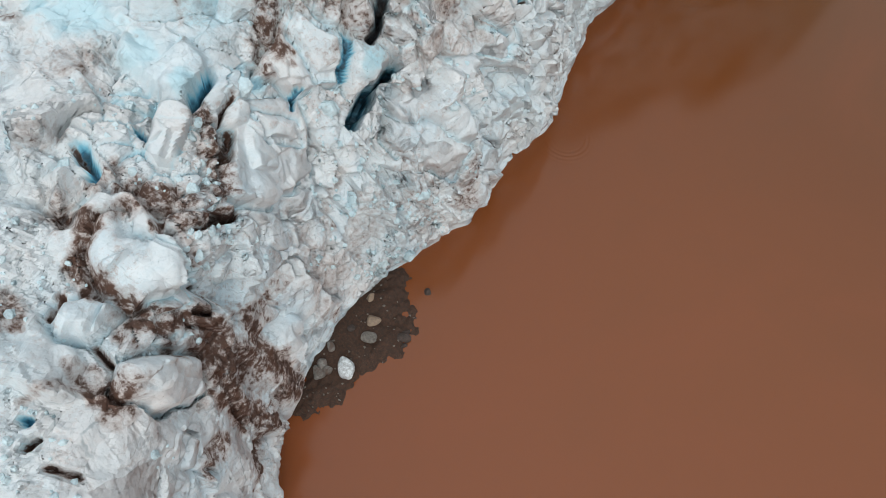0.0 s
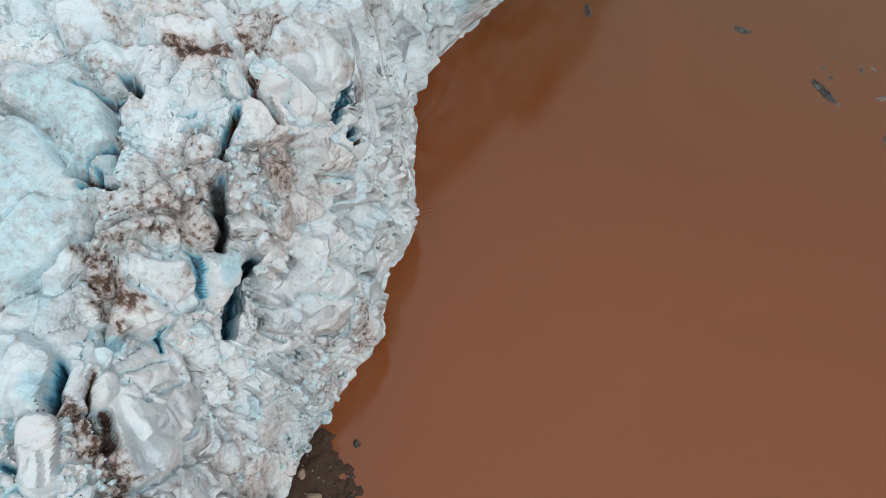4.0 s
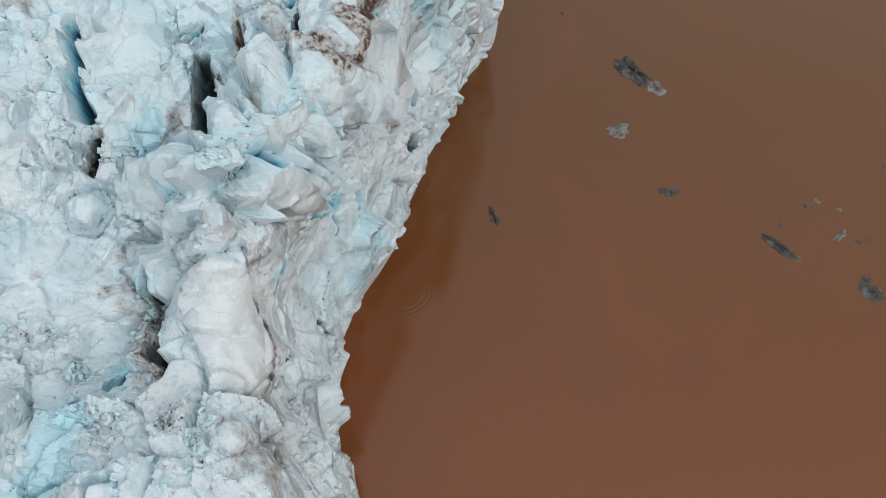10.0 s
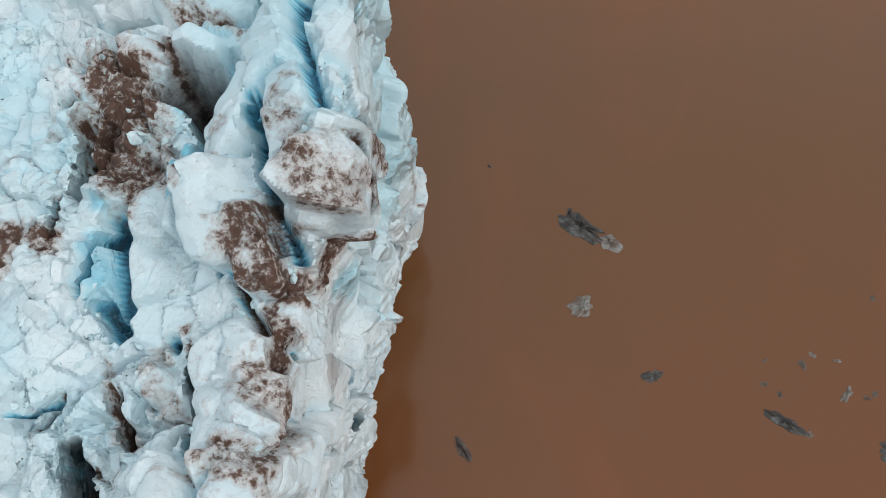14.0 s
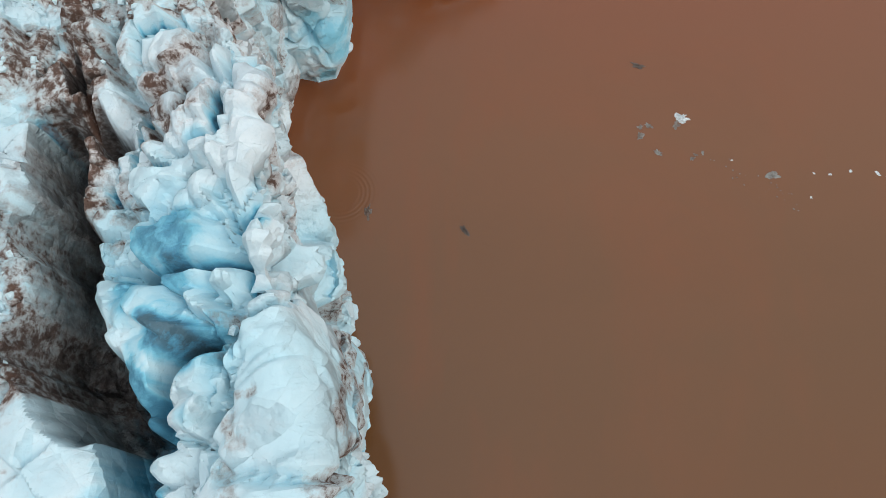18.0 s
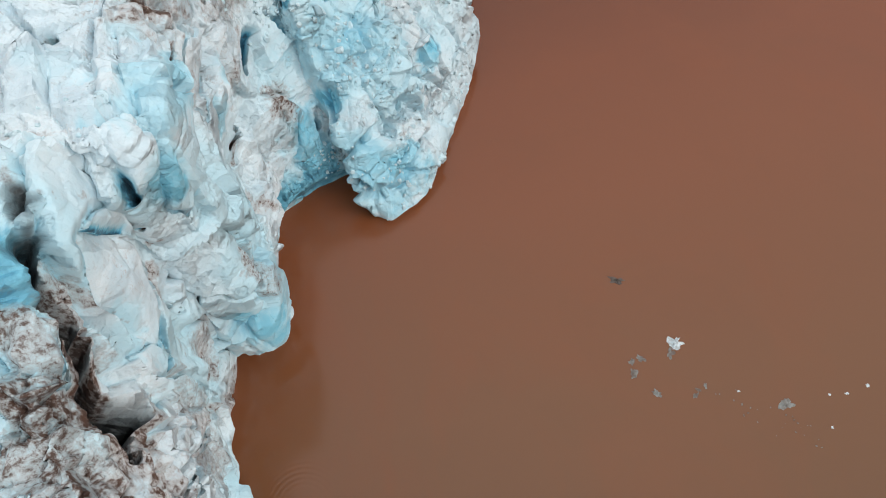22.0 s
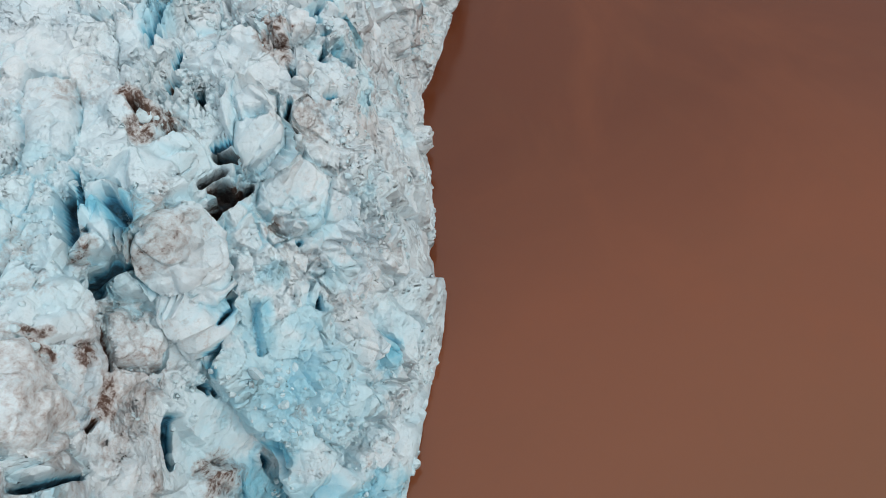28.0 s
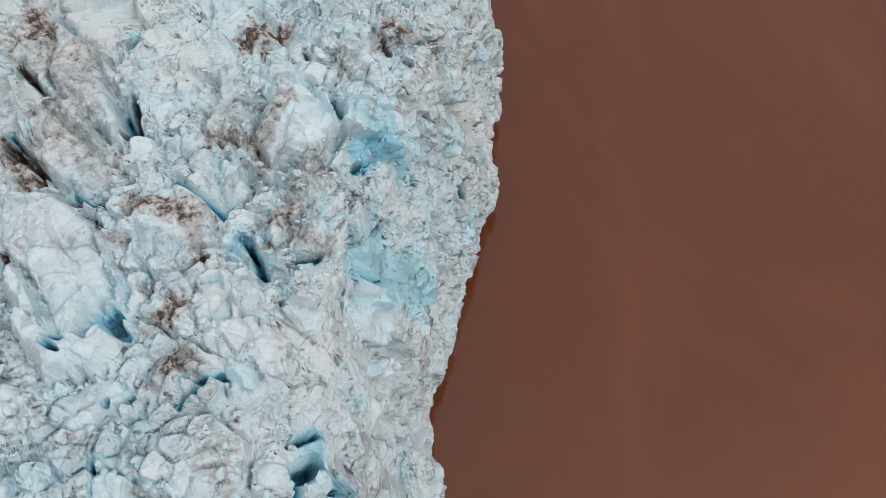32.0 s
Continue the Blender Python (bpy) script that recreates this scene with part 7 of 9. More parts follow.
# snow domes
slab(1.6, 1.4, 1.6, (-81.3, 30.2, 43.2), (-79.2, 33.1, 43.2), (-74.0, 34.0, 43.0), (-68.7, 34.8, 42.9), (-62.4, 31.7, 42.0), (-59.0, 26.8, 41.0), (-59.8, 22.9, 40.9), (-62.7, 16.3, 40.8), (-64.5, 13.8, 41.3))
slab(1.4, 1.2, 1.6, (-78.6, 38.0, 43.3), (-71.2, 42.6, 43.0), (-66.4, 40.0, 43.0), (-62.6, 36.3, 42.6), (-61.7, 33.5, 42.1), (-63.6, 31.5, 42.1), (-69.1, 34.7, 43.0), (-74.4, 34.5, 43.0))
slab(1, 0.5, 0.9, (-49.0, 32.9, 25.1), (-45.8, 38.8, 22.5), (-43.1, 41.2, 17.6), (-43.0, 39.2, 13.5), (-46.8, 32.6, 18.7), (-48.1, 31.4, 22.3))
slab(1.2, 0.4, 1, (-52.6, 17.7, 34.0), (-51.6, 22.0, 30.6), (-50.3, 21.1, 28.2), (-50.5, 16.7, 31.4))
# long crack
slab(1, 0.4, 1.4, (-57.0, 28.9, 39.6), (-53.9, 31.2, 35.5), (-52.4, 29.2, 32.4), (-52.9, 26.3, 33.1), (-55.9, 26.3, 38.0))
slab(1, 0.4, 1, (-56.1, 56.2, 43.3), (-52.5, 58.7, 41.3), (-50.7, 57.9, 37.2), (-50.3, 53.0, 35.0), (-51.0, 48.5, 38.7), (-53.8, 50.6, 43.1))
slab(1.2, 0.3, 1.5, (-54.7, 50.0, 43.8), (-54.5, 50.9, 43.7), (-53.6, 49.7, 43.0), (-54.0, 48.3, 43.4))
slab(1.2, 0.3, 1.5, (-57.8, 48.0, 43.6), (-56.2, 48.6, 43.7), (-54.6, 46.9, 43.6), (-55.8, 46.4, 43.5))
slab(1.2, 0.5, 1, (-73.1, 54.4, 42.1), (-73.6, 58.4, 41.3), (-70.2, 59.1, 41.1), (-66.5, 54.9, 42.1), (-71.2, 53.7, 42.3))
slab(1.3, 0.8, 1.2, (-81.1, 52.5, 43.0), (-76.8, 52.8, 42.6), (-70.5, 49.8, 42.9), (-74.1, 43.8, 43.1), (-79.1, 46.8, 43.3))
# hollow behind the bend
slab(1.4, 0.5, 1.5, (-77.6, 93.4, 28.5), (-76.2, 94.8, 29.0), (-66.0, 86.9, 38.9), (-68.2, 85.5, 35.5), (-71.1, 85.5, 32.2), (-76.5, 90.6, 28.0))
slab(1, 0.5, 1, (-64.9, 86.0, 39.2), (-61.1, 89.2, 41.0), (-60.2, 85.1, 35.4), (-58.2, 84.3, 26.5), (-57.4, 77.4, 32.1), (-60.2, 76.0, 38.4), (-64.3, 82.4, 37.4))
slab(1.2, 0.5, 1.2, (-85.0, 97.2, 31.7), (-82.1, 99.0, 32.1), (-80.5, 97.2, 30.5), (-81.8, 94.9, 29.5), (-84.3, 94.9, 30.3))
slab(1.5, 0.5, 1.3, (-66.2, 63.3, 40.4), (-66.7, 65.8, 39.7), (-64.7, 66.3, 40.0), (-63.3, 63.9, 40.9), (-64.5, 62.1, 41.0))
slab(1.6, 0.6, 1.6, (-57.1, 56.5, 43.1), (-54.3, 58.1, 43.0), (-51.5, 59.6, 38.4), (-50.5, 57.9, 36.8), (-50.7, 53.9, 36.4), (-55.1, 51.8, 43.8))
slab(1.4, 0.8, 1.4, (-68.8, 49.9, 42.9), (-64.5, 53.3, 42.7), (-60.6, 53.2, 43.2), (-59.0, 51.5, 43.6), (-63.3, 49.0, 43.2), (-67.9, 48.2, 43.0))
# blue petals
slab(2.4, 0.4, 1.8, (-64.1, 109.2, 41.4), (-60.0, 111.3, 43.7), (-58.5, 106.9, 45.9), (-58.4, 103.0, 47.1), (-59.3, 100.8, 47.8), (-62.1, 105.2, 44.2))
slab(2, 0.6, 1.6, (-58.0, 106.9, 46.0), (-56.1, 110.4, 45.1), (-53.7, 115.1, 37.7), (-53.6, 114.2, 34.9), (-54.5, 109.9, 34.3), (-56.6, 104.7, 40.3), (-57.7, 104.3, 46.2))
slab(1.6, 0.4, 1.2, (-53.1, 116.0, 34.3), (-51.7, 119.9, 28.6), (-51.9, 117.3, 23.9), (-53.4, 113.8, 31.6))
slab(2, 0.3, 1.8, (-71.9, 104.1, 35.5), (-70.1, 104.1, 36.2), (-62.6, 96.0, 48.5), (-63.2, 94.6, 48.0), (-71.6, 101.9, 34.3))
slab(2.2, 0.4, 1.8, (-62.2, 94.6, 48.5), (-61.4, 96.4, 48.9), (-60.9, 95.9, 48.4), (-61.1, 94.6, 47.2), (-63.1, 91.4, 45.8), (-65.3, 92.8, 44.8))
slab(2.2, 0.7, 1.8, (-60.9, 94.1, 46.0), (-59.3, 98.1, 45.0), (-56.9, 101.6, 35.3), (-57.1, 99.8, 31.8), (-58.8, 95.5, 36.2), (-60.9, 91.9, 43.7), (-61.7, 91.9, 46.1))
slab(1.8, 0.4, 1.6, (-66.1, 91.5, 42.6), (-63.0, 91.9, 46.3), (-62.9, 90.1, 44.3), (-65.3, 89.2, 41.6))
slab(1.4, 0.8, 1.4, (-79.0, 102.5, 34.3), (-72.7, 102.8, 34.5), (-63.2, 94.6, 48.0), (-66.9, 92.8, 42.2), (-77.9, 97.6, 30.5))
slab(1.4, 0.4, 1.4, (-67.9, 104.5, 38.2), (-60.7, 99.9, 48.0), (-60.4, 97.7, 48.6), (-62.4, 96.4, 48.5))
# tall fins
slab(1.5, 1, 2.5, (-68.9, 176.6, 48.5), (-61.9, 170.6, 48.9), (-59.4, 167.2, 48.7), (-56.0, 160.6, 48.8), (-55.6, 154.1, 48.2), (-63.2, 155.9, 47.7), (-72.2, 157.3, 45.1), (-73.6, 158.9, 44.8), (-71.3, 165.0, 46.4), (-69.7, 165.4, 46.9), (-70.4, 170.9, 47.4))
slab(1.6, 0.8, 1.6, (-64.0, 151.9, 47.1), (-61.3, 153.8, 47.8), (-58.6, 151.3, 47.6), (-58.5, 147.2, 46.8), (-60.2, 147.2, 46.7), (-63.9, 149.1, 46.8))
slab(1.6, 0.5, 1.6, (-69.5, 153.6, 45.5), (-64.9, 152.4, 46.9), (-64.6, 148.6, 46.7), (-69.0, 150.0, 45.6))
slab(1.2, 0.8, 1.2, (-51.2, 172.6, 53.5), (-49.3, 175.2, 54.7), (-46.9, 176.9, 52.2), (-47.3, 192.5, 31.1), (-46.8, 184.9, 31.6), (-45.2, 159.5, 54.3), (-48.9, 157.0, 52.3), (-51.2, 158.1, 51.0), (-52.5, 163.0, 51.0), (-51.6, 168.9, 52.6))
slab(1.8, 0.6, 2, (-53.5, 154.0, 49.0), (-50.0, 154.8, 51.3), (-49.8, 150.2, 51.3), (-49.6, 145.1, 51.9), (-52.1, 142.8, 50.4), (-57.1, 135.1, 46.4), (-59.3, 135.5, 45.2), (-59.7, 138.5, 45.5), (-58.1, 144.9, 46.7), (-54.8, 147.7, 48.5), (-54.8, 152.6, 48.3))
slab(1.4, 0.5, 1.4, (-48.9, 150.2, 51.9), (-44.6, 153.6, 53.9), (-45.8, 146.1, 51.3), (-46.3, 141.6, 45.6), (-47.3, 139.0, 49.6), (-48.6, 141.6, 52.2), (-48.7, 144.7, 52.3))
slab(1.4, 0.5, 1.6, (-52.5, 143.2, 50.2), (-48.5, 143.8, 52.4), (-48.5, 139.8, 52.0), (-49.6, 136.7, 50.9), (-52.1, 134.0, 48.9), (-53.4, 134.4, 48.5), (-53.2, 138.7, 49.6))
slab(1.6, 0.3, 1.4, (-48.2, 142.9, 52.4), (-47.2, 142.5, 52.5), (-47.0, 141.2, 51.6), (-47.3, 139.0, 49.1), (-47.9, 138.5, 51.7), (-48.4, 140.2, 52.1))
# blue cleft
slab(1.6, 1.2, 2, (-63.4, 182.3, 49.6), (-61.3, 182.7, 49.8), (-55.7, 179.9, 51.9), (-52.2, 174.8, 53.3), (-55.3, 171.5, 50.7), (-57.7, 169.6, 49.2), (-60.7, 172.9, 49.0), (-63.7, 177.0, 49.2), (-64.6, 179.3, 49.4))
slab(1.6, 0.5, 1.6, (-51.2, 199.4, 55.3), (-56.5, 229.2, 20.4), (-48.9, 193.8, 53.9), (-49.0, 186.2, 55.4), (-50.1, 185.2, 55.3), (-51.0, 187.9, 55.3))
slab(1.4, 0.5, 1.6, (-60.3, 198.5, 51.7), (-52.0, 197.7, 55.3), (-51.6, 191.5, 55.4), (-56.2, 191.0, 53.2))
slab(1.4, 0.8, 1.2, (-49.8, 176.9, 54.7), (-47.2, 180.4, 49.2), (-46.7, 180.0, 43.0), (-46.5, 189.8, 12.8), (-45.1, 175.1, 26.1), (-44.4, 162.9, 54.1), (-50.6, 164.2, 52.4), (-52.0, 166.8, 51.9), (-49.8, 172.6, 54.2))
slab(1.6, 0.4, 1.4, (-70.0, 211.6, 50.0), (-64.5, 210.7, 50.7), (-64.4, 207.4, 50.5), (-66.7, 207.3, 50.1))
slab(1.4, 0.5, 1.6, (-55.3, 173.6, 51.1), (-51.7, 173.5, 53.3), (-50.7, 169.7, 53.3), (-52.5, 166.8, 51.6), (-55.3, 168.6, 50.2))
slab(1.6, 0.5, 1.6, (-54.4, 179.0, 52.5), (-53.0, 178.6, 53.3), (-51.2, 176.1, 53.9), (-51.7, 174.8, 53.5), (-54.4, 176.9, 52.2))
slab(1.2, 0.5, 1.4, (-54.7, 187.4, 53.6), (-52.3, 188.8, 54.9), (-50.6, 184.8, 55.1), (-53.9, 184.7, 53.7), (-56.5, 185.5, 52.3))
# striped ridge
slab(1.4, 0.4, 1.8, (-56.6, 243.3, 50.8), (-54.4, 245.9, 44.4), (-55.9, 241.6, 38.7), (-57.9, 236.2, 30.9), (-57.6, 228.6, 33.6), (-59.0, 232.9, 42.9), (-58.7, 237.1, 48.2), (-57.7, 239.6, 53.2))
slab(1.6, 0.5, 1.8, (-70.6, 239.0, 55.4), (-68.3, 237.8, 55.7), (-67.7, 227.7, 53.0), (-69.1, 225.4, 52.1), (-72.3, 226.0, 52.1), (-71.2, 232.3, 54.1))
slab(1.6, 0.4, 1.6, (-66.3, 239.7, 56.6), (-61.9, 236.9, 57.0), (-62.2, 233.2, 55.3), (-64.2, 229.7, 54.0), (-66.0, 234.7, 55.7))
slab(1.4, 0.4, 1.4, (-62.7, 232.2, 54.9), (-61.4, 232.9, 55.1), (-60.3, 231.3, 51.6), (-59.5, 226.5, 49.4), (-61.2, 226.7, 53.0), (-62.6, 229.1, 53.8))
slab(1.5, 0.2, 1.5, (-69.9, 210.8, 50.0), (-65.9, 211.4, 50.4), (-63.7, 208.6, 50.8), (-64.9, 207.8, 50.4), (-70.3, 209.9, 50.0))
slab(1.3, 0.2, 1.3, (-61.8, 222.7, 51.7), (-59.8, 223.8, 51.2), (-59.4, 223.4, 50.4), (-61.0, 221.1, 51.5))
slab(1.3, 0.3, 1.4, (-66.4, 223.3, 51.6), (-64.3, 224.0, 52.0), (-63.9, 221.5, 51.4), (-66.0, 221.7, 51.2))
slab(1.2, 0.6, 1.2, (-59.8, 206.3, 52.2), (-54.7, 205.2, 54.1), (-54.3, 201.5, 54.5), (-56.9, 200.2, 53.4), (-60.2, 202.6, 51.8))
slab(1.4, 0.4, 1.2, (-52.9, 201.9, 54.8), (-51.5, 202.3, 54.9), (-51.2, 199.8, 55.2), (-51.6, 198.6, 55.4), (-53.2, 200.2, 54.9))
slab(1.2, 0.6, 1.4, (-51.3, 200.2, 55.2), (-50.7, 202.4, 47.2), (-49.3, 197.3, 50.6), (-49.5, 192.5, 55.8), (-51.5, 192.9, 55.5))
# bay walls
slab(1.6, 0.5, 1.6, (-58.6, 243.5, 59.2), (-56.4, 246.0, 58.0), (-55.8, 246.1, 51.6), (-56.0, 244.7, 44.8), (-55.6, 244.3, 39.3), (-57.3, 237.4, 33.7), (-58.6, 232.0, 39.8), (-59.0, 236.7, 48.4), (-59.0, 237.7, 55.0))
slab(1.2, 0.4, 1.2, (-57.7, 239.5, 53.7), (-55.7, 244.7, 41.1), (-55.8, 239.9, 32.4), (-57.5, 235.4, 24.7), (-58.0, 230.3, 35.4), (-59.0, 236.0, 43.5))
slab(1.2, 0.3, 1.2, (-52.8, 263.1, 55.3), (-49.9, 263.6, 54.4), (-50.3, 250.3, 54.0), (-53.3, 252.7, 54.0))
slab(1.2, 0.3, 1.2, (-50.0, 261.7, 53.9), (-47.2, 268.9, 47.2), (-47.8, 251.4, 44.6), (-48.6, 247.0, 41.0), (-50.5, 245.9, 44.0), (-49.9, 250.2, 53.8))
slab(1.4, 0.4, 1.2, (-61.5, 232.4, 55.0), (-60.4, 230.4, 52.4), (-59.7, 226.0, 50.6), (-60.5, 225.5, 52.5), (-61.5, 227.9, 53.4))
slab(1.2, 0.2, 1.2, (-61.4, 222.3, 51.7), (-59.9, 223.8, 51.6), (-59.4, 223.0, 50.4), (-59.7, 221.2, 51.6))
# broken apron
slab(1.08, 0.5, 1.26, (-39.7, 299.7, 52.2), (-37.8, 300.4, 52.1), (-36.9, 297.6, 51.1), (-39.0, 295.0, 48.7), (-40.7, 294.3, 50.4), (-41.2, 295.2, 51.8))
slab(1.08, 0.6, 1.4, (-36.1, 297.0, 50.4), (-30.6, 299.3, 49.1), (-27.3, 299.0, 44.1), (-27.9, 292.3, 38.8), (-31.5, 289.6, 40.3), (-35.3, 292.3, 43.2), (-36.8, 294.2, 46.2))
slab(0.84, 0.5, 0.98, (-40.5, 290.0, 45.9), (-38.1, 291.3, 43.0), (-37.0, 290.1, 39.4), (-39.0, 285.9, 37.7), (-41.8, 285.0, 43.4))
slab(0.84, 0.4, 0.98, (-47.5, 273.1, 53.5), (-45.9, 275.3, 49.8), (-45.6, 273.9, 44.9), (-46.7, 269.8, 45.4), (-48.2, 267.1, 50.2))
slab(0.84, 0.8, 0.98, (-48.6, 283.3, 56.7), (-46.5, 284.9, 55.0), (-45.2, 281.0, 50.9), (-44.0, 279.7, 45.8), (-47.4, 273.9, 53.9), (-48.1, 276.1, 58.0))
slab(0.96, 0.5, 1.26, (-22.3, 307.8, 49.4), (-16.9, 308.4, 48.1), (-17.0, 306.0, 45.5), (-20.3, 303.5, 44.2), (-24.6, 302.7, 45.3))
slab(0.72, 0.3, 0.84, (-48.2, 267.1, 50.2), (-46.0, 271.9, 43.4), (-47.5, 262.2, 38.8), (-48.5, 260.7, 46.2))
slab(0.72, 0.6, 0.84, (-50.4, 264.7, 55.8), (-49.0, 263.7, 50.4), (-48.7, 259.3, 46.6), (-49.0, 255.8, 49.9), (-51.4, 258.4, 54.2))
# caves
slab(1.2, 0.5, 1.4, (-21.2, 309.8, 50.0), (-18.5, 310.9, 50.0), (-16.1, 310.0, 49.3), (-17.8, 305.6, 45.6), (-21.5, 303.7, 44.9), (-23.8, 303.4, 45.4), (-22.6, 306.8, 48.4))
slab(0.9, 0.6, 1.12, (-21.8, 302.4, 43.5), (-16.3, 305.1, 44.1), (-13.5, 303.2, 40.0), (-17.2, 298.0, 35.6), (-20.6, 298.2, 38.2), (-22.8, 300.3, 41.8))
slab(1.2, 0.6, 1.4, (-33.9, 297.1, 50.7), (-29.9, 299.7, 48.2), (-26.8, 298.3, 42.9), (-28.8, 292.9, 40.8), (-33.9, 291.2, 42.4), (-38.6, 290.4, 42.8), (-38.8, 293.6, 46.8), (-37.8, 295.1, 47.8))
slab(1.08, 0.6, 1.26, (-40.8, 296.6, 52.3), (-38.0, 298.5, 52.0), (-35.7, 297.8, 51.4), (-37.3, 295.6, 48.4), (-40.3, 294.5, 50.0))
slab(0.96, 0.3, 1.12, (-38.5, 302.5, 52.4), (-35.9, 302.3, 52.2), (-35.8, 299.1, 52.0), (-38.9, 298.8, 52.1))
slab(0.9, 0.3, 1.12, (-36.3, 299.9, 52.0), (-34.5, 300.5, 51.9), (-34.7, 297.8, 51.6), (-36.2, 298.3, 51.9))
slab(0.96, 0.3, 1.12, (-41.5, 301.4, 52.6), (-38.9, 303.9, 52.6), (-39.6, 298.6, 52.2), (-40.8, 297.8, 52.4))
slab(0.84, 0.5, 0.84, (-35.9, 334.9, 52.3), (-32.8, 335.1, 52.0), (-30.3, 325.7, 51.9), (-35.8, 328.2, 52.4))
slab(0.6, 1, 0.84, (-42.9, 318.8, 53.6), (-38.0, 315.5, 53.2), (-38.0, 310.0, 53.3), (-39.6, 306.0, 53.0), (-44.1, 305.7, 53.6))
slab(0.96, 0.2, 1.12, (-32.2, 311.4, 51.9), (-30.6, 311.7, 51.2), (-29.0, 308.1, 50.2), (-29.5, 307.1, 50.3), (-31.2, 309.0, 51.1))
slab(0.78, 0.4, 0.84, (-12.1, 322.2, 49.3), (-9.5, 322.1, 48.6), (-9.7, 319.0, 47.7), (-12.5, 317.5, 49.6))
slab(0.78, 0.4, 0.84, (-13.1, 314.2, 49.8), (-11.2, 314.8, 48.3), (-11.3, 312.1, 48.0), (-13.5, 311.4, 49.7))
# north end
slab(1.08, 1.2, 1.68, (-30.1, 367.7, 49.8), (-24.9, 365.7, 49.5), (-20.9, 360.9, 49.1), (-19.9, 352.0, 49.0), (-21.3, 348.5, 49.0), (-23.7, 346.4, 49.1), (-26.3, 347.5, 49.2), (-28.0, 354.8, 49.3), (-30.8, 360.2, 49.6))
slab(0.96, 0.4, 1.26, (-26.3, 378.2, 50.0), (-23.6, 377.8, 50.0), (-18.3, 368.0, 49.3), (-16.8, 365.1, 49.1), (-21.7, 364.1, 49.3), (-25.7, 370.3, 49.7))
slab(0.96, 0.4, 1.26, (-21.9, 394.3, 50.4), (-19.1, 389.4, 50.1), (-16.2, 377.6, 49.7), (-16.2, 368.7, 49.2), (-19.8, 376.1, 49.8), (-23.6, 385.1, 50.0))
slab(0.72, 0.7, 0.98, (2.1, 372.7, 48.9), (6.3, 372.8, 48.2), (9.1, 367.2, 46.8), (5.9, 362.6, 46.9), (-0.5, 363.5, 47.9), (-1.7, 367.6, 48.8))
slab(0.84, 0.4, 0.98, (0.9, 385.0, 49.3), (4.5, 385.0, 49.2), (5.2, 380.4, 49.0), (1.7, 379.7, 49.0))
slab(0.84, 0.4, 1.12, (-18.6, 352.4, 49.0), (-17.1, 353.5, 49.0), (-17.3, 349.7, 49.0), (-19.3, 347.9, 49.0))
slab(0.78, 0.3, 0.98, (-15.4, 339.0, 48.8), (-12.2, 338.1, 48.5), (-11.5, 336.5, 48.5), (-15.0, 337.4, 48.8))
slab(0.78, 0.4, 0.98, (-10.5, 339.5, 48.2), (-8.5, 339.3, 48.0), (-8.2, 336.8, 48.1), (-10.6, 336.6, 48.4))
slab(0.78, 0.4, 0.98, (-30.9, 334.4, 51.6), (-28.3, 334.4, 50.7), (-27.3, 332.3, 50.7), (-30.5, 332.4, 51.6))
slab(0.78, 0.3, 0.98, (-21.5, 338.2, 49.0), (-19.1, 338.5, 49.0), (-19.1, 335.9, 49.0), (-21.2, 336.8, 49.1))
slab(0.84, 0.4, 0.98, (-6.3, 365.4, 49.0), (-3.6, 364.1, 48.6), (-3.7, 359.5, 47.9), (-6.5, 359.4, 48.4))
slab(0.78, 0.4, 0.98, (-12.0, 348.8, 48.3), (-9.7, 349.2, 47.8), (-9.6, 345.3, 47.8), (-12.6, 345.4, 48.4))
slab(0.78, 0.4, 0.91, (-2.7, 355.9, 47.3), (-0.8, 356.4, 47.1), (-1.6, 352.6, 47.0), (-3.6, 351.7, 47.1))
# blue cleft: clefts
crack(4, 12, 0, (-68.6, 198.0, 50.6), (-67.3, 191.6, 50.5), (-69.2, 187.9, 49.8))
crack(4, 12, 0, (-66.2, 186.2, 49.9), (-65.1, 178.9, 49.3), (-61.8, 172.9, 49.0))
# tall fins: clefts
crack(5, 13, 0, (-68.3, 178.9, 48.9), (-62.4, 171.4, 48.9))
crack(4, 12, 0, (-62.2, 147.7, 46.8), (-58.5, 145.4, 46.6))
# north end: clefts
crack(1.2, 9, 0.1, (-14.1, 377.0, 49.6), (-14.5, 371.2, 49.3))
crack(0.9, 6, 0.2, (-27.6, 388.6, 50.0), (-24.0, 381.1, 50.0))
crack(0.9, 6, 0.2, (-24.1, 365.0, 49.4), (-19.6, 362.6, 49.1))
crack(0.9, 6, 0.3, (-5.5, 353.7, 47.5), (-4.7, 349.3, 47.1))
crack(0.9, 6, 0.2, (9.3, 370.8, 47.2), (10.0, 367.8, 46.7))
crack(0.9, 6, 0.1, (-26.3, 370.2, 49.8), (-29.6, 375.8, 50.0))
crack(1.2, 4, 0.6, (26.0, 369.0, 20.6), (25.9, 368.5, 19.5))
# broken apron: clefts
crack(2, 9, 0.1, (-25.1, 304.8, 47.3), (-24.4, 304.9, 47.1))
crack(1.5, 9, 0.15, (-26.0, 300.5, 44.1), (-23.0, 302.1, 43.7))
crack(2.2, 9, 0.3, (-40.1, 292.2, 47.5), (-37.6, 294.6, 47.0))
crack(0.9, 6, 0.9, (-35.6, 284.6, 28.8), (-32.4, 286.8, 35.8), (-28.4, 291.0, 38.5))
crack(0.9, 6, 0.7, (-40.0, 281.2, 33.3), (-41.1, 277.2, 30.3))
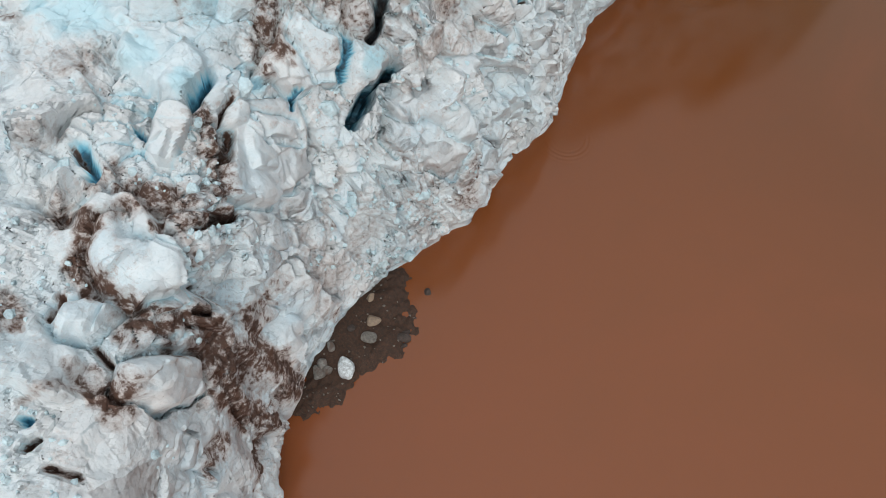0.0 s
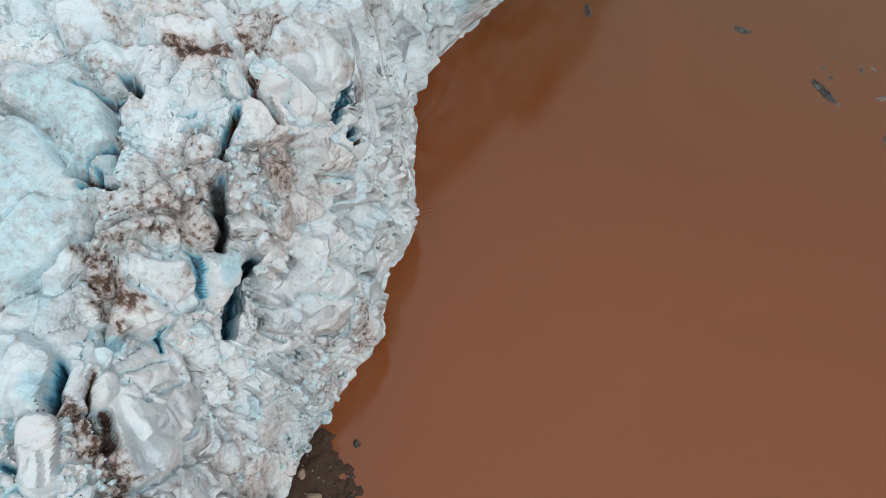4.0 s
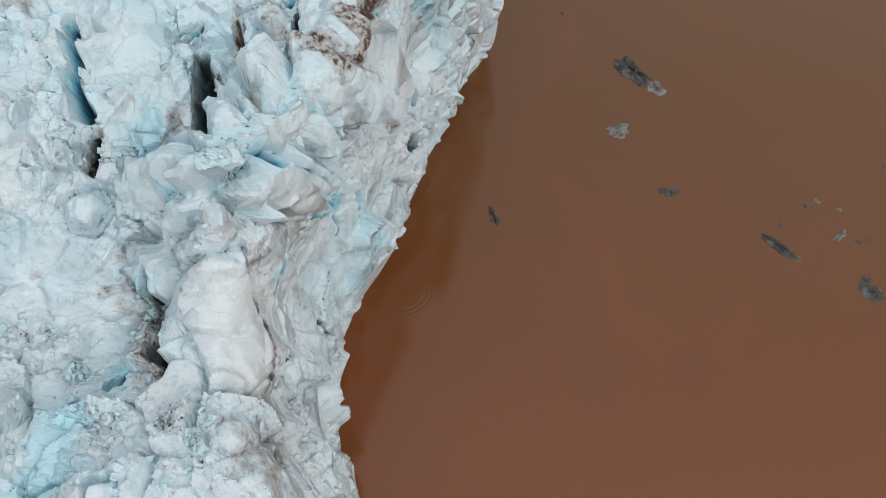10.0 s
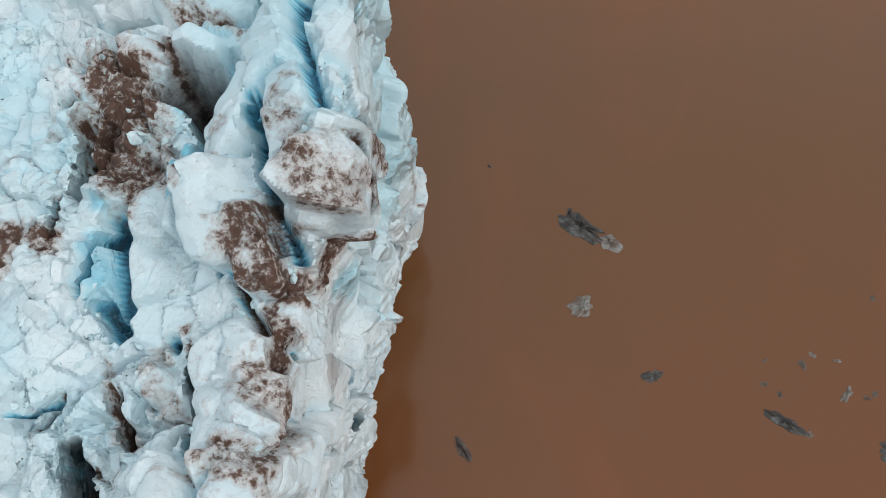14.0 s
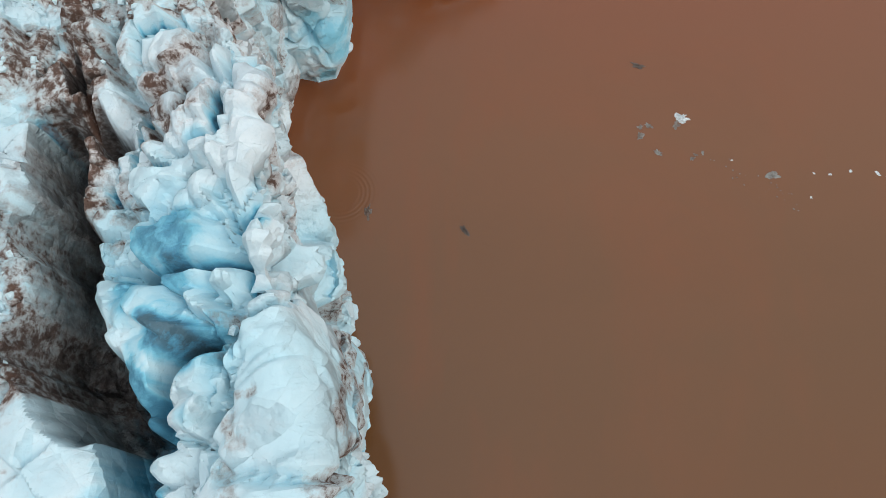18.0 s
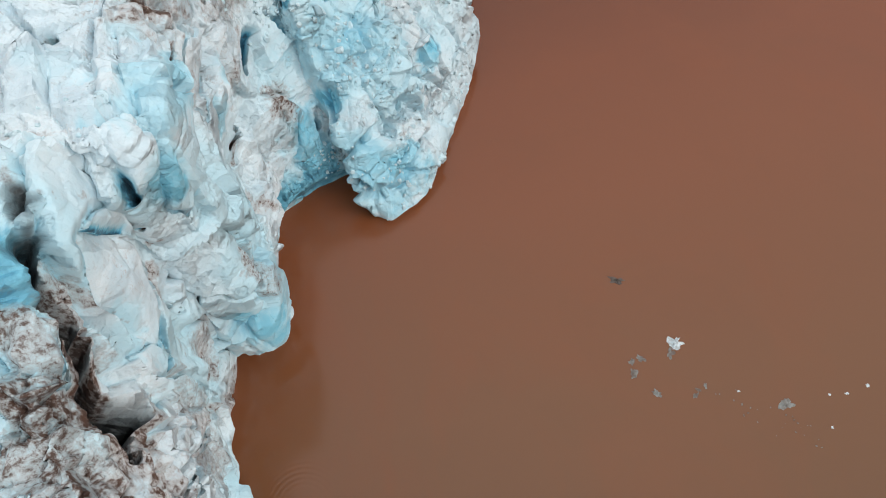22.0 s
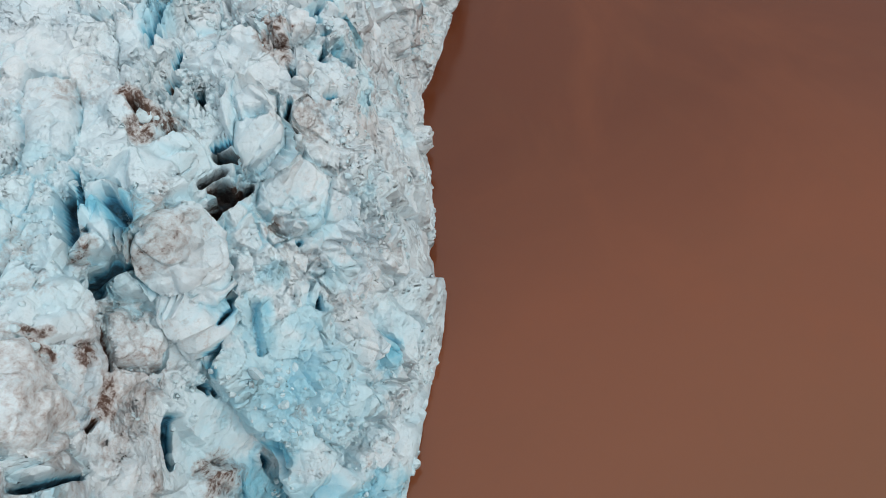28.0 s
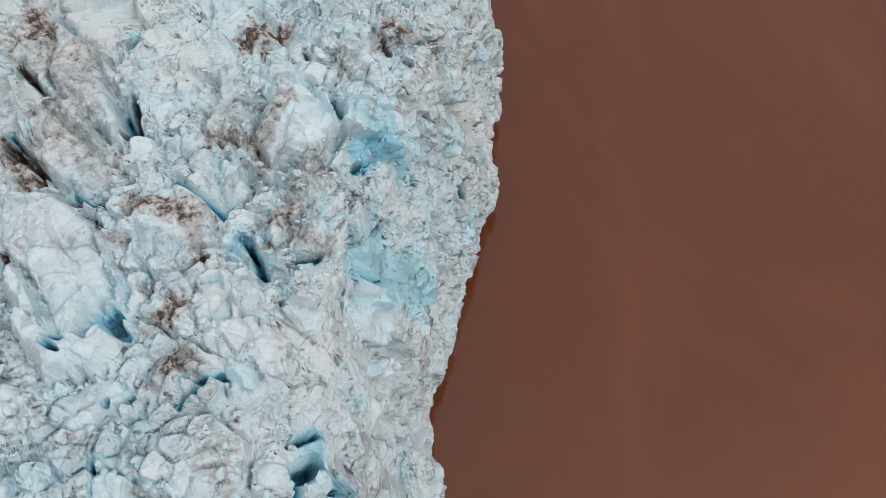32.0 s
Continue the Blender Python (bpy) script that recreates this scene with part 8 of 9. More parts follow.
# caves: clefts
crack(1.2, 8, 0, (-25.3, 303.5, 46.2), (-27.5, 302.1, 46.8))
crack(2.6, 9, 0.3, (-39.5, 293.0, 47.3), (-40.4, 291.8, 47.6))
crack(1.5, 7, 0.3, (-27.4, 315.5, 51.1), (-27.0, 314.7, 50.9))
# hollow behind the bend: clefts
crack(1.2, 8, 0.1, (-68.1, 79.6, 34.8), (-68.7, 84.6, 34.6))
crack(1.2, 8, 0.1, (-82.1, 103.5, 35.1), (-82.2, 100.4, 33.1))
# blue cleft: stains
dirt(5, 0.85, (-68.0, 212.9, 50.1), (-65.6, 195.8, 50.8), (-65.4, 190.3, 50.4))
dirt(5, 0.8, (-73.7, 205.5, 49.8), (-72.2, 210.2, 50.0))
dirt(5, 0.8, (-69.7, 179.7, 48.7), (-67.8, 177.7, 48.9), (-64.4, 175.0, 49.0))
dirt(3, 0.7, (-56.9, 200.6, 53.4), (-55.3, 201.9, 54.1))
dirt(2, 0.7, (-58.7, 195.4, 52.2), (-57.0, 196.3, 53.2))
dirt(2, 0.8, (-49.0, 192.9, 54.4), (-48.6, 189.8, 51.1))
dirt(2, 0.7, (-46.5, 184.0, 27.0), (-45.9, 181.8, 22.0))
dirt(2, 0.7, (-44.7, 169.9, 40.5), (-44.3, 162.5, 54.1))
dirt(4, 0.8, (-68.6, 173.9, 48.3), (-67.4, 175.8, 48.7))
# striped ridge: stains
dirt(6, 0.9, (-70.4, 217.1, 50.1), (-68.3, 214.9, 50.2))
dirt(3, 0.6, (-62.1, 230.5, 54.3), (-60.0, 225.1, 51.7))
dirt(3, 0.6, (-64.3, 220.7, 51.2), (-59.3, 217.8, 51.7), (-57.1, 213.7, 52.7))
dirt(3, 0.7, (-57.4, 224.6, 36.2), (-56.9, 218.9, 43.7))
dirt(4, 0.7, (-56.8, 199.4, 53.4), (-58.4, 197.2, 52.5))
dirt(4, 0.8, (-48.9, 194.3, 53.8), (-48.8, 193.8, 53.4))
dirt(5, 0.45, (-54.6, 215.2, 36.0), (-52.9, 211.7, 27.2), (-51.4, 207.0, 28.3))
dirt(2, 0.7, (-61.1, 211.7, 51.9), (-62.6, 207.4, 51.1))
dirt(6, 0.8, (-68.5, 206.4, 50.1), (-67.2, 201.3, 50.5))
# tall fins: stains
dirt(4, 0.5, (-70.6, 181.7, 48.7), (-68.0, 175.0, 48.5))
dirt(5, 0.9, (-74.4, 172.2, 46.3), (-72.1, 167.9, 46.5))
dirt(6, 0.9, (-70.3, 151.0, 45.2), (-66.9, 144.7, 45.7), (-70.3, 143.7, 44.8))
dirt(2.5, 0.8, (-62.2, 155.3, 47.9), (-58.5, 153.7, 47.9))
dirt(1.2, 0.9, (-63.8, 152.4, 47.2), (-63.8, 149.5, 46.9))
dirt(2, 0.8, (-49.3, 158.4, 52.3), (-48.9, 157.5, 52.4))
dirt(2, 0.7, (-45.2, 159.5, 54.3), (-46.9, 190.3, 22.0), (-45.1, 166.9, 53.4))
dirt(2.5, 0.6, (-50.9, 138.8, 51.0), (-51.5, 138.4, 50.6))
dirt(3, 0.7, (-48.6, 134.6, 48.0), (-47.0, 137.2, 40.5))
dirt(1.2, 0.5, (-44.9, 149.7, 53.5), (-46.0, 143.4, 47.4), (-46.3, 140.3, 41.1))
# blue petals: stains
dirt(3.5, 0.95, (-83.8, 133.2, 40.1), (-79.0, 133.8, 41.3), (-81.7, 129.9, 40.2))
dirt(2.5, 0.8, (-75.3, 132.7, 42.1), (-74.6, 131.9, 42.1))
dirt(4, 0.8, (-69.5, 138.1, 44.4), (-65.8, 137.8, 44.9))
dirt(3, 0.9, (-53.8, 131.4, 47.0), (-52.7, 125.0, 43.6))
dirt(3, 0.9, (-49.5, 131.1, 43.7), (-50.4, 128.5, 42.9))
dirt(4, 0.55, (-55.1, 116.0, 43.7), (-54.4, 114.2, 41.5))
# north end: stains
dirt(4, 0.6, (-23.8, 393.9, 50.3), (-26.6, 392.1, 50.2))
dirt(3, 0.7, (1.8, 383.9, 49.2), (3.3, 380.5, 49.0))
dirt(3.5, 0.6, (-16.2, 361.6, 49.0), (-10.3, 358.5, 48.8))
dirt(3, 0.5, (0.8, 368.0, 48.4), (-2.4, 366.4, 48.7))
dirt(5, 0.4, (3.3, 361.0, 47.0), (1.9, 356.2, 47.0))
dirt(2, 0.7, (-14.7, 346.2, 48.7), (-14.7, 348.3, 48.8))
dirt(3, 0.5, (-15.0, 340.7, 48.8), (-13.8, 339.9, 48.7))
dirt(1.5, 0.8, (-3.6, 351.7, 47.1), (-3.3, 351.2, 47.1))
dirt(3, 0.6, (20.5, 382.0, 46.7), (18.2, 377.6, 46.6))
dirt(3, 0.5, (0.0, 353.6, 47.0), (0.8, 353.3, 46.5))
dirt(3, 0.4, (-13.9, 330.0, 49.0), (-13.7, 328.4, 49.1))
dirt(1.5, 0.8, (-9.9, 352.0, 48.1), (-10.5, 351.9, 48.2))
dirt(3, 0.4, (-19.4, 379.5, 49.9), (-19.2, 375.9, 49.7))
dirt(3, 0.7, (-28.8, 373.8, 50.0), (-26.5, 369.9, 49.8))
# broken apron: stains
dirt(4, 0.9, (-49.1, 269.3, 56.3), (-49.2, 266.2, 53.7))
dirt(3, 0.6, (-38.9, 277.1, 21.4), (-38.9, 276.7, 20.6))
dirt(3, 0.7, (-42.9, 282.5, 43.9), (-42.7, 282.3, 43.0))
dirt(2, 0.6, (-45.8, 284.8, 53.6), (-45.5, 282.5, 52.5))
dirt(2, 0.8, (-43.6, 285.3, 48.3), (-43.3, 285.6, 47.7))
dirt(3, 0.4, (-42.6, 279.3, 39.7), (-44.1, 276.0, 42.3))
dirt(2, 0.5, (-42.9, 275.0, 33.7), (-44.4, 271.3, 28.9))
# caves: stains
dirt(1.5, 0.9, (-32.5, 312.8, 52.1), (-31.4, 310.5, 51.4))
dirt(1.5, 0.8, (-29.3, 309.5, 50.5), (-29.0, 308.1, 50.2))
dirt(3, 0.6, (-14.4, 321.1, 49.5), (-14.5, 319.1, 49.7))
dirt(5, 0.4, (-32.0, 296.7, 48.6), (-32.6, 296.0, 48.6))
dirt(4, 0.5, (-35.9, 295.3, 48.0), (-35.9, 294.4, 46.7))
dirt(4, 0.4, (-13.7, 307.9, 46.4), (-14.0, 306.9, 45.2))
dirt(4, 0.4, (-15.7, 341.2, 48.9), (-15.0, 340.7, 48.8))
# hollow behind the bend: stains
dirt(4, 0.6, (-56.8, 54.3, 43.5), (-59.7, 56.3, 42.8))
dirt(2, 0.8, (-55.6, 55.7, 43.4), (-55.7, 56.2, 43.3))
dirt(4, 0.3, (-52.2, 60.8, 39.2), (-53.8, 58.1, 43.0))
dirt(3, 0.4, (-55.1, 73.3, 30.6), (-56.1, 70.7, 37.8))
dirt(3, 0.5, (-70.3, 81.8, 33.0), (-67.8, 82.8, 35.0))
dirt(3, 0.4, (-72.0, 55.8, 41.8), (-71.1, 57.7, 41.4))
dirt(3, 0.5, (-64.0, 52.9, 42.8), (-64.4, 52.4, 42.9))
# long crack: stains
dirt(7, 0.45, (-55.5, 36.1, 40.4), (-56.0, 33.1, 39.3), (-57.1, 30.4, 39.9))
dirt(2, 0.95, (-62.7, 48.5, 43.3), (-57.8, 49.8, 43.7))
dirt(2, 0.6, (-57.5, 52.9, 43.6), (-57.5, 56.5, 43.1))
dirt(4, 0.35, (-49.6, 45.1, 36.2), (-47.6, 44.8, 30.9))
dirt(4, 0.75, (-57.4, 25.3, 39.6), (-56.1, 24.2, 38.0))
dirt(3, 0.4, (-55.5, 41.7, 43.0), (-56.2, 40.1, 42.8))
dirt(4, 0.5, (-87.5, 57.3, 43.0), (-86.5, 56.9, 42.9))
dirt(4, 0.35, (-71.7, 49.2, 42.9), (-70.8, 49.3, 42.9))
dirt(4, 0.4, (-44.6, 33.5, 12.1), (-44.2, 33.7, 10.6))
# south end: stains
dirt(2, 0.9, (-46.3, -1.7, 39.2), (-43.7, -5.2, 38.9), (-40.4, -5.5, 37.8))
dirt(2.5, 0.7, (-44.8, 4.6, 37.5), (-46.2, 0.8, 38.4))
dirt(2.5, 0.6, (-51.5, 12.6, 36.9), (-46.2, 9.0, 35.4), (-44.3, 7.1, 35.7))
dirt(1, 0.95, (-43.0, 2.1, 37.3), (-43.9, 8.4, 32.7))
dirt(6, 0.9, (-35.8, -1.0, 28.9), (-33.7, -0.9, 21.8))
dirt(5, 0.8, (-35.5, 3.4, 14.6), (-35.3, 3.6, 12.9))
dirt(4, 0.9, (-32.0, -0.7, 14.5), (-32.5, -2.3, 22.4))
dirt(4, 0.7, (-32.5, -8.8, 37.0), (-32.7, -8.5, 37.0))
dirt(4, 0.6, (-36.8, -4.9, 37.3), (-36.0, -4.8, 36.7))
dirt(4, 0.6, (-38.7, 6.5, 21.3), (-38.5, 7.2, 18.8))
dirt(2, 0.4, (-41.3, 13.6, 14.0), (-39.5, 12.8, 8.7))
dirt(4, 0.35, (-45.8, 33.7, 15.9), (-45.3, 34.2, 14.4))
dirt(3, 0.5, (-41.8, 39.4, 9.1), (-40.9, 39.9, 6.8))
dirt(5, 0.4, (-61.3, 5.9, 41.7), (-62.4, 7.1, 41.7))
dirt(3, 0.5, (-57.0, 23.9, 39.2), (-56.2, 23.2, 38.2))
dirt(6, 0.35, (-53.5, 36.4, 37.8), (-54.6, 35.4, 38.3))
# a cleft painted dark, then more stains
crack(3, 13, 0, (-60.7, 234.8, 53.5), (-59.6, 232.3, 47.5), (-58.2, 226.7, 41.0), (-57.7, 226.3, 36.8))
dirt(8, 0.65, (-59.6, 219.9, 51.5), (-56.6, 217.2, 47.0))
dirt(5, 0.6, (-57.4, 223.3, 38.3), (-56.3, 219.9, 35.8))
dirt(4, 0.4, (-60.7, 228.5, 53.4), (-60.5, 227.7, 52.8))
dirt(8, 0.35, (-46.8, 282.1, 55.7), (-46.2, 276.9, 53.0))
dirt(8, 0.35, (-40.8, 288.9, 45.3), (-41.9, 281.3, 39.3))
dirt(6, 0.5, (-48.8, 269.6, 55.9), (-48.5, 266.8, 51.6))
dirt(7, 0.45, (-24.5, 391.2, 50.1), (-19.1, 380.2, 49.9))
dirt(6, 0.4, (-23.3, 374.5, 49.8), (-19.2, 367.3, 49.3))
dirt(9, 0.55, (-55.5, 36.1, 40.4), (-56.0, 33.1, 39.3), (-57.1, 30.4, 39.9))
dirt(5, 0.4, (-65.4, 41.6, 43.0), (-73.5, 43.4, 43.0))
dirt(16, 0.2, (-68.7, 25.7, 42.6), (-65.9, 24.3, 41.9))
dirt(14, 0.2, (-70.3, 37.3, 43.0), (-66.7, 34.6, 42.8))
blue(18, 0.2, (-68.7, 25.7, 42.6), (-65.9, 24.3, 41.9))
blue(14, 0.2, (-70.3, 37.3, 43.0), (-66.7, 34.6, 42.8))
dirt(8, 0.4, (-57.3, 232.3, 26.1), (-55.9, 228.5, 13.6))
dirt(6, 0.4, (-54.8, 241.9, 19.9), (-54.9, 239.2, 15.1))
dirt(3, 0.6, (-46.5, 248.8, 26.0), (-46.6, 247.9, 22.7))
dirt(6, 0.4, (-54.3, 216.1, 26.9), (-52.1, 209.6, 24.4))
dirt(4, 0.5, (-53.6, 207.0, 54.1), (-54.0, 203.2, 54.4))

# ---- shape ----


def shape():
    p = FLAT
    n = NORMAL.reshape(-1, 3)
    warp = np.stack([fractal(p, 9.0, 3, 40 + a) for a in range(3)], 1) * 2.4
    still = MARKS["calm"]
    loose = 1 - still
    here = p[:, 1]
    broken = np.interp(here, [-40, 20, 60, 85, 97, 140, 200, 240, 275, 300, 420], [0.55, 0.42, 0.42, 0.4, 0.32, 0.25, 0.3, 0.25, 0.45, 0.6, 0.75])
    # large seracs
    q = (p + warp) * (1, 1, 0.7)
    edge, centre, r = cells(q, 9.0, 3)
    tilt = np.clip(((q - centre) * (r - 0.5)).sum(1) * 0.5, -1.6, 1.6)
    move = (1 - 0.8 * still) * (((r[:, 0] - 0.4) * 1.8 + tilt) * smooth(0.0, 0.9, edge) - 1.6 * (1 - smooth(0.0, 0.75, edge)) * smooth(-0.2, 0.4, fractal(p, 13, 2, 250)))
    # blocks, broken along flat faces
    q2 = p + warp * 0.3 + np.stack([fractal(p, 2.6, 2, 60 + a) for a in range(3)], 1) * 0.3
    edge2, centre2, r2 = cells(q2, 3.0, 11)
    rough = smooth(-0.15, 0.4, fractal(p, 17, 3, 120)) * (1 - 0.85 * still) * (0.35 + 0.65 * broken)
    flat2 = ((p - centre2) * (r2 - 0.5)).sum(1)
    move += rough * (((r2[:, 0] - 0.35) * 1.3 + flat2 * 0.9) * smooth(0, 0.3, edge2) - 0.95 * (1 - smooth(0, 0.42, edge2)))
    edge5, centre5, r5 = cells(p + warp * 0.35, 5.5, 31)
    steep = 1 - smooth(0.25, 0.6, n[:, 2])
    move += (0.6 + 0.4 * still) * (1 - 0.6 * steep) * (0.42 * ((p - centre5) * (r5 - 0.5)).sum(1) * smooth(0, 0.25, edge5) - 0.3 * (1 - smooth(0, 0.3, edge5)))
    # rubble
    q3 = p + warp * 0.2 + 5.1
    edge3, centre3, r3 = cells(q3, 1.2, 23)
    fine = smooth(0.0, 0.45, fractal(p, 8, 3, 150)) * (1 - 0.9 * still) * broken
    move += fine * (((r3[:, 0] - 0.35) * 0.7 + ((p + 5.1 - centre3) * (r3 - 0.5)).sum(1) * 0.9) * smooth(0, 0.18, edge3) - 0.42 * (1 - smooth(0, 0.22, edge3)))
    move += WOBBLE * 0.13 * (1 - 0.4 * still) + WOBBLE_FINE * 0.025 * loose
    # flutes running down the steep faces
    flute = fractal(p * (1, 1, 0.16), 3.8, 2, 260, 0.5)
    move += steep * ((0.3 + 0.6 * broken) * flute - (0.15 + 0.4 * broken) * np.abs(fractal(p * (1, 1, 0.2), 5.5, 2, 270)))
    foot = smooth(-1, 9, p[:, 2])
    move = move * (0.22 + 0.78 * foot) + MARKS["lift"] + np.interp(here, [120, 140, 200, 235, 260], [0.8, -0.3, -0.3, 0.6, 0.9]) * (1 - smooth(0.3, 0.6, n[:, 2])) - 1.8 * (1 - smooth(0.6, 4.5, p[:, 2])) * (1 - smooth(0.3, 0.6, n[:, 2]))
    # crevasses open downwards rather than square to the surface
    plunge = n + np.array((0, 0, 1.3))
    plunge /= np.linalg.norm(plunge, axis=1, keepdims=True)
    out = p + n * move[:, None] - plunge * MARKS["slot"][:, None]
    # worn where a step stretches the surface
    g = out.reshape(BASE.shape)
    for _ in range(3):
        across = np.linalg.norm(np.diff(g, axis=0, append=g[-1:]), axis=2) + np.linalg.norm(np.diff(g, axis=1, append=g[:, -1:]), axis=2)
        worn = np.clip((across - 4.2 * STEP) / (6.0 * STEP), 0, 0.7)
        worn = np.maximum(worn, np.roll(worn, 1, 0))[..., None]
        mean = (np.roll(g, 1, 0) + np.roll(g, -1, 0)) * 0.27 + (np.roll(g, 1, 1) + np.roll(g, -1, 1)) * 0.23
        mean[[0, -1]], mean[:, [0, -1]] = g[[0, -1]], g[:, [0, -1]]
        g = g + (mean - g) * worn
    # snow-filled stretches and block tops are worn smooth
    ease = np.clip(still * 0.9 - 0.2, 0, 0.45).reshape(BASE.shape[:2])[..., None] * (MARKS["slot"] < 0.3).reshape(BASE.shape[:2])[..., None]
    for _ in range(1):
        mean = (np.roll(g, 1, 0) + np.roll(g, -1, 0)) * 0.35 + (np.roll(g, 1, 1) + np.roll(g, -1, 1)) * 0.15
        mean[[0, -1]], mean[:, [0, -1]] = g[[0, -1]], g[:, [0, -1]]
        g = g + (mean - g) * ease
    out = g.reshape(-1, 3)
    seam = (1 - smooth(0.0, 0.35, edge2)) * rough * smooth(0.1, 0.7, fractal(p, 12, 2, 230))
    # clearer ice towards the north
    clear = np.interp(here, [-40, 70, 95, 130, 150, 190, 215, 235, 250, 290, 310, 420], [0.02, 0.04, 0.07, 0.08, 0.14, 0.17, 0.15, 0.18, 0.15, 0.10, 0.07, 0.05])
    clear = clear * (1 + 1.3 * fractal(p, 14, 3, 240))
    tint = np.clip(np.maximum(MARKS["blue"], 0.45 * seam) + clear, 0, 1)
    return out, tint, broken * loose


SHAPED, BLUE, BROKEN = shape()


def grid_mesh(name, points, rows_n, cols_n, material, marks=None, soft=True, faces=None):
    """A mesh from a grid of points worked out above, or from some of its faces."""
    me = bpy.data.meshes.new(name)
    idx = np.arange(rows_n * cols_n).reshape(rows_n, cols_n)
    quads = np.stack([idx[:-1, :-1], idx[:-1, 1:], idx[1:, 1:], idx[1:, :-1]], -1).reshape(-1, 4)[:, ::-1]
    used = np.arange(rows_n * cols_n)
    if faces is not None:
        used, quads = np.unique(quads[faces], return_inverse=True)
        quads = quads.reshape(-1, 4)
    me.vertices.add(len(used))
    me.vertices.foreach_set("co", points[used].astype(np.float32).ravel())
    me.loops.add(quads.size)
    me.loops.foreach_set("vertex_index", quads.astype(np.int32).ravel())
    me.polygons.add(len(quads))
    me.polygons.foreach_set("loop_start", np.arange(0, quads.size, 4, dtype=np.int32))
    me.polygons.foreach_set("use_smooth", np.full(len(quads), soft, bool))
    me.update(calc_edges=True)
    if soft:
        me.set_sharp_from_angle(angle=radians(26))
    for key, values in (marks or {}).items():
        me.attributes.new(key, "FLOAT", "POINT").data.foreach_set("value", values[used].astype(np.float32))
    me.materials.append(material)
    return me


FILM = np.interp(FLAT[:, 1], [-40, 60, 85, 130, 185, 235, 245, 300, 350, 420], [0.9, 0.8, 0.45, 0.3, 0.3, 0.45, 0.12, 0.35, 0.7, 1.0])
ICE_MARKS = {"blue": BLUE, "dirt": np.clip(MARKS["dirt"], 0, 1), "cleft_shade": MARKS["cleft_shade"], "broken": BROKEN, "film": FILM}
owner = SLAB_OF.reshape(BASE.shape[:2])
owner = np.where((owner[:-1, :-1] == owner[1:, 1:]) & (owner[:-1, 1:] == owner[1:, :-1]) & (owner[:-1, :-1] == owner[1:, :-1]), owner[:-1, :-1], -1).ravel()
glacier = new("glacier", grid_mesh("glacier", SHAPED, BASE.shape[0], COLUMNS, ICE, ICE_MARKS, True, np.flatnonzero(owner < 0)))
tagged(glacier, "white and pale blue crevassed glacier ending in a cliff above brown water", "glacier", kind="structure")

for n in range(len(SLABS)):
    own = np.flatnonzero(owner == n)
    if len(own) > 20:
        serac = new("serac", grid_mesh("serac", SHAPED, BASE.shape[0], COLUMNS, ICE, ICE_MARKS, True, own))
        serac.parent = glacier
        serac["label"] = "smooth-topped pale block of glacier ice"

# the ice cap behind, and the front running on past both ends
far_n, far_m = 120, 60
edge_line = BASE[np.linspace(0, BASE.shape[0] - 1, far_n - 40).astype(int), -6]
south_run = np.stack([np.linspace(240, -40, 21)[:-1], np.linspace(-620, -70, 21)[:-1], np.full(20, 43.0)], 1)
south_run[:, 0] = np.linspace(60, edge_line[0, 0], 21)[:-1]
north_run = np.stack([np.linspace(edge_line[-1, 0], 240, 21)[1:], np.linspace(edge_line[-1, 1], 1100, 21)[1:], np.full(20, 50.0)], 1)
rim = np.concatenate([south_run, edge_line, north_run])
away = np.stack([-np.ones(far_n), np.zeros(far_n), np.zeros(far_n)], 1)
reach = 900 * np.linspace(0, 1, far_m) ** 2.2
sheet = rim[:, None, :] + away[:, None, :] * reach[None, :, None]
sheet[:, :, 2] += reach[None, :] * 0.03 - 0.8
flat_sheet = sheet.reshape(-1, 3)
flat_sheet[:, 2] += 2.2 * fractal(flat_sheet, 30, 4, 400) * np.minimum(1, np.tile(reach, far_n) / 20)
far_marks = {"blue": np.zeros(len(flat_sheet)) + 0.05, "dirt": np.zeros(len(flat_sheet)), "cleft_shade": np.zeros(len(flat_sheet)), "broken": np.ones(len(flat_sheet)), "film": np.full(len(flat_sheet), 0.5)}
upper_ice = new("upper_glacier", grid_mesh("upper_glacier", flat_sheet, far_n, far_m, ICE, far_marks))
tagged(upper_ice, "white uneven upper glacier behind the crevassed front", "glacier", kind="structure")
for name, line in (("south", south_run), ("north", north_run)):
    drop = np.stack([np.concatenate([line[:, :2] + (16 * s, 0), (line[:, 2] * (1 - s ** 1.5) - 3 * s)[:, None]], 1) for s in np.linspace(0, 1, 24)], 1)
    flat_drop = drop.reshape(-1, 3)
    flat_drop += np.stack([fractal(flat_drop, 12, 4, 410), np.zeros(len(flat_drop)), np.zeros(len(flat_drop))], 1) * 3
    marks = {key: np.full(len(flat_drop), value[0]) for key, value in far_marks.items()}
    tagged(new("ice_cliff_" + name, grid_mesh("ice_cliff", flat_drop, len(line), 24, ICE, marks)), "white ice cliff running on along the water", "glacier", kind="structure")

# ---- water ----
wm = bmesh.new()
bmesh.ops.create_grid(wm, x_segments=40, y_segments=40, size=2400)
water_mesh = bpy.data.meshes.new("water")
wm.to_mesh(water_mesh)
wm.free()
water_mesh.materials.append(WATER)
water = tagged(new("water", water_mesh), "calm reddish-brown silty water at the glacier front", "water", kind="structure")


# ---- loose ice and stones ----
def part(name, data, parent, m, label=""):
    ob = new(name, data)
    ob.parent = parent
    ob.matrix_basis = m
    if label:
        ob["label"] = label
    return ob


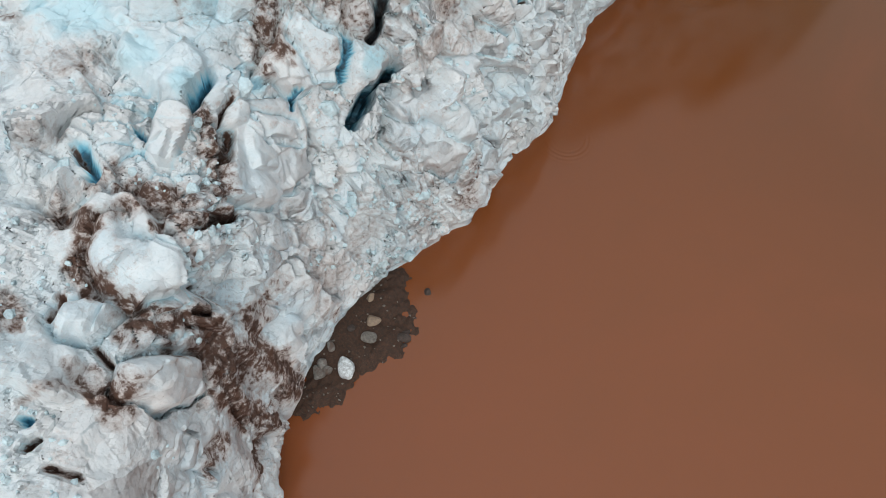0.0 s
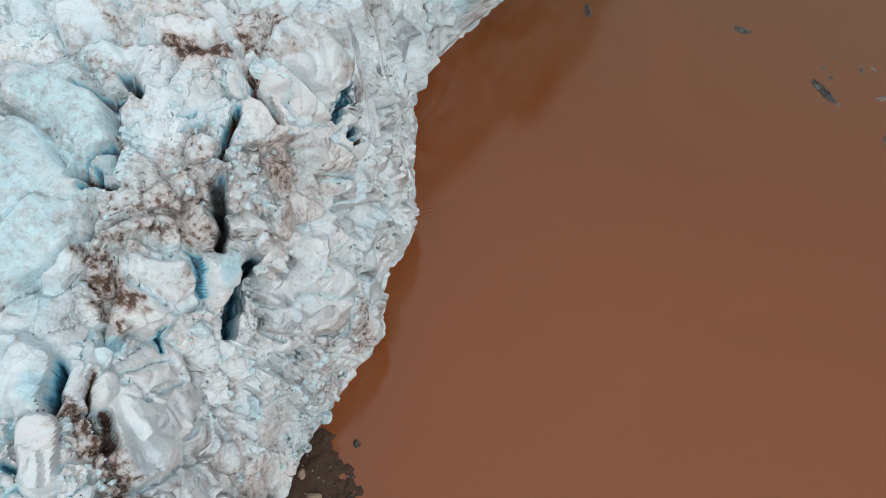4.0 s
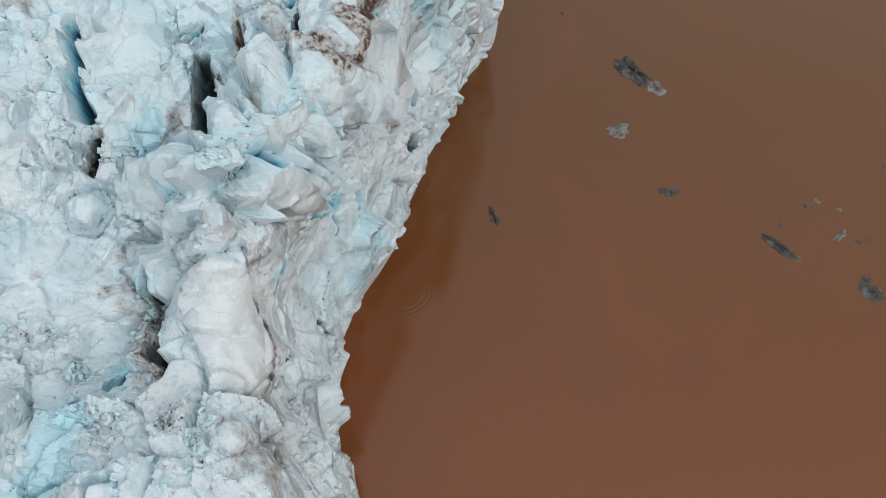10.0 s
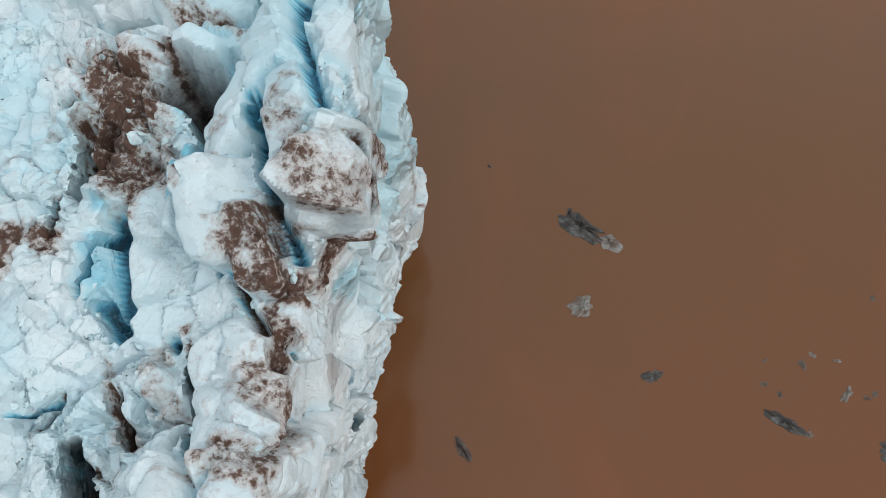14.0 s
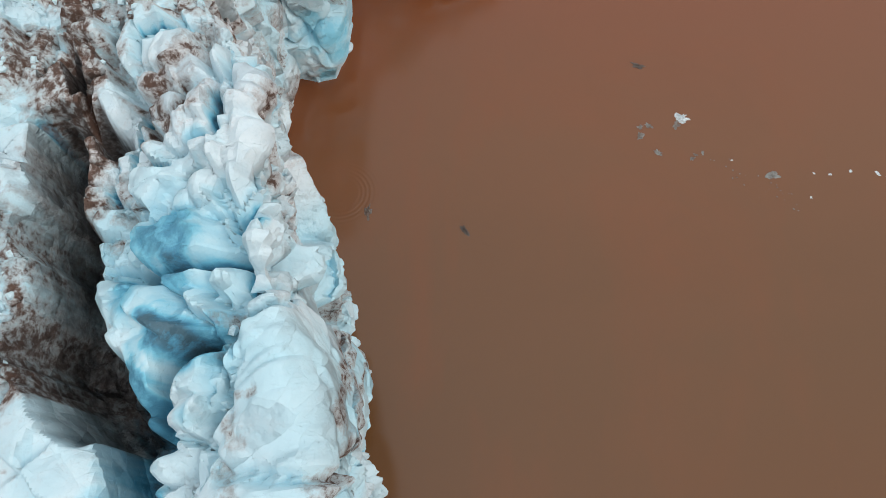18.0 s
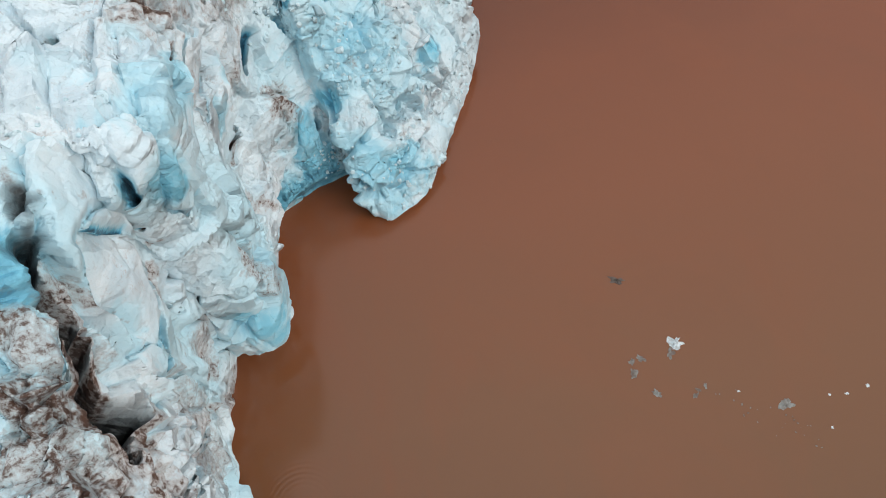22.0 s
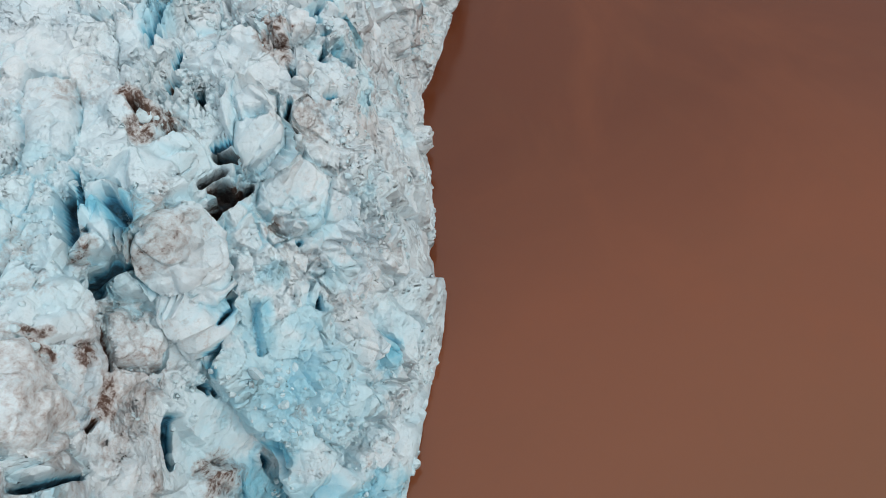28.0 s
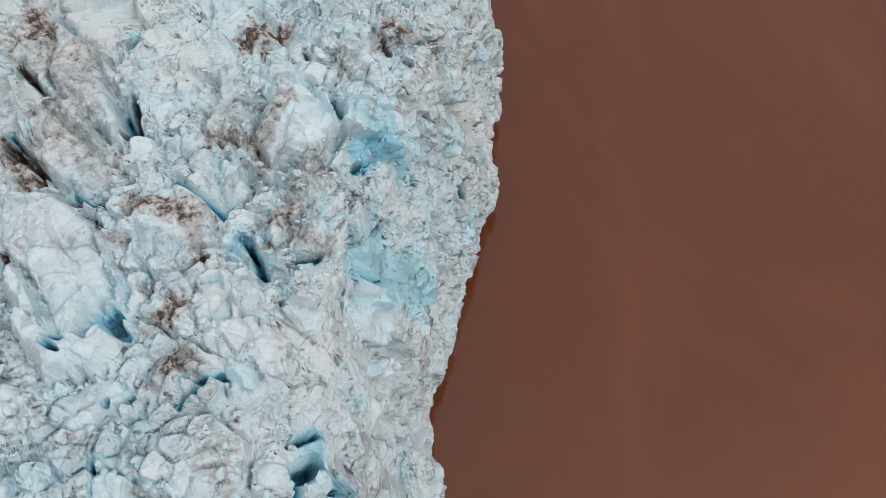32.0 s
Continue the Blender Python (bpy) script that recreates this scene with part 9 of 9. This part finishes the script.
def lump(name, seed, material, planes=11, detail=3, worn=0.10, rough=0.03):
    """A broken lump about 1 m across: flat faces meeting in worn edges."""
    rng = np.random.default_rng(seed)
    bm = bmesh.new()
    bmesh.ops.create_icosphere(bm, subdivisions=detail, radius=1.0)
    co = np.array([v.co[:] for v in bm.verts])
    nrm = rng.normal(size=(planes, 3))
    nrm /= np.linalg.norm(nrm, axis=1, keepdims=True)
    off = rng.uniform(0.34, 0.56, planes)
    reach = off / np.maximum(co @ nrm.T, 1e-3)
    reach = np.minimum(reach, 0.9)
    r = -np.log(np.exp(-reach / worn * 1.0).sum(1)) * worn + worn * 0.4
    r = np.clip(r, 0.2, 0.8) + rough * fractal(co + seed * 3.1, 0.35, 3, seed)
    for v, x in zip(bm.verts, co * r[:, None]):
        v.co = x
    for f in bm.faces:
        f.smooth = True
    me = bpy.data.meshes.new(name)
    bm.to_mesh(me)
    bm.free()
    me.set_sharp_from_angle(angle=radians(24))
    me.materials.append(material)
    return me


def plate(name, seed, material, sides=22, ragged=0.35, dome=0.45, under=0.5):
    """A low floe of melting ice, about 1 m across, with a ragged outline, a domed top and a keel below the water."""
    rng = np.random.default_rng(seed)
    ang = np.arange(sides) / sides * 2 * math.pi
    ring = np.stack([np.cos(ang), np.sin(ang), np.zeros(sides)], 1)
    edge = 0.5 * (1 + ragged * fractal(ring * 1.3 + seed * 5.7, 0.7, 3, seed, 0.6))
    bm = bmesh.new()
    loops = []
    for share, z in ((0.55, -under), (0.9, -under * 0.4), (1.0, 0.0), (0.93, 0.06), (0.72, 0.13), (0.42, 0.17), (0.16, 0.19)):
        loop = []
        for i in range(sides):
            p = ring[i] * edge[i] * share
            lift = z * dome if z > 0 else z * 0.3
            if z > 0:
                lift *= 1 + 0.9 * rng.uniform(-1, 1)
            loop.append(bm.verts.new((p[0] + rng.normal() * 0.008, p[1] + rng.normal() * 0.008, lift)))
        loops.append(loop)
    for a, c in zip(loops[:-1], loops[1:]):
        for i in range(sides):
            bm.faces.new((a[i], a[(i + 1) % sides], c[(i + 1) % sides], c[i]))
    bm.faces.new(loops[-1])
    bm.faces.new(loops[0][::-1])
    me = bpy.data.meshes.new(name)
    bm.to_mesh(me)
    bm.free()
    me.materials.append(material)
    return me


GRID = SHAPED.reshape(BASE.shape)


def ground_at(point):
    """The nearest place on the shaped ice to a point of the bare sweep."""
    i = int(np.argmin(((FLAT - np.array(point)) ** 2).sum(1)))
    return Vector(SHAPED[i]), Vector(NORMAL.reshape(-1, 3)[i])


rng = np.random.default_rng(5)
for n, (width, height, point) in enumerate(BLOCKS):
    place, normal = ground_at(point)
    data = lump("ice_block", 100 + n, BLOCK_ICE, 7, 4, 0.012, 0.006)
    size = width * 1.05
    m = pose(*(place - normal * size * 0.36), rng.uniform(-25, 25), rng.uniform(-25, 25), rng.uniform(0, 360)) @ Matrix.Diagonal((size, size * rng.uniform(0.7, 1.0), size * rng.uniform(0.6, 0.85), 1))
    part("ice_block", data, glacier, m)

# broken pieces lying on the ice
shapes = [lump("ice_chunk", 400 + n, BLOCK_ICE, 9, 2, 0.06, 0.03) for n in range(10)]
flat_count = len(FLAT)
level = NORMAL.reshape(-1, 3)[:, 2]
loose_spots = np.flatnonzero((level > 0.25) & (MARKS["calm"] < 0.3) & (INLAND.ravel() < 48) & (fractal(FLAT, 8, 3, 150) > 0.0) & (MARKS["slot"] < 0.5))
for i in rng.choice(loose_spots, 300, replace=False):
    size = 0.7 + 1.5 * rng.random() ** 2.2
    part("ice_chunk", shapes[rng.integers(10)], glacier, pose(*SHAPED[i], *rng.uniform(0, 360, 3)) @ Matrix.Diagonal((size, size * rng.uniform(0.6, 1), size * 0.8, 1)))

# finer rubble, past counting
bits = [lump("bit", 460 + n, BLOCK_ICE, 8, 1, 0.05, 0.0) for n in range(5)]
verts, faces, count = [], [], 0
bit_data = []
for me in bits:
    bit_data.append((np.array([v.co[:] for v in me.vertices]), np.array([p.vertices[:] for p in me.polygons])))
for i in rng.choice(loose_spots, 4500, replace=False):
    v, f = bit_data[rng.integers(5)]
    turn = np.array(Euler(rng.uniform(0, 6.28, 3)).to_matrix())
    verts.append(v @ turn.T * (0.25 + 0.6 * rng.random() ** 2) + SHAPED[i])
    faces.append(f + count)
    count += len(v)
rubble_mesh = bpy.data.meshes.new("ice_rubble")
rubble_mesh.from_pydata(np.concatenate(verts).tolist(), [], np.concatenate(faces).tolist())
rubble_mesh.materials.append(BLOCK_ICE)
rubble = part("ice_rubble", rubble_mesh, glacier, Matrix.Identity(4))
tagged(rubble, kind="stuff")
for me in bits:
    bpy.data.meshes.remove(me)

# ---- gravel bar at the foot of the ice ----
gn = 90
gx, gy = np.meshgrid(np.linspace(-1, 1, gn), np.linspace(-1, 1, gn), indexing="ij")
along_bar, across_bar = Vector((-4.5, 18.0)).normalized(), Vector((18.0, 4.5)).normalized()
centre_bar = Vector((-36.4, 15.6))
wx = centre_bar.x + gx * 13.6 * along_bar.x + gy * 7.4 * across_bar.x
wy = centre_bar.y + gx * 13.6 * along_bar.y + gy * 7.4 * across_bar.y
flat_bar = np.stack([wx.ravel(), wy.ravel(), np.zeros(gn * gn)], 1)
radius = np.sqrt((gx / 0.92) ** 2 + (gy / 0.80) ** 2).ravel() + 0.24 * fractal(flat_bar, 4.0, 5, 300, 0.6)
flat_bar[:, 2] = 1.4 * (1 - smooth(0.45, 1.15, radius)) - 0.28 + 0.10 * fractal(flat_bar, 1.2, 4, 310) * (radius < 1.1)
bar = new("gravel_bar", grid_mesh("gravel_bar", flat_bar, gn, gn, GRAVEL))
tagged(bar, "low wet brown gravel bar at the foot of the ice", "gravel bar", kind="structure")


def bar_height(x, y):
    return float(flat_bar[np.argmin((flat_bar[:, 0] - x) ** 2 + (flat_bar[:, 1] - y) ** 2), 2])


def stone(x, y, size, material, label, seed, sunk=0.25, category="boulder", name="boulder"):
    z = max(bar_height(x, y), -0.25)
    ob = new(name, lump(name, seed, material, 9, 3, 0.09, 0.03))
    ob.matrix_basis = pose(x, y, z + size * sunk, 10 * math.sin(seed), 8, seed * 47) @ Matrix.Diagonal((size * 1.25, size, size * 0.75, 1))
    return tagged(ob, label, category)


stone(-36.4, 19.7, 1.5, TAN_STONE, "tan square-edged boulder lying on the gravel bar", 701)
stone(-34.8, 17.6, 1.6, GREY_STONE, "speckled grey boulder lying on the gravel bar", 702)
stone(-39.6, 21.6, 0.9, TAN_STONE, "small tan stone on the gravel close to the ice", 703)
stone(-35.3, 28.6, 0.9, DARK_STONE, "dark stone just breaking the brown water", 704, 0.3)
stone(-32.0, 21.4, 1.2, DARK_STONE, "dark low boulder at the edge of the gravel bar", 705)
stone(-32.4, 22.2, 0.8, DARK_STONE, "small dark boulder at the edge of the gravel bar", 706)
stone(-31.2, 20.8, 0.6, DARK_STONE, "small dark wet stone beside the gravel bar", 707)
stone(-37.6, 16.6, 0.8, DARK_STONE, "dark wet stone half sunk in the gravel", 708)
stone(-35.4, 4.4, 0.9, DARK_STONE, "dark stone where the gravel meets the ice", 709)
for x, y, size, seed in ((-33.7, 12.7, 2.3, 720), (-35.6, 9.4, 1.5, 721), (-36.2, 10.4, 1.1, 722), (-37.4, 13.0, 1.0, 723), (-35.0, 10.6, 0.9, 724)):
    stone(x, y, size, FLOE_WHITE if seed == 720 else FLOE_GREY, "melting block of fallen ice stranded on the gravel", seed, 0.15, "ice block", "fallen_ice")
pebbles = [lump("pebble", 730 + n, GREY_STONE, 8, 1, 0.06, 0.0) for n in range(3)]
for n in range(70):
    x, y = centre_bar + along_bar * float(rng.uniform(-11, 10)) + across_bar * float(rng.uniform(-2, 5.4))
    z = bar_height(x, y)
    if z > 0.0:
        size = float(rng.uniform(0.14, 0.36))
        ob = new("pebble", pebbles[n % 3])
        ob.matrix_basis = pose(x, y, z + size * 0.15, 0, 0, n * 40) @ Matrix.Diagonal((size, size, size * 0.7, 1))
        tagged(ob, "small pale pebble on the wet gravel bar", "pebble", "pebbles on the gravel bar")


# ---- ice afloat ----
def floe(x, y, length, width, turn, material, label, seed, ragged=0.35, tall=1.0):
    ob = new("ice_floe", plate("ice_floe", seed, material, 26, ragged))
    ob.matrix_basis = pose(x, y, 0.02, 0, 0, turn) @ Matrix.Diagonal((length, width, max(length, width) * 0.5 * tall, 1))
    return tagged(ob, label, "ice floe", "ice floes off the glacier")


floe(-14.2, 154.2, 8.6, 3.4, -40, FLOE_DARK, "long dark silt-laden floe with a grey clear end", 801, 0.42)
floe(-10.4, 151.3, 4.4, 2.4, -35, FLOE_GREY, "pale grey end of melting ice beside the dark floe", 802, 0.4)
floe(-15.9, 156.6, 3.2, 1.0, 75, FLOE_DARK, "short dark spur of floating ice", 803, 0.5)
floe(-16.5, 140.7, 4.0, 3.2, 20, FLOE_GREY, "grey three-cornered floe of melting ice", 804, 0.35)
floe(-8.2, 128.9, 3.2, 1.9, 10, FLOE_DARK, "small dark speckled floe", 805, 0.4)
floe(8.6, 120.8, 5.6, 1.9, -36, FLOE_DARK, "long dark floe with a white tip", 806, 0.35)
floe(11.2, 119.0, 1.5, 0.9, -20, FLOE_GREY, "white tip of floating ice", 807, 0.5)
floe(22.1, 114.4, 3.6, 2.8, 25, FLOE_DARK, "dark ragged floe low in the brown water", 808, 0.4)
floe(21.4, 116.3, 2.2, 1.6, 60, FLOE_DARK, "dark lump of floating ice", 809, 0.5)
floe(-36.6, 120.8, 3.6, 1.5, -60, FLOE_BROWN, "brown wedge of floating ice near the cliff", 810, 0.4)
for n, (x, y, size) in enumerate(((7.2, 126.5, 0.9), (9.1, 124.8, 1.0), (13.6, 128.9, 1.2), (21.1, 123.4, 1.0), (22.6, 123.8, 0.8), (27.5, 138.5, 0.9), (-27.7, 167.3, 0.7), (35.6, 148.2, 1.6), (8.3, 129.9, 0.6))):
    floe(x, y, size * 1.3, size * 0.8, n * 50, FLOE_BROWN, "small brown lump of floating ice", 820 + n, 0.5)
for n, (x, y, size) in enumerate(((15.5, 130.3, 0.8), (18.9, 129.1, 0.8), (18.6, 124.2, 1.8), (-42.9, 217.4, 1.7), (-27.3, 212.1, 1.3), (9.1, 243.8, 1.7))):
    floe(x, y, size * 1.5, size * 0.7, n * 37 - 30, FLOE_GREY if n < 4 else FLOE_BROWN, "small grey floe of melting ice", 840 + n, 0.6)
floe(13.8, 231.1, 2.5, 2.2, 15, FLOE_WHITE, "bright white chunk of floating ice", 850, 0.5, 2.2)
for n, (x, y, size) in enumerate(((12.4, 229.7, 1.7), (7.6, 230.0, 1.4), (6.2, 229.9, 1.2), (5.6, 227.9, 1.7), (7.9, 224.2, 1.6), (26.1, 217.4, 2.3), (15.5, 223.3, 0.9), (14.2, 223.0, 0.7), (13.4, 222.3, 1.2))):
    floe(x, y, size * 1.0, size * 0.6, n * 63 + 60, FLOE_GREY, "grey patch of melting ice in the brown water", 860 + n, 0.6, 0.6)
for n, (x, y, size) in enumerate(((20.1, 221.2, 0.4), (39.7, 216.9, 0.6), (44.1, 216.0, 0.8), (36.0, 216.6, 0.5), (31.2, 212.4, 0.4), (33.3, 217.1, 0.4), (45.6, 215.3, 0.5))):
    floe(x, y, size * 1.2, size * 0.8, n * 63, FLOE_WHITE, "small white piece of floating ice", 880 + n, 0.5, 0.8)
tiny = plate("ice_bit", 899, FLOE_GREY, 8, 0.5)
for n in range(30):
    u = float(rng.random())
    x, y = 16.5 + 13 * u + float(rng.normal()) * 1.3, 221.5 - 10 * u + float(rng.normal()) * 1.5
    ob = new("ice_bit", tiny)
    size = float(rng.uniform(0.12, 0.34))
    ob.matrix_basis = pose(x, y, 0.02, 0, 0, n * 70) @ Matrix.Diagonal((size * 1.3, size, size, 1))
    tagged(ob, "tiny white bit of brash ice drifting in a line", "brash ice", "brash ice drifting in a line")
